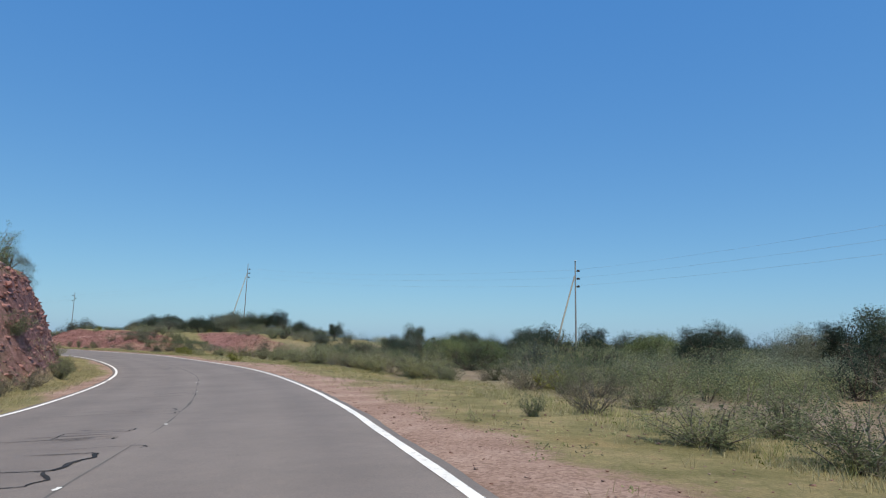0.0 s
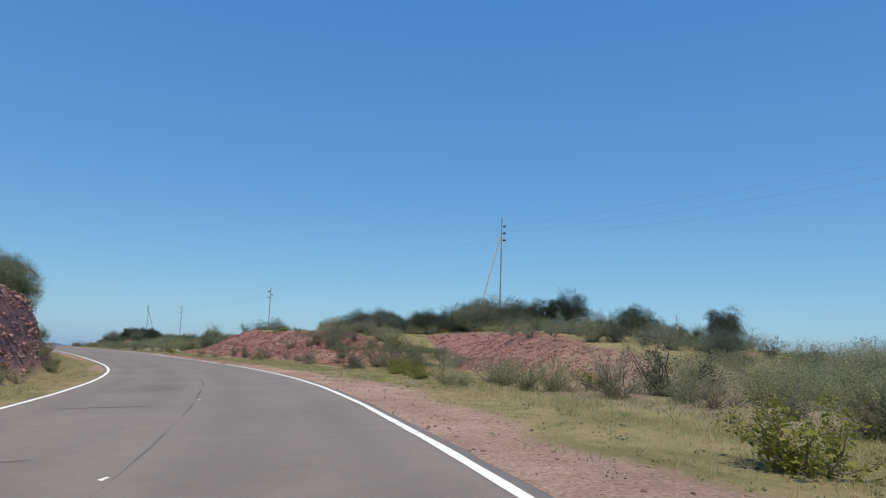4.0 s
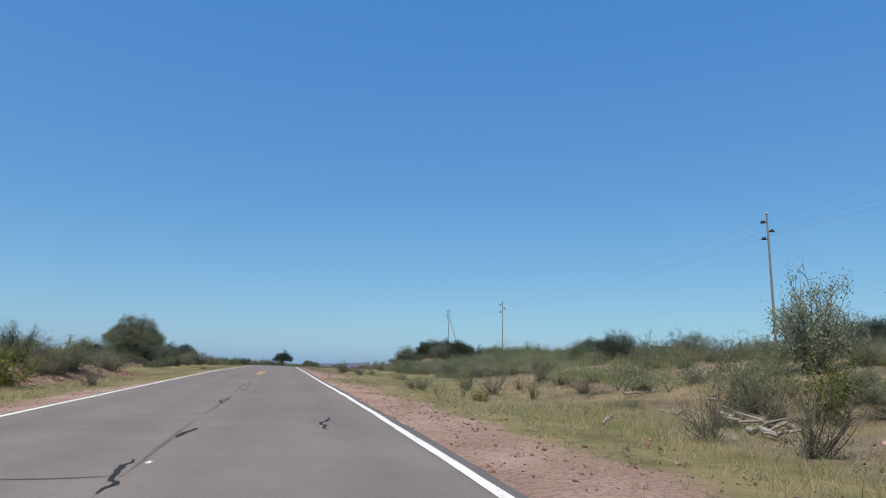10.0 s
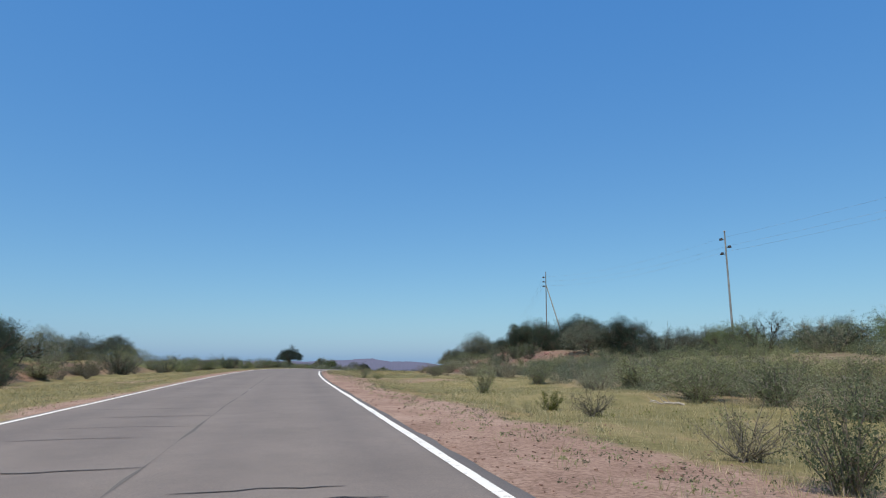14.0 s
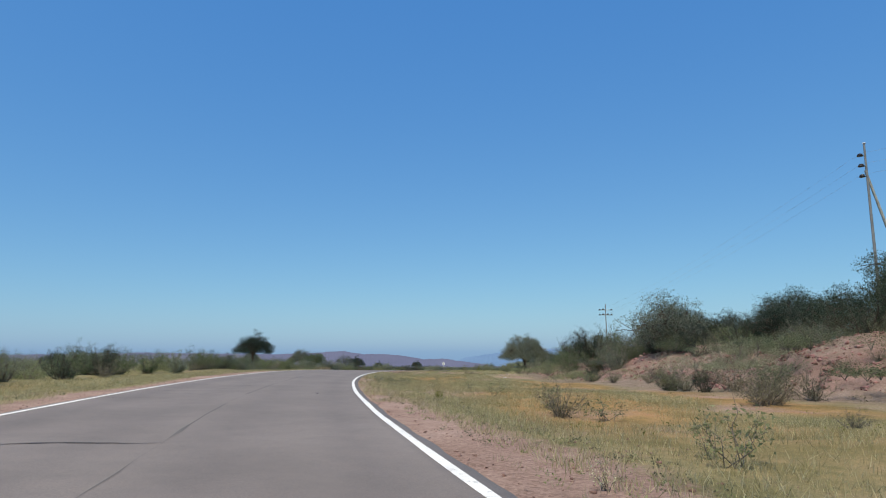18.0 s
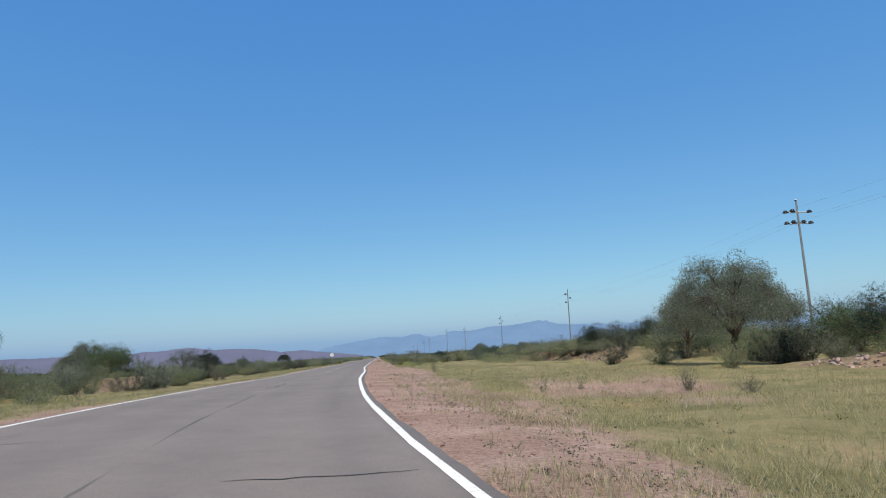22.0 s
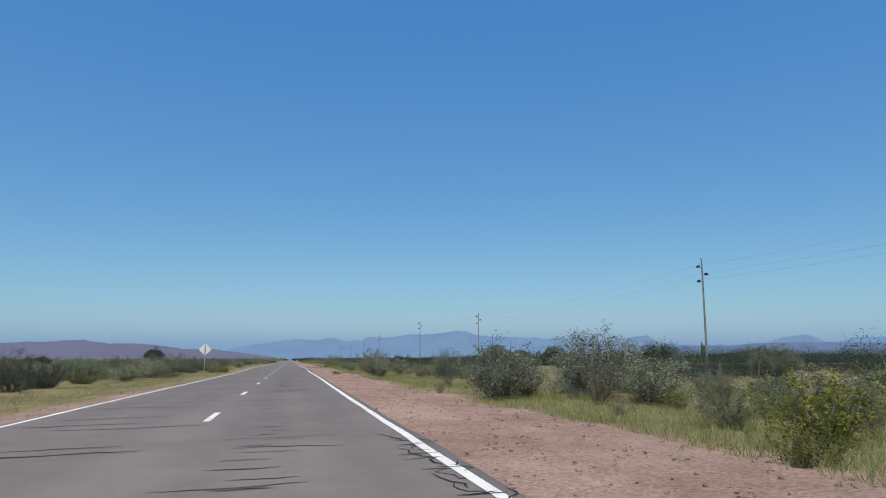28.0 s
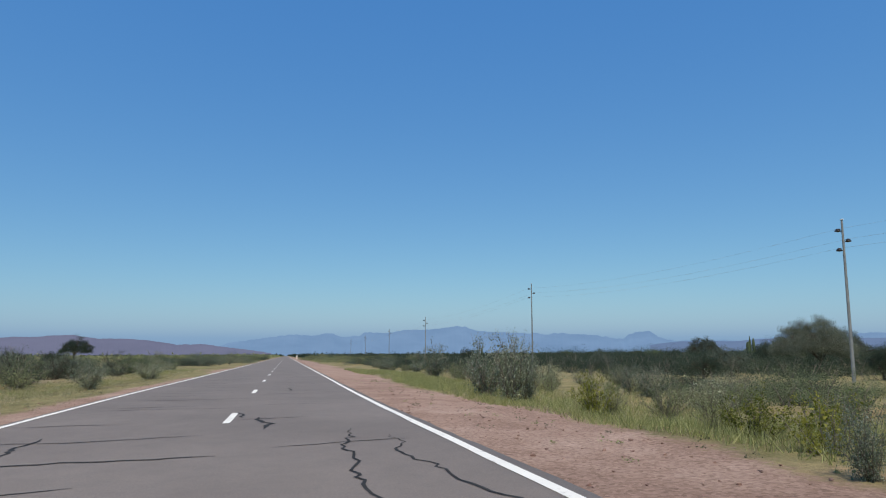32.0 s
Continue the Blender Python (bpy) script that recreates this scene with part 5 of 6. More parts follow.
for n, a, b, i0, i1, size in THICK_BEND + THICK_STRAIGHT + THICK_LEFT:
    for k in range((n * 11) // 20):
        s, l = r.uniform(a, b), i0 + (i1 - i0) * r.random()
        x, y, z = spot(s, l, 0.1)
        q = size * r.uniform(0.8, 1.2)
        ob = new("scrubland", THICKETS[(0, 2, 0, 0, 2)[int(r.integers(5))] if abs(i0) > 27.5 or (a >= 398 and k % 2) else (1, 3, 4, 1, 3)[int(r.integers(5))]])
        ob.matrix_world = pose(x, y, z, 0, 0, r.uniform(0, 360)) @ Matrix.Diagonal((q ** 0.5, q ** 0.5, q, 1))
        tagged(ob, "thorny grey-green scrub crowding the plain", "scrub", "thickets of scrub", "stuff")


def far_scrub(n, a, b, i0, i1, power, size, n_leaf, leaf, tone, seed):
    """The scrub of the distance as one mass."""
    r = np.random.default_rng(seed)
    s, l = r.uniform(a, b, n), i0 + (i1 - i0) * r.random(n) ** power
    x, y = place(s, l)
    base = r.normal(size=(n_leaf, 3)) * np.array([0.6, 0.6, 0.25]) + np.array([0, 0, 0.45])
    base[:, 2] = np.abs(base[:, 2])
    at = np.stack([x, y, ground_z(s, l)], 1)
    pts = at[:, None] + base[None] * (size * r.uniform(0.6, 1.4, (n, 1, 1)))
    v, f = leaves(pts.reshape(-1, 3), leaf * 1.2, r, 0.3, 0.9)
    tagged(new("far_scrub", mesh_of("far_scrub", v, f, LEAF[tone])), "far scrub blending into one dark green cover", "scrub", kind="stuff")


far_scrub(1500, 700, 1500, 9, 260, 1.4, 2.2, 26, 0.3, "dark", 401)
far_scrub(1500, 700, 1500, -9, -260, 1.4, 1.9, 26, 0.3, "olive", 402)
far_scrub(2200, 1300, 3600, 10, 900, 1.4, 3.5, 16, 0.9, "dark", 403)
far_scrub(2200, 1300, 3600, -10, -900, 1.4, 3.3, 16, 0.9, "dark", 404)
far_scrub(1500, 100, 1400, 120, 800, 1.3, 2.8, 18, 0.6, "dark", 405)
far_scrub(1300, 250, 1400, -140, -800, 1.3, 2.6, 18, 0.6, "dark", 406)


# ---- trees ----
def umbrella_tree(seed, height, crown, trunk_h, limbs, sprays, per, leaf, radius=0.16, hang=0.42, lean=0.12, spray=0.34):
    """A short leaning trunk that forks into spreading limbs, under a domed crown of leaf sprays with gaps."""
    r = np.random.default_rng(seed)
    wood, cent = [], []
    fork = np.array([r.normal() * lean, r.normal() * lean, trunk_h])
    u = np.linspace(0, 1, 6)[:, None]
    p = u * fork + r.normal(size=(6, 3)) * 0.03
    p[0] = (0, 0, -0.15)
    trunk = tube(p, radius * np.array([1.35, 1.05, 0.95, 0.9, 0.9, 0.95]), 7)
    tips = []
    for i in range(limbs):
        az = 2 * np.pi * (i + r.uniform(-0.3, 0.3)) / limbs
        out = crown * (0.62 if i % 3 else 0.28)
        tip = np.array([np.cos(az) * out, np.sin(az) * out, trunk_h + (height - trunk_h) * (0.52 if i % 3 else 0.75) * r.uniform(0.9, 1.1)])
        u = np.linspace(0, 1, 6)[:, None]
        q = fork + (tip - fork) * u + np.array([0, 0, 1]) * 0.08 * crown * np.sin(u * np.pi) + r.normal(size=(6, 3)) * 0.07 * u
        wood.append(tube(q, radius * np.array([0.62, 0.5, 0.4, 0.3, 0.22, 0.12]), 5))
        tips.append(q)
    tips = np.concatenate([q[2:] for q in tips])
    for k in range(sprays):
        rho, az = crown * math.sqrt(r.uniform(0.02, 1.0)), r.uniform(0, 2 * np.pi)
        top = height * (1 - 0.5 * (rho / crown) ** 2.4) * (0.95 + 0.07 * math.sin(3 * az + seed)) * r.uniform(0.87, 1.06)
        rho *= 0.92 + 0.13 * math.sin(5 * az + 2 * seed)
        low = height * (hang + 0.16 * (1 - rho / crown))
        c_ = np.array([np.cos(az) * rho, np.sin(az) * rho, low + (top - low) * r.uniform(0, 1) ** 0.6])
        st = tips[np.linalg.norm(tips - c_, axis=1).argmin()]
        u = np.linspace(0, 1, 4)[:, None]
        wood.append(tube(st + (c_ - st) * u + np.array([0, 0, 0.1]) * np.sin(u * np.pi), radius * np.array([0.13, 0.09, 0.06, 0.02]), 3))
        n = int(per * r.uniform(0.5, 1.5))
        cent.append(c_ + np.clip(r.normal(size=(n, 3)), -1.5, 1.5) * np.array([spray, spray, spray * 0.6]) - np.array([0, 0, 0.12]) * r.random((n, 1)))
    return trunk, joined(wood), leaves(np.concatenate(cent), leaf, r, 0.2, 0.4)


def lobed_tree(seed, height, radius, lobes, per, leaf):
    """A bushy tree with foliage down to the ground: uneven lobes of leaves round many stems."""
    r = np.random.default_rng(seed)
    wood, cent = [], []
    trunk = tube([(0, 0, -0.2), (0.05, 0, 0.3), (0.1, 0.04, 0.8), (0.12, 0.05, height * 0.45)], [0.16, 0.12, 0.1, 0.07], 7)
    for i in range(lobes):
        az, rho = r.uniform(0, 2 * np.pi), radius * 0.72 * math.sqrt(r.random())
        zc = height * r.uniform(0.3, 0.78) * (1 - 0.45 * (rho / radius) ** 2)
        c_ = np.array([np.cos(az) * rho, np.sin(az) * rho, zc])
        size = np.array([1, 1, 0.85]) * radius * r.uniform(0.26, 0.5)
        d = r.normal(size=(per // 5, 3))
        d /= np.linalg.norm(d, axis=1)[:, None]
        lump = 1 + 0.35 * vnoise(d[:, 0] * 2.5 + i * 7, d[:, 1] * 2.5 + d[:, 2] * 2, seed)
        q = c_ + d * size * (r.uniform(0.35, 1.05, per // 5) ** 0.6 * lump)[:, None]
        q = (q[:, None] + np.clip(r.normal(size=(per // 5, 5, 3)), -1.3, 1.3) * 0.065).reshape(-1, 3)
        cent.append(q[q[:, 2] > 0.02])
        u = np.linspace(0, 1, 4)[:, None]
        o = np.array([0.1, 0.04, height * r.uniform(0.05, 0.4)])
        wood.append(tube(o + (c_ - o) * u + r.normal(size=(4, 3)) * 0.06, [0.06, 0.045, 0.03, 0.01], 4))
        for k in range(5):
            e = c_ + np.clip(r.normal(size=3), -1.1, 1.1) * size * 0.8
            wood.append(tube([c_, (c_ + e) / 2 + r.normal(size=3) * 0.05, e], [0.02, 0.013, 0.004], 3))
    return trunk, joined(wood), leaves(np.concatenate(cent), leaf, r, 0.25, 0.45)


TREES = {
    "umbrella": umbrella_tree(3, 4.9, 3.0, 1.2, 14, 380, 380, 0.031, 0.135, 0.32, spray=0.25),
    "upright": umbrella_tree(5, 4.3, 2.3, 1.3, 10, 210, 300, 0.033, 0.15, 0.38, spray=0.24),
    "airy": umbrella_tree(9, 3.6, 2.2, 0.9, 10, 150, 90, 0.034, 0.1, 0.3, spray=0.24),
    "bare": umbrella_tree(12, 2.6, 1.4, 0.5, 9, 70, 5, 0.03, 0.06, 0.35),
    "thorn": lobed_tree(21, 3.3, 2.0, 24, 1100, 0.033), "thorn_b": lobed_tree(22, 2.9, 2.2, 24, 1100, 0.033), "thorn_c": lobed_tree(24, 3.6, 1.8, 23, 1100, 0.033), "leafy": lobed_tree(27, 3.0, 2.3, 24, 1100, 0.035),
}
TREE_MESH = {k: (mesh_of("trunk", *t, BARK, True), mesh_of("limbs", *w, BARK), mesh_of("crown", *l, LEAF["dark" if k in ("thorn", "thorn_c", "upright") else "green" if k == "leafy" else "tree"])) for k, (t, w, l) in TREES.items()}
def grow(k, s, lat, size, turn, label):
    """One tree at a place beside the road."""
    x, y, z = spot(s, lat, 0.05)
    ob = thing("tree", pose(x, y, z, 0, 0, turn) @ Matrix.Scale(size, 4), label, "tree", "thorn trees")
    if k == "thorn":
        k = ("thorn", "thorn_b", "thorn_c")[int(s + turn) % 3]
    for n, me in zip(("trunk", "branchwork", "crown"), TREE_MESH[k]):
        part(n, me, ob)


grow("umbrella", 332.9, 20.0, 1.04, 0, "umbrella-shaped thorn tree with dark trunk and feathery crown")
grow("upright", 354.7, -26.0, 1.45, 40, "dark thorn tree with forked trunk beside the road")
grow("umbrella", 366, -31, 0.62, 10, "low dark rounded thorn tree")
grow("upright", 405.4, -20.3, 0.92, 90, "rounded dark thorn tree behind low scrub")
grow("thorn_b", 399, -22, 0.75, 30, "thin-crowned grey thorn tree")
grow("airy", 395.5, -20.6, 1.22, 70, "leaning sparse thorn tree with bare lower branches")
grow("upright", 434.0, -20.9, 0.72, 50, "rounded dark green thorn tree")
grow("umbrella", 374, -24, 0.92, 100, "broad low thorn tree with feathery crown")
grow("upright", 637, -42.2, 1.4, 0, "lone dark thorn tree standing above low scrub")
grow("thorn", 548, -45, 0.9, 10, "dark thorn tree in the scrub")
grow("thorn", 552, -49, 0.85, 60, "dark thorn tree in the scrub")
grow("airy", 104, -10.5, 0.95, 20, "bent thorn tree on the rocky bank")
grow("airy", 88, -11, 0.9, 60, "bent thorn tree on the rocky bank")
grow("leafy", 120, -9.4, 1.15, 30, "dense thorn tree at the end of the bank")
grow("thorn_b", 124, -9.0, 1.2, 80, "dense thorn tree at the end of the bank")
grow("airy", 112, -9.6, 1.1, 0, "bent thorn tree on the rocky bank")
grow("thorn", 56, -11, 0.7, 0, "small thorn tree on the rocky bank")
grow("airy", 47, -9.8, 0.6, 0, "small windswept thorn tree on the rock edge")
grow("thorn", 36, -11, 0.6, 120, "small thorn tree on the rocky bank")
grow("thorn", 108.5, 31.5, 1.45, 0, "dark broad thorn tree on the red bank")
grow("thorn", 105, 32.5, 1.35, 70, "dark broad thorn tree on the red bank")
grow("thorn", 112, 33.5, 1.3, 20, "dark broad thorn tree on the red bank")
grow("thorn", 117, 34, 1.25, 44, "dark thorn tree behind the red bank")
grow("thorn", 122, 33.5, 1.2, 44, "dark thorn tree behind the red bank")
grow("thorn", 99, 33, 1.25, 44, "dark thorn tree on the red bank")
grow("thorn", 127, 34, 1.1, 14, "dark thorn tree behind the red bank")
grow("thorn", 132, 35, 1.0, 74, "dark thorn tree behind the red bank")
grow("thorn", 102, 30, 1.1, 174, "dark thorn tree on the red bank")
grow("bare", 96, 31.5, 1.0, 44, "leafless grey thorn tree on the red bank")
grow("thorn", 139.5, 27, 0.8, 20, "broad dark tree on top of the cutting")
grow("thorn", 143, 26, 0.65, 20, "dark tree on top of the cutting")
grow("bare", 108.6, 19.5, 0.9, 15, "dead leafless shrub tree with white twigs")
grow("thorn", 284, 30.5, 1.15, 50, "broad grey-green thorn tree on the hill")
grow("thorn", 279, 31.5, 1.2, 150, "broad grey-green thorn tree on the hill")
grow("thorn", 292, 29, 0.9, 20, "dark thorn tree on the hill slope")
grow("thorn", 297, 28, 0.75, 70, "dark thorn tree on the hill slope")
grow("thorn", 300, 28, 0.8, 15, "broad thorn tree on the hill slope")
grow("thorn", 272, 32, 1.1, 15, "broad grey-green thorn tree on the hill")
grow("thorn", 262, 31, 0.85, 35, "dark thorn tree on the hill")
grow("thorn", 267, 31, 0.85, 135, "dark thorn tree on the hill")
grow("thorn", 252, 32, 1.0, 95, "broad grey-green thorn tree on the hill")
grow("thorn", 234, -18, 1.1, 15, "dark thorn tree beside a low bank")
grow("thorn_b", 221, -15.5, 1.1, 15, "grey thorn tree with a wide crown")
grow("thorn", 239, -20, 1.1, 75, "dark thorn tree beside the verge")
grow("umbrella", 214.5, -15.5, 1.12, 75, "broad grey thorn tree beside the verge")
grow("thorn", 190, -13, 0.65, 75, "small dark thorn tree beside the verge")
grow("thorn_b", 244, -19, 1.05, 5, "grey-green thorn tree beside the verge")
grow("thorn", 253, -18.5, 0.95, 165, "dark thorn tree beside the verge")
grow("leafy", 362, -17.5, 1.05, 0, "green bushy tree above a stony mound")
grow("leafy", 45, 19.5, 0.9, 15, "bright green bushy tree among the scrub")
grow("leafy", 41, 18.5, 0.85, 65, "bright green bushy tree among the scrub")
grow("leafy", 37, 18, 0.75, 165, "bright green bushy tree among the scrub")
grow("thorn_b", 33, 19, 0.75, 5, "dark thorn tree among the scrub")
grow("thorn", 52, 20, 0.8, 5, "dark thorn tree among the scrub")
grow("thorn", 112, -9.8, 1.05, 10, "dense thorn tree at the end of the bank")
grow("leafy", 128, -7.6, 1.05, 40, "dense thorn tree at the end of the bank")
grow("thorn_b", 288.5, 24.9, 1.5, 20, "broad grey-green thorn tree on the hill slope")
grow("thorn", 179, 27.3, 1.05, 60, "dark thorn tree on the rise")
grow("thorn_b", 184, 30, 1.0, 160, "grey-green thorn tree on the rise")
grow("thorn", 138, -8.3, 1.3, 140, "dense thorn tree at the end of the bank")
grow("thorn_b", 116, -9.8, 1.2, 60, "dense thorn tree at the end of the bank")
grow("airy", 420, 22.5, 0.75, 30, "feathery thorn tree behind a clearing")
grow("umbrella", 258, -17.5, 0.65, 130, "spreading grey thorn tree on a stony bank")
grow("thorn", 352, 24.5, 0.8, 80, "dark thorn tree behind the scrub")
grow("thorn", 350, 25.5, 0.75, 20, "dark thorn tree behind the scrub")
grow("umbrella", 526, 40, 0.95, 80, "rounded tree above the scrub")

for s, lat, size, form, label in (
    (311, 24.2, 1.05, "thorn", "dense dark thorn tree behind a rubble heap"), (316, 24.8, 1.0, "leafy", "dense green thorn tree behind a rubble heap"), (320.5, 26, 1.1, "thorn_b", "grey-green thorn tree behind a rubble heap"),
    (326, 27.5, 1.1, "thorn", "dense dark thorn tree behind a rubble heap"), (334, 29.5, 1.1, "thorn_c", "dense dark thorn tree behind a rubble heap"), (339, 31, 1.2, "leafy", "dense green thorn tree behind the scrub"),
    (343.3, 23, 1.0, "airy", "sparse grey thorn tree beside a stony mound"), (347, 26.5, 0.75, "airy", "small sparse thorn tree beside a stony mound"), (356, 22.5, 0.5, "thorn", "small dark thorn tree on a stony mound"), (354.6, 21.2, 0.68, "thorn_c", "dark dense thorn tree on a stony mound"), (353, 22.6, 0.72, "thorn", "dark dense thorn tree on a stony mound"), (82, 27.5, 0.7, "thorn_b", "low grey-green thorn tree on the red bank"), (90, 30, 0.85, "thorn", "dark thorn tree on the red bank"), (86, 33, 0.9, "thorn_c", "dark thorn tree on the red bank"),
    (139.9, 13.6, 0.62, "thorn_b", "small bush tree at the end of the cutting"), (149, 26, 1.45, "thorn_b", "broad grey-green tree above the cutting"),
):
    grow(form, s, lat, size, s * 31 % 360, label)

# groves: from, to, inner and outer offset, trees, mean size, forms, label
r = np.random.default_rng(37)
for a, b, i0, i1, n, size, forms, label in (
    (2, 80, 26, 62, 34, 1.3, ("thorn", "leafy", "thorn_b", "thorn_c"), "dark thorn tree rising out of the scrub"),
    (100, 138, 27, 36, 22, 1.1, ("thorn", "thorn_b", "thorn_c"), "dark broad thorn tree above the red bank"),
    (140, 180, 26, 40, 6, 0.7, ("thorn_b", "thorn"), "low dark thorn tree on the rise"),
    (180, 242, 27, 36, 14, 0.82, ("thorn", "thorn_b", "leafy"), "dark green thorn tree above the low bank"),
    (240, 310, 27.5, 35, 22, 1.1, ("thorn", "thorn_b", "thorn_c", "thorn"), "dark thorn tree crowning the stony hill"),
    (412, 640, 28, 70, 58, 0.85, ("thorn", "thorn_b", "leafy", "thorn_c", "umbrella"), "rounded thorn tree above the dark scrub"),
    (170, 250, -16, -26, 9, 0.8, ("thorn", "thorn_b", "leafy"), "dark thorn tree behind the verge"),
    (262, 330, -22, -42, 7, 0.6, ("thorn", "thorn_b"), "low rounded thorn tree in the scrub"),
    (420, 640, -26, -60, 12, 0.7, ("thorn", "thorn_b", "thorn_c"), "rounded thorn tree above the scrub"),
):
    for k in range(n):
        s, lat = a + (b - a) * (k + r.uniform(0.1, 0.9)) / n, i0 + (i1 - i0) * r.random()
        ob = thing("tree", pose(*spot(s, lat, 0.05), 0, 0, r.uniform(0, 360)) @ Matrix.Scale(size * r.uniform(0.75, 1.25), 4), label, "tree", "thorn trees")
        for q, me in zip(("trunk", "branchwork", "crown"), TREE_MESH[forms[int(r.integers(len(forms)))]]):
            part(q, me, ob)

# ---- grass ----
def blades(name, n, rows, size, material, label, seed, per=5):
    """Tufts of narrow blades on strips: from, to, inner and outer offset."""
    r = np.random.default_rng(seed)
    area = np.array([(b - a) * abs(o1 - o0) * w for a, b, o0, o1, w in rows])
    pick = r.choice(len(rows), n, p=area / area.sum())
    R = np.array(rows)[pick]
    s, l = R[:, 0] + (R[:, 1] - R[:, 0]) * r.random(n), R[:, 2] + (R[:, 3] - R[:, 2]) * r.random(n)
    keep = vnoise(s / 2.2, l / 1.4, seed) + 0.5 * vnoise(s / 7, l / 4, seed + 1) > r.uniform(-1.0, 0.5, n)
    s, l = s[keep], l[keep]
    x, y = place(s, l)
    root = np.stack([x, y, ground_z(s, l) - 0.02], 1)
    n = len(root)
    tall = size * r.uniform(0.45, 1.25, (n, 1, 1))
    off = r.normal(size=(n, per, 3)) * np.array([0.05, 0.05, 0])
    lean = r.normal(size=(n, per, 3)) * np.array([0.38, 0.38, 0.12])
    lean[..., 2] = 1 - np.abs(lean[..., 2])
    a = root[:, None] + off
    t = a + lean * tall
    w = np.cross(lean, r.normal(size=(n, per, 3)))
    w /= np.linalg.norm(w, axis=-1, keepdims=True) + 1e-9
    w = w * (0.0025 + 0.012 * tall)
    v = np.stack([a - w, a + w, t], 2).reshape(-1, 3)
    tagged(new(name, mesh_of(name, v, np.arange(len(v)).reshape(-1, 3), material)), label, "grass", kind="stuff")


blades("verge_grass", 320000, [(96, 150, 7.5, 10.5, 2.0), (-8, 110, 7, 13, 1.2), (100, 240, 6.2, 12, 1), (140, 240, 12, 17, 0.7), (300, 350, 13, 18, 0.6), (240, 262, 4.6, 13, 1.2), (262, 312, 3.7, 14, 1.9), (312, 330, 5.5, 13, 1.2), (330, 545, 8, 13, 1), (-8, 140, -4.4, -7, 1), (140, 330, -5, -11, 1), (330, 545, -6, -11, 0.8)], 0.17, GRASS, "straw-green grass along the road verge", 71, 4)
blades("tall_grass", 52000, [(380, 450, 7.0, 10.7, 3.2), (445, 545, 6.4, 10.0, 3.6), (380, 520, 9.6, 13, 0.7), (0, 75, 7.5, 11, 0.6), (75, 150, 7, 10, 0.8), (390, 560, -7, -9.5, 0.7)], 0.24, LUSH, "taller green grass at the foot of shrubs", 73)
blades("dry_grass", 34000, [(-5, 240, 4.4, 9, 1), (240, 345, 4.2, 14, 1.6), (345, 545, 7, 8.5, 0.6), (-5, 330, -4.1, -7.5, 0.7), (330, 545, -4.3, -8, 1.0)], 0.15, STRAW, "sparse dry straw tufts on the red shoulder", 75, 4)

def tufts(name, n, rows, size, leaf, tone, label, seed):
    """Low leafy weeds scattered over the bare shoulder."""
    r = np.random.default_rng(seed)
    R = np.array(rows)[r.integers(len(rows), size=n)]
    s, l = R[:, 0] + (R[:, 1] - R[:, 0]) * r.random(n), R[:, 2] + (R[:, 3] - R[:, 2]) * r.random(n) ** 0.7
    keep = vnoise(s / 3.0, l / 1.2, seed) > r.uniform(-0.7, 0.6, n)
    s, l = s[keep], l[keep]
    x, y = place(s, l)
    q = size * r.uniform(0.4, 1.5, (len(s), 1, 1))
    d = np.clip(r.normal(size=(len(s), 16, 3)), -1.6, 1.6) * np.array([0.6, 0.6, 0.4]) * q
    d[..., 2] = np.abs(d[..., 2])
    pts = np.stack([x, y, ground_z(s, l)], 1)[:, None] + d
    tagged(new(name, mesh_of(name, *leaves(pts.reshape(-1, 3), leaf, r, 0.2, 0.4), LEAF[tone])), label, "weeds", kind="stuff")


SHOULDER = [(0, 120, 4.3, 7.5), (120, 245, 4.2, 7), (160, 300, 4.1, 6.2), (235, 330, 4.0, 6), (300, 400, 4.6, 8.5), (390, 520, 4.2, 8), (0, 330, -4.2, -6.5), (330, 520, -4.3, -7)]
tufts("shoulder_weeds", 5200, SHOULDER, 0.085, 0.02, "olive", "small green weeds scattered over the red shoulder", 77)
tufts("dry_weeds", 4200, SHOULDER, 0.1, 0.018, "grey", "small dry weeds scattered over the red shoulder", 79)
tufts("leafy_weeds", 2400, [(0, 110, 7, 11), (110, 240, 6.5, 12), (235, 345, 5.5, 15), (330, 545, 8, 12), (140, 330, -5, -10), (330, 545, -6, -10)], 0.22, 0.026, "lime", "yellow-green weeds in the verge grass", 78)

tufts("scree_weeds", 4200, [(240, 318, 17, 28), (240, 318, 17, 30), (346, 386, 18, 26), (138, 176, 11, 22), (345, 374, -11, -17), (176, 240, 20, 26)], 0.34, 0.032, "grey", "grey dry weeds over stony slopes", 83)

# ---- rocks ----
def rock_mesh(seed, flat):
    r = np.random.default_rng(seed)
    bm = bmesh.new()
    for p in r.uniform(-0.5, 0.5, (13, 3)) * np.array([1, 0.72, flat]):
        bm.verts.new(p)
    bmesh.ops.convex_hull(bm, input=bm.verts)
    for v in [v for v in bm.verts if not v.link_faces]:
        bm.verts.remove(v)
    bmesh.ops.triangulate(bm, faces=bm.faces)
    bm.verts.index_update()
    return np.array([v.co[:] for v in bm.verts]), np.array([[v.index for v in f.verts] for f in bm.faces]), bm


CHIPS = []
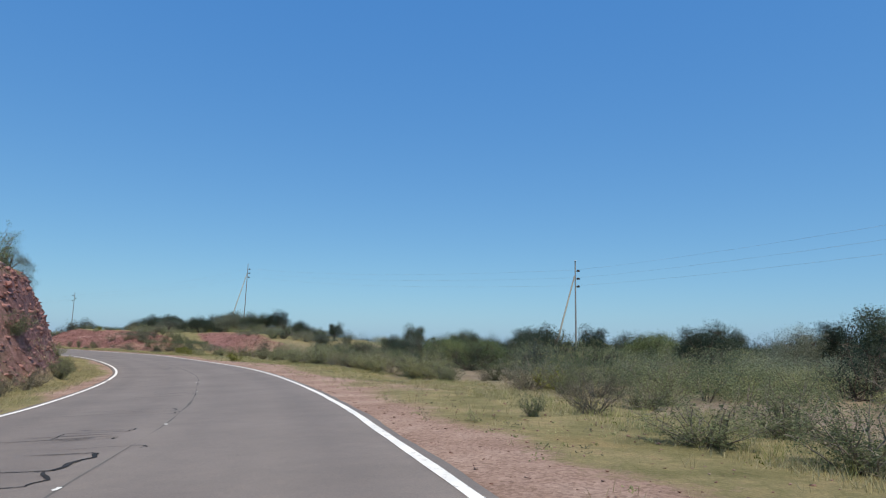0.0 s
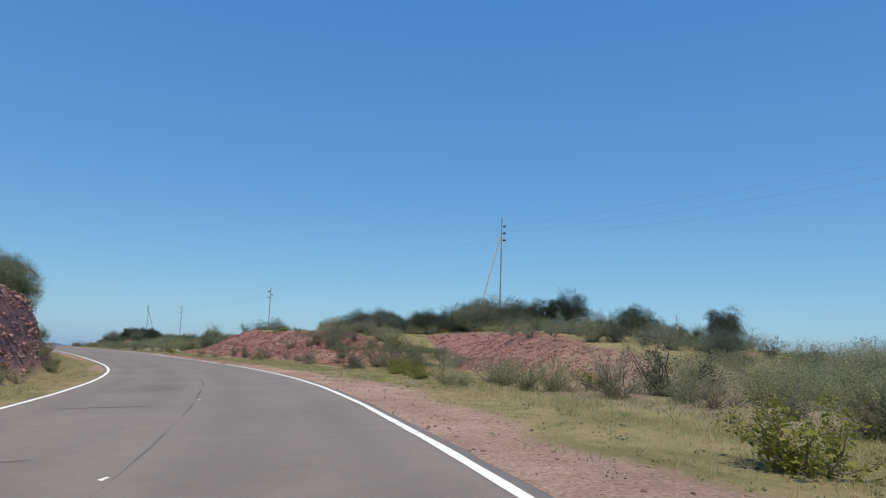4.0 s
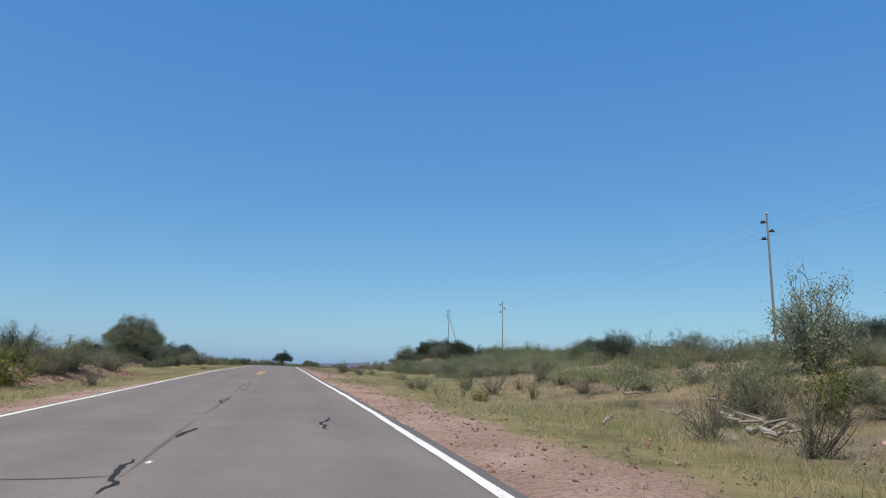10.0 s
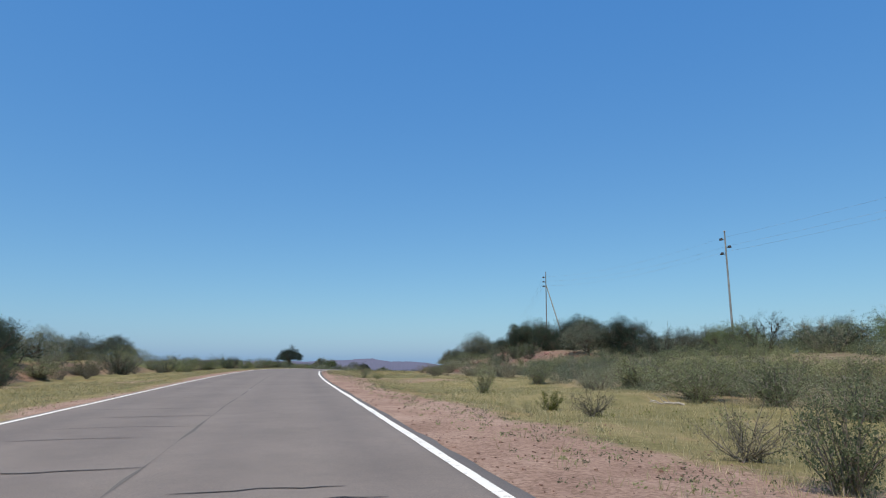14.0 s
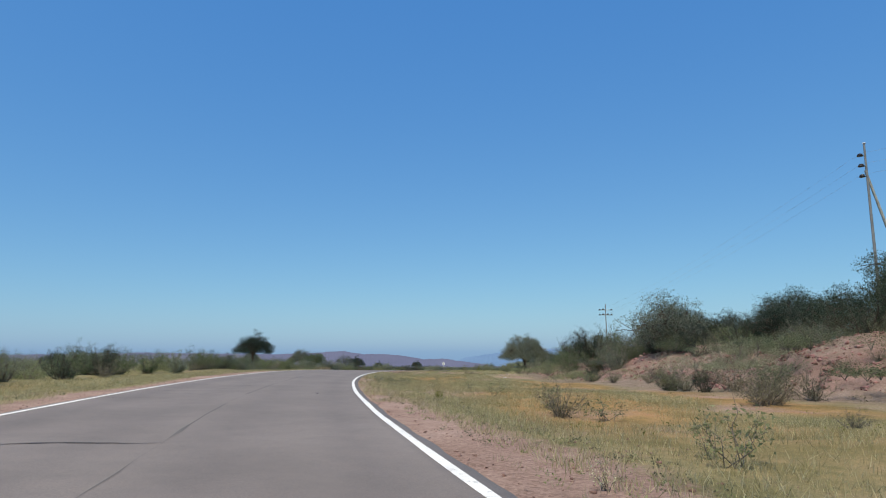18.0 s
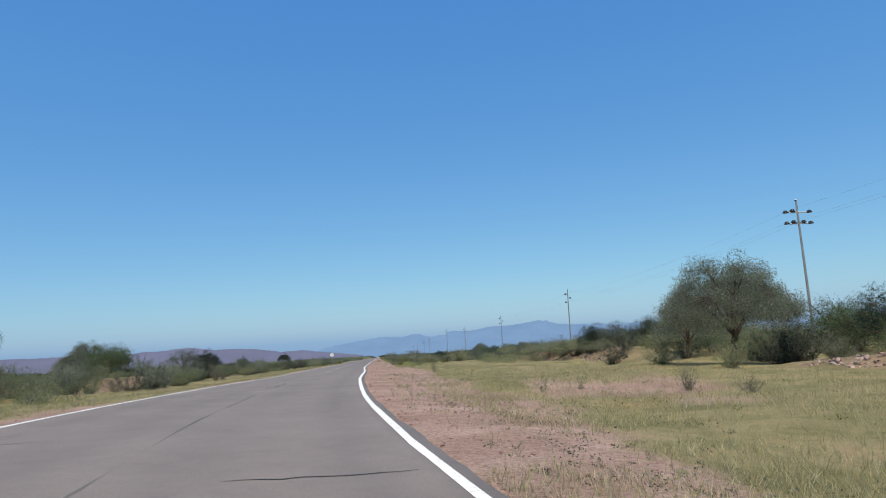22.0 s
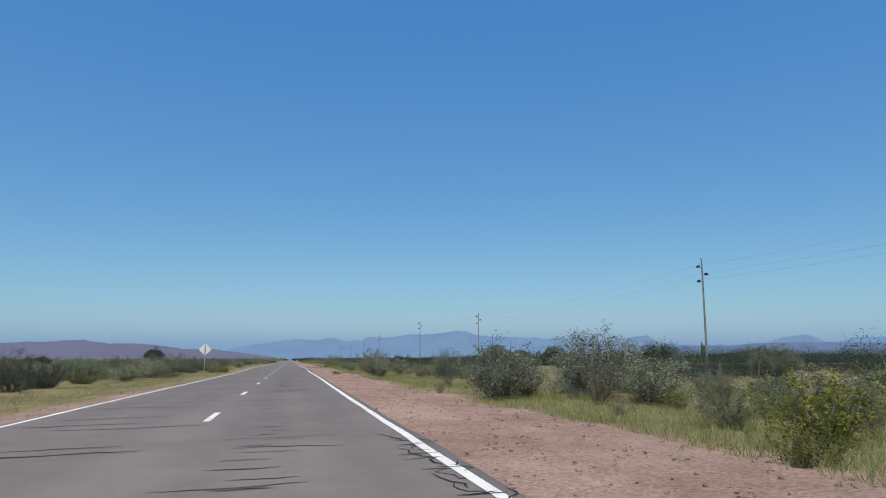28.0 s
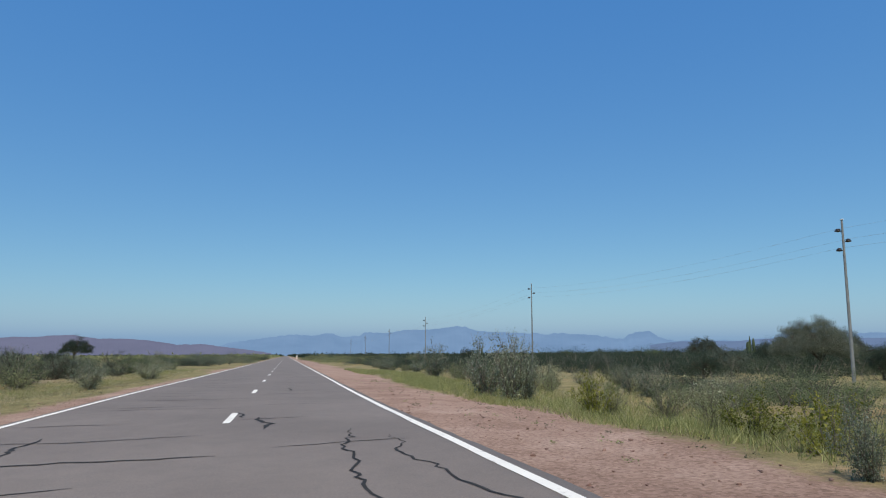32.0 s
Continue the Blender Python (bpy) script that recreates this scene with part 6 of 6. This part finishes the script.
for i in range(8):
    r = np.random.default_rng(150 + i)
    bm = bmesh.new()
    for q in r.uniform(-0.5, 0.5, (7, 3)) * np.array([1, 0.78, 0.24 + 0.12 * (i % 4)]):
        bm.verts.new(q)
    bmesh.ops.convex_hull(bm, input=bm.verts)
    for v in [v for v in bm.verts if not v.link_faces]:
        bm.verts.remove(v)
    bmesh.ops.triangulate(bm, faces=bm.faces)
    bm.verts.index_update()
    CHIPS.append((np.array([v.co[:] for v in bm.verts]), np.array([[v.index for v in f.verts] for f in bm.faces])))
    bm.free()
ROCKS = []
for i in range(8):
    v, f, bm = rock_mesh(50 + i, 0.28 + 0.1 * (i % 4))
    ROCKS.append((v, f, bm_mesh("rock", bm, ROCK)))


def rock_spots(n, a, b, i0, i1, seed, least=0.25):
    """Spots on bare faces."""
    r = np.random.default_rng(seed)
    s, l = r.uniform(a, b, n * 3), i0 + (i1 - i0) * r.random(n * 3)
    ok = relief(s, l)[1] > least
    s, l = s[ok][:n], l[ok][:n]
    x, y = place(s, l)
    z = ground_z(s, l)
    return s, l, np.stack([x, y, z], 1), r


def slab_turn(s, lat, r):
    """Layers dip along the road: slabs lie tilted, a little askew."""
    return pose(0, 0, 0, 0, 0, heading(s) + 78 + r.normal() * 26) @ pose(0, 0, 0, r.normal() * 10 + (-19 if lat > 0 else 20), 7 + r.normal() * 10, 0)


def rock_face(label, a, b, i0, i1, n_part, n_rest, big, seed, tone=None):
    face = thing("rock_face", pose(*spot((a + b) / 2, (i0 + i1) / 2)), label, "rock", "", "structure")
    inv = face.matrix_world.inverted()
    s, l, p, r = rock_spots(n_part + n_rest, a, b, i0, i1, seed)
    cells, pale = [], []
    for i in range(len(s)):
        k = int(r.integers(8))
        size = big * (0.26 + 2.0 * r.random() ** 3.8) * (0.75 if i < n_part else 0.6)
        m = Matrix.Translation(p[i] + np.array([0, 0, 0.04 * size])) @ slab_turn(s[i], l[i], r) @ Matrix.Diagonal((size * r.uniform(0.8, 1.5), size, size * r.uniform(0.6, 1.3), 1))
        if i < n_part:
            ob = new("rock", ROCKS[k][2])
            ob.parent = face
            ob.matrix_local = inv @ m
        else:
            mm = np.array(inv @ m)
            streak = vnoise(np.array([s[i] / 5.0]), np.array([l[i] / 0.9 + s[i] * 0.25]), seed)[0] > 0.42
            (pale if streak and r.random() < 0.55 else cells).append((CHIPS[k][0] @ mm[:3, :3].T + mm[:3, 3], CHIPS[k][1]))
    if pale:
        tagged(part("pale_rubble", mesh_of("pale_rubble", *joined(pale), PALE_ROCK), face), "pale pinkish streaks of broken rock", kind="stuff")
    if cells:
        ob = part("rubble", mesh_of("rubble", *joined(cells), tone or ROCK), face)
        tagged(ob, "loose grey-brown rubble" if tone else "loose red rock rubble", kind="stuff")


rock_face("road cutting of broken red sandstone slabs", 94, 160, 9.2, 18.5, 300, 56000, 0.215, 81)
rock_face("steep rocky red bank beside the inner bend", 20, 134, -6.4, -9.6, 300, 10000, 0.38, 82)
rock_face("crumbling red earth bank above the verge", 74, 126, 17.3, 25.5, 120, 15000, 0.19, 83)
rock_face("hillside of red scree and broken stones", 228, 318, 16.5, 30, 200, 11000, 0.3, 84)
rock_face("low heap of grey and red rubble before dark trees", 302, 332, 18.3, 21, 20, 2200, 0.24, 87, GREY_ROCK)
rock_face("stony mound with sparse scrub", 342, 384, 18.9, 24, 20, 2200, 0.26, 88, GREY_ROCK)
rock_face("low red bank crowned with scrub", 174, 244, 20.5, 26, 50, 500, 0.4, 86)
rock_face("low stony red bank beside the verge", 128, 180, -6.6, -11.2, 60, 500, 0.4, 85)

r = np.random.default_rng(91)
cells = []
n = 30000
gs = np.where(np.arange(n) < 26000, r.uniform(0, 520, n), r.uniform(98, 132, n))
gl = np.where(r.random(n) < 0.74, 3.72 + 3.6 * r.random(n) ** 1.3, -3.8 - 2.4 * r.random(n) ** 1.3)
broken = (gs > 100) & (gs < 152) & (gl > 0)
gq = 0.018 + 0.065 * r.random(n) ** 2.2 + np.where(broken & (r.random(n) < 0.5), 0.06 * r.random(n) ** 2, 0)
gx, gy = place(gs, gl)
gz = ground_z(gs, gl)
for i in range(n):
    k, q, a = i % 8, gq[i], r.uniform(0, 6.28)
    c_, s_ = math.cos(a) * q, math.sin(a) * q
    cells.append((CHIPS[k][0] @ np.array([[c_, s_, 0], [-s_, c_, 0], [0, 0, q]]) + np.array([gx[i], gy[i], gz[i] + 0.1 * q]), CHIPS[k][1]))
tagged(new("gravel", mesh_of("gravel", *joined(cells), GRAVEL)), "small red and grey stones on the shoulder", "gravel", kind="stuff")
for s, l, q in ((101.8, 9.3, 0.42), (185.6, 10.4, 0.3), (186.4, 10.9, 0.25), (254, 16.2, 0.4), (257, 15.6, 0.35), (240.5, 17, 0.45), (241.6, 17.6, 0.5), (304, 15.3, 0.35), (306, 16, 0.4), (299, 15, 0.3), (146, 11.8, 0.3), (147.6, 12.6, 0.28), (54, -6.0, 0.35), (70, -5.8, 0.4), (76, -5.9, 0.3)):
    x, y, z = spot(s, l)
    ob = new("stone", mesh_of("stone", ROCKS[int(s) % 8][0], ROCKS[int(s) % 8][1], PALE))
    ob.matrix_world = pose(x, y, z + 0.03 * q, 0, 8, s * 37) @ Matrix.Diagonal((q, q, q * 0.8, 1))
    tagged(ob, "pale weathered stone lying on the verge", "stone", "pale stones")


# ---- dead wood ----
DEADWOOD = grainy("dead_wood", [(0.3, (0.2, 0.17, 0.14)), (0.7, (0.42, 0.38, 0.33))], 4, 40, 0.9, 0.5, 0.01, 0.2)


def dead_branch(s, lat, size, turn, seed):
    """A fallen forked branch lying on the ground."""
    r = np.random.default_rng(seed)
    u = np.linspace(0, 1, 7)[:, None]
    main = np.array([[-0.5, 0, 0.05]]) + u * np.array([[1.0, 0.1, 0.06]]) + r.normal(size=(7, 3)) * np.array([0, 0.05, 0.025])
    ob = thing("dead_branch", pose(*spot(s, lat), 0, 0, turn) @ Matrix.Scale(size, 4), "bleached dead branch lying in the grass", "branch", "dead branches")
    part("stem", mesh_of("stem", *tube(main, np.linspace(0.045, 0.015, 7), 6), DEADWOOD, True), ob)
    for k in (2, 3, 4, 5):
        d = np.array([0.3, r.choice([-1, 1]) * 0.3, r.uniform(0.02, 0.28)]) * r.uniform(0.6, 1.3)
        q = main[k] + np.linspace(0, 1, 4)[:, None] * d + r.normal(size=(4, 3)) * 0.02
        part("twig", mesh_of("twig", *tube(q, [0.022, 0.016, 0.01, 0.004], 5), DEADWOOD), ob)


for i, (s, lat, size) in enumerate(((150.8, 12.4, 1.0), (145.8, 8.6, 0.9), (146.7, 11.0, 0.8), (143.8, 11.0, 1.4), (142.2, 9.6, 1.5), (173.8, 11.4, 1.0), (122.8, 7.8, 1.1), (77.6, 7.6, 0.9), (204.5, 12.8, 1.0), (319, 17.2, 0.8))):
    dead_branch(s, lat, size, 40 + 67 * i, 300 + i)

# ---- power line ----
def insulator(side):
    """A short bracket with a dark bell-shaped insulator on its end."""
    a = tube([(0, 0, 0), (0.22 * side, 0, 0.0), (0.3 * side, 0, 0.05)], [0.018, 0.018, 0.016], 5)
    p = [(0.3 * side, 0, z) for z in (-0.06, -0.03, 0.02, 0.05, 0.09, 0.13, 0.16)]
    return joined([a, tube(p, [0.02, 0.17, 0.19, 0.11, 0.15, 0.1, 0.03], 10)])


ARM = {k: mesh_of("insulator", *insulator(k), INSUL) for k in (-1, 1)}
DOUBLE = mesh_of("crossarm", *joined([tube([(-0.62, 0, 0), (0.0, 0, 0.03), (0.62, 0, 0)], [0.04, 0.045, 0.04], 5)]), STEEL)
# distance along, offset, level of the top, form, foot of the brace
POLES = [
    (-12.0, 35.0, 9.3, "outer", None), (46.9, 34.7, 9.5, "outer", -2.9), (108.2, 33.3, 15.6, "outer", -3.3), (169.4, 34.0, 12.4, "both", None), (232.0, 35.5, 12.0, "both", None),
    (278.5, 33.9, 14.3, "inner", 3.2), (345.0, 32.5, 8.8, "double", None), (397.3, 32.9, 6.9, "both", None), (452.6, 33.6, 5.1, "both", None), (516.6, 33.6, 3.6, "both", None),
    (565.6, 32.9, 3.7, "both", None), (619.6, 30.0, 0.9, "both", None), (680.0, 31.5, -0.8, "both", None), (740.0, 31.5, -2.6, "both", None), (800.0, 31.5, -4.2, "both", None),
]
ends = []
for s, lat, top, form, brace in POLES:
    x, y, z = spot(s, lat)
    high = top - z
    base = pose(x, y, z, 0, 0, heading(s))
    ob = thing("utility_pole", base, "slim weathered pole carrying three wires beside the scrub" if brace is None else "weathered pole with a slanting brace pole and three insulators", "utility pole", "poles of the power line")
    lean = 0.012 * math.sin(s)
    k = 9
    pts = [(lean * high * (i / (k - 1)), 0, -0.3 + (high + 0.3) * i / (k - 1)) for i in range(k)]
    v, f = tube(pts, np.linspace(0.105, 0.058, k), 10)
    part("pole", mesh_of("pole", v, f, POLEWOOD, True), ob)
    part("cap", mesh_of("cap", *tube([(lean * high, 0, high - 0.01), (lean * high, 0, high + 0.03), (lean * high, 0, high + 0.06)], [0.1, 0.1, 0.02], 10), STEEL), ob)
    if form == "outer":
        spec = [(1, 0.95), (1, 1.7), (1, 2.45)]
    elif form == "inner":
        spec = [(-1, 0.8), (-1, 1.45), (-1, 2.1)]
    elif form == "double":
        spec = [(-1, 0.75), (-1, 1.5), (1, 1.5)]
        for h in (0.85, 1.6):
            c_ = part("crossarm", DOUBLE, ob)
            c_.location = (lean * high, 0, high - h)
            for q in (-0.55, 0.55):
                a_ = part("insulator", ARM[-1 if q < 0 else 1], c_, "dark glazed insulator")
                a_.location = (q, 0, 0.02)
    else:
        spec = [(-1, 0.72), (1, 1.3), (-1, 1.9)]
    hang = []
    for sd_, h in spec:
        a_ = part("insulator", ARM[sd_], ob, "dark glazed insulator")
        a_.location = (lean * high + 0.05 * sd_, 0, high - h)
        hang.append(base @ Vector((lean * high + 0.35 * sd_, 0, high - h + 0.14)))
    if brace is not None:
        zb = spot(s, lat + brace)[2] - z
        part("brace", mesh_of("brace", *tube([(brace, 0.15, zb - 0.3), (brace * 0.5, 0.1, (zb + high * 0.86) / 2), (lean * high * 0.8, 0.1, high * 0.86)], [0.095, 0.085, 0.07], 8), BRACEWOOD, True), ob, "slanting timber brace")
    ends.append(hang)
for a, b in zip(ends, ends[1:]):
    for p, q in zip(a, b):
        u = np.linspace(0, 1, 15)[:, None]
        line = np.array(p) * (1 - u) + np.array(q) * u - np.array([0, 0, 1]) * 0.75 * 4 * u * (1 - u)
        tagged(new("power_cable", mesh_of("power_cable", *tube(line, np.full(15, 0.0042), 4), WIRE)), "thin dark overhead wire hung between the poles", "cable", "wires of the power line")

# ---- warning sign seen from behind ----
s, lat = 481.7, -7.3
x, y, z = spot(s, lat)
top = road_z(s, 0) + 2.25
sign = thing("road_sign", pose(x, y, z, 0, 0, heading(s)), "diamond warning sign seen from its pale bare back", "road sign")
part("post", mesh_of("post", *tube([(0, -0.06, -0.3), (0, -0.06, 1.4), (0, -0.06, top - z + 0.5)], [0.05, 0.05, 0.05], 6), BRACEWOOD), sign, "grey timber post")
bm = bmesh.new()
bmesh.ops.create_cube(bm, size=1.0, matrix=Matrix.Diagonal((0.95, 0.012, 0.95, 1)))
bmesh.ops.bevel(bm, geom=[e for e in bm.edges if abs(e.verts[0].co.y - e.verts[1].co.y) > 0.005], offset=0.07, segments=4, affect="EDGES")
plate = part("plate", bm_mesh("plate", bm, SIGNBACK), sign, "pale unpainted sign plate")
plate.matrix_local = pose(0, 0, top - z, 0, 45, 0)
for q in (-0.2, 0.2):
    o = part("bolt", mesh_of("bolt", *tube([(q, -0.004, q), (q, -0.014, q), (q, -0.018, q)], [0.014, 0.014, 0.006], 6), STEEL), plate)
for h in (-0.3, 0.3):
    o = part("bracket", mesh_of("bracket", *tube([(-0.12, -0.02, 0), (0, -0.035, 0), (0.12, -0.02, 0)], [0.02, 0.02, 0.02], 4), STEEL), sign)
    o.location = (0, 0, top - z + h)

# far marker post at the edge of the straight
x, y, z = spot(742, 5.2)
mk = thing("marker_post", pose(x, y, z, 0, 0, heading(742)), "white roadside marker post with a red band", "marker post")
bm = bmesh.new()
bmesh.ops.create_cube(bm, size=1.0, matrix=Matrix.Translation((0, 0, 0.6)) @ Matrix.Diagonal((0.5, 0.12, 1.4, 1)))
bmesh.ops.bevel(bm, geom=bm.edges[:], offset=0.03, segments=2, affect="EDGES")
part("post", bm_mesh("post", bm, WHITE_PAINT), mk)
bm = bmesh.new()
bmesh.ops.create_cube(bm, size=1.0, matrix=Matrix.Translation((0, -0.003, 0.45)) @ Matrix.Diagonal((0.51, 0.125, 0.25, 1)))
part("band", bm_mesh("band", bm, RED_PAINT), mk, "red painted band")


# ---- fence behind the scrub ----
fence = thing("fence", pose(*spot(400, 26)), "thin weathered post and wire fence in the scrub", "fence")
inv = fence.matrix_world.inverted()
post = mesh_of("post", *tube([(0, 0, -0.2), (0.02, 0, 0.6), (0, 0.01, 1.35)], [0.05, 0.045, 0.04], 6), TWIG)
tops = []
for i in range(26):
    s = 394 + i * 3.4
    x, y, z = spot(s, 26.2 + 0.3 * math.sin(i))
    o = part("post", post, fence)
    o.matrix_local = inv @ pose(x, y, z, 0, 3 * math.sin(i * 2.3), i * 40)
    tops.append((x, y, z))
for h in (0.5, 0.85, 1.2):
    pts = np.array([inv @ Vector((x, y, z + h)) for x, y, z in tops])
    part("wire", mesh_of("wire", *tube(pts, np.full(len(pts), 0.006), 3), WIRE), fence)


# ---- columnar cacti ----
def cactus_mesh(seed, high):
    r = np.random.default_rng(seed)
    cols = [(0, 0, 0, high)] + [(math.cos(a) * 0.45, math.sin(a) * 0.45, high * r.uniform(0.3, 0.5), high * r.uniform(0.7, 0.95)) for a in (0.4, 2.6, 4.4)[: 1 + seed % 3]]
    out = []
    for x, y, z0, z1 in cols:
        if z0 > 0:
            out.append(tube([(0, 0, z0 - 0.3), (x * 0.6, y * 0.6, z0 - 0.15), (x, y, z0 + 0.1)], [0.1, 0.11, 0.12], 8))
        n = 7
        p = [(x + 0.02 * math.sin(i), y, (z0 if z0 else -0.2) + (z1 - z0) * i / (n - 1)) for i in range(n)]
        v, f = tube(p, [0.13, 0.15, 0.16, 0.16, 0.15, 0.12, 0.03], 16)
        rib = np.where(np.arange(len(v)) % 2 == 0, 1.12, 0.9)[:, None]
        c_ = np.repeat(np.array(p), 16, axis=0)
        v = c_ + (v - c_) * rib
        out.append((v, f))
    return joined(out)


for i, (s, lat, high) in enumerate(((512, 38, 3.6), (514, 40.5, 3.0), (600, 36, 3.6), (540, 52, 3.8), (471, 46, 3.4), (560, 62, 4.2))):
    x, y, z = spot(s, lat)
    c_ = new("cactus", mesh_of("cactus", *cactus_mesh(i, high), CACTUS, True))
    c_.matrix_world = pose(x, y, z, 0, 0, i * 70)
    tagged(c_, "tall ribbed columnar cactus with upright arms", "cactus", "cacti in the scrub")

# ---- far ranges ----
def far_range(name, rows, dist, depth, base, material, label, centre, jag, seed):
    """A range of hills along a span of bearings: bearing in degrees left of +y, elevation of the crest in degrees."""
    rows = sorted(rows)
    w = np.linspace(rows[0][0], rows[-1][0], 900)
    el = np.interp(w, [q[0] for q in rows], [q[1] for q in rows])
    el = el + jag * (0.6 * vnoise(w / 1.1, w * 0, seed) + 0.45 * vnoise(w / 0.4, w * 0, seed + 1) + 0.3 * vnoise(w / 0.16, w * 0, seed + 2))
    crest = centre[2] + dist * np.tan(np.radians(el))
    rings = []
    for t in (0, 0.25, 0.5, 0.75, 1.0):
        d = dist - depth * (1 - t) * (1 + 0.12 * vnoise(w / 1.7, w * 0 + t * 3, seed + 3))
        z = base + (crest - base) * (t ** 0.8) + (1 - t) * t * 40 * vnoise(w / 0.8, w * 0 + t * 5, seed + 4)
        rings.append(np.stack([centre[0] - np.sin(np.radians(w)) * d, centre[1] + np.cos(np.radians(w)) * d, z], 1))
    v = np.concatenate(rings)
    n = len(w)
    i, j = np.meshgrid(np.arange(4), np.arange(n - 1), indexing="ij")
    f = np.stack([i * n + j, i * n + j + 1, (i + 1) * n + j + 1, (i + 1) * n + j], -1).reshape(-1, 4)
    tagged(new(name, mesh_of(name, v, f, material, True)), label, "mountains", kind="structure")


eye = (-301.9, 261.7, -1.56)
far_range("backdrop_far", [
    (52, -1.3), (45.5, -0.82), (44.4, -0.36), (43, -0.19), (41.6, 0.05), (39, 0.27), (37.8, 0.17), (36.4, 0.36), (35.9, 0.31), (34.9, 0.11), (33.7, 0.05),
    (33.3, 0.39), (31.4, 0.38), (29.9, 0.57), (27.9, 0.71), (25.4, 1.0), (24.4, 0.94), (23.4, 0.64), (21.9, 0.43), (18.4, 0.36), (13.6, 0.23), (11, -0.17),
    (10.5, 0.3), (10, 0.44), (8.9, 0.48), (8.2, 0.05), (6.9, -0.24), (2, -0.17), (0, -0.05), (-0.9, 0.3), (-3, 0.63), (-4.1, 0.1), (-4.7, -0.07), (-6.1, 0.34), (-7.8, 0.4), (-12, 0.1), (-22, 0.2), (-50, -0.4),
], 4400, 700, -190, BLUE_HAZE, "long blue mountain range in the far haze", eye, 0.1, 141)
far_range("backdrop_near", [(90, -0.2), (72, 0.1), (61.2, -0.06), (59.4, 0.02), (57.6, 0.09), (55.6, 0.21), (53.8, -0.11), (51.8, -0.08), (49.7, -0.32), (48.4, -0.56), (46.6, -0.53), (45.3, -0.69), (43.4, -0.94), (41, -1.3)], 3100, 500, -150, PURPLE_HAZE, "low hills across the plain in painted purple haze", eye, 0.05, 151)
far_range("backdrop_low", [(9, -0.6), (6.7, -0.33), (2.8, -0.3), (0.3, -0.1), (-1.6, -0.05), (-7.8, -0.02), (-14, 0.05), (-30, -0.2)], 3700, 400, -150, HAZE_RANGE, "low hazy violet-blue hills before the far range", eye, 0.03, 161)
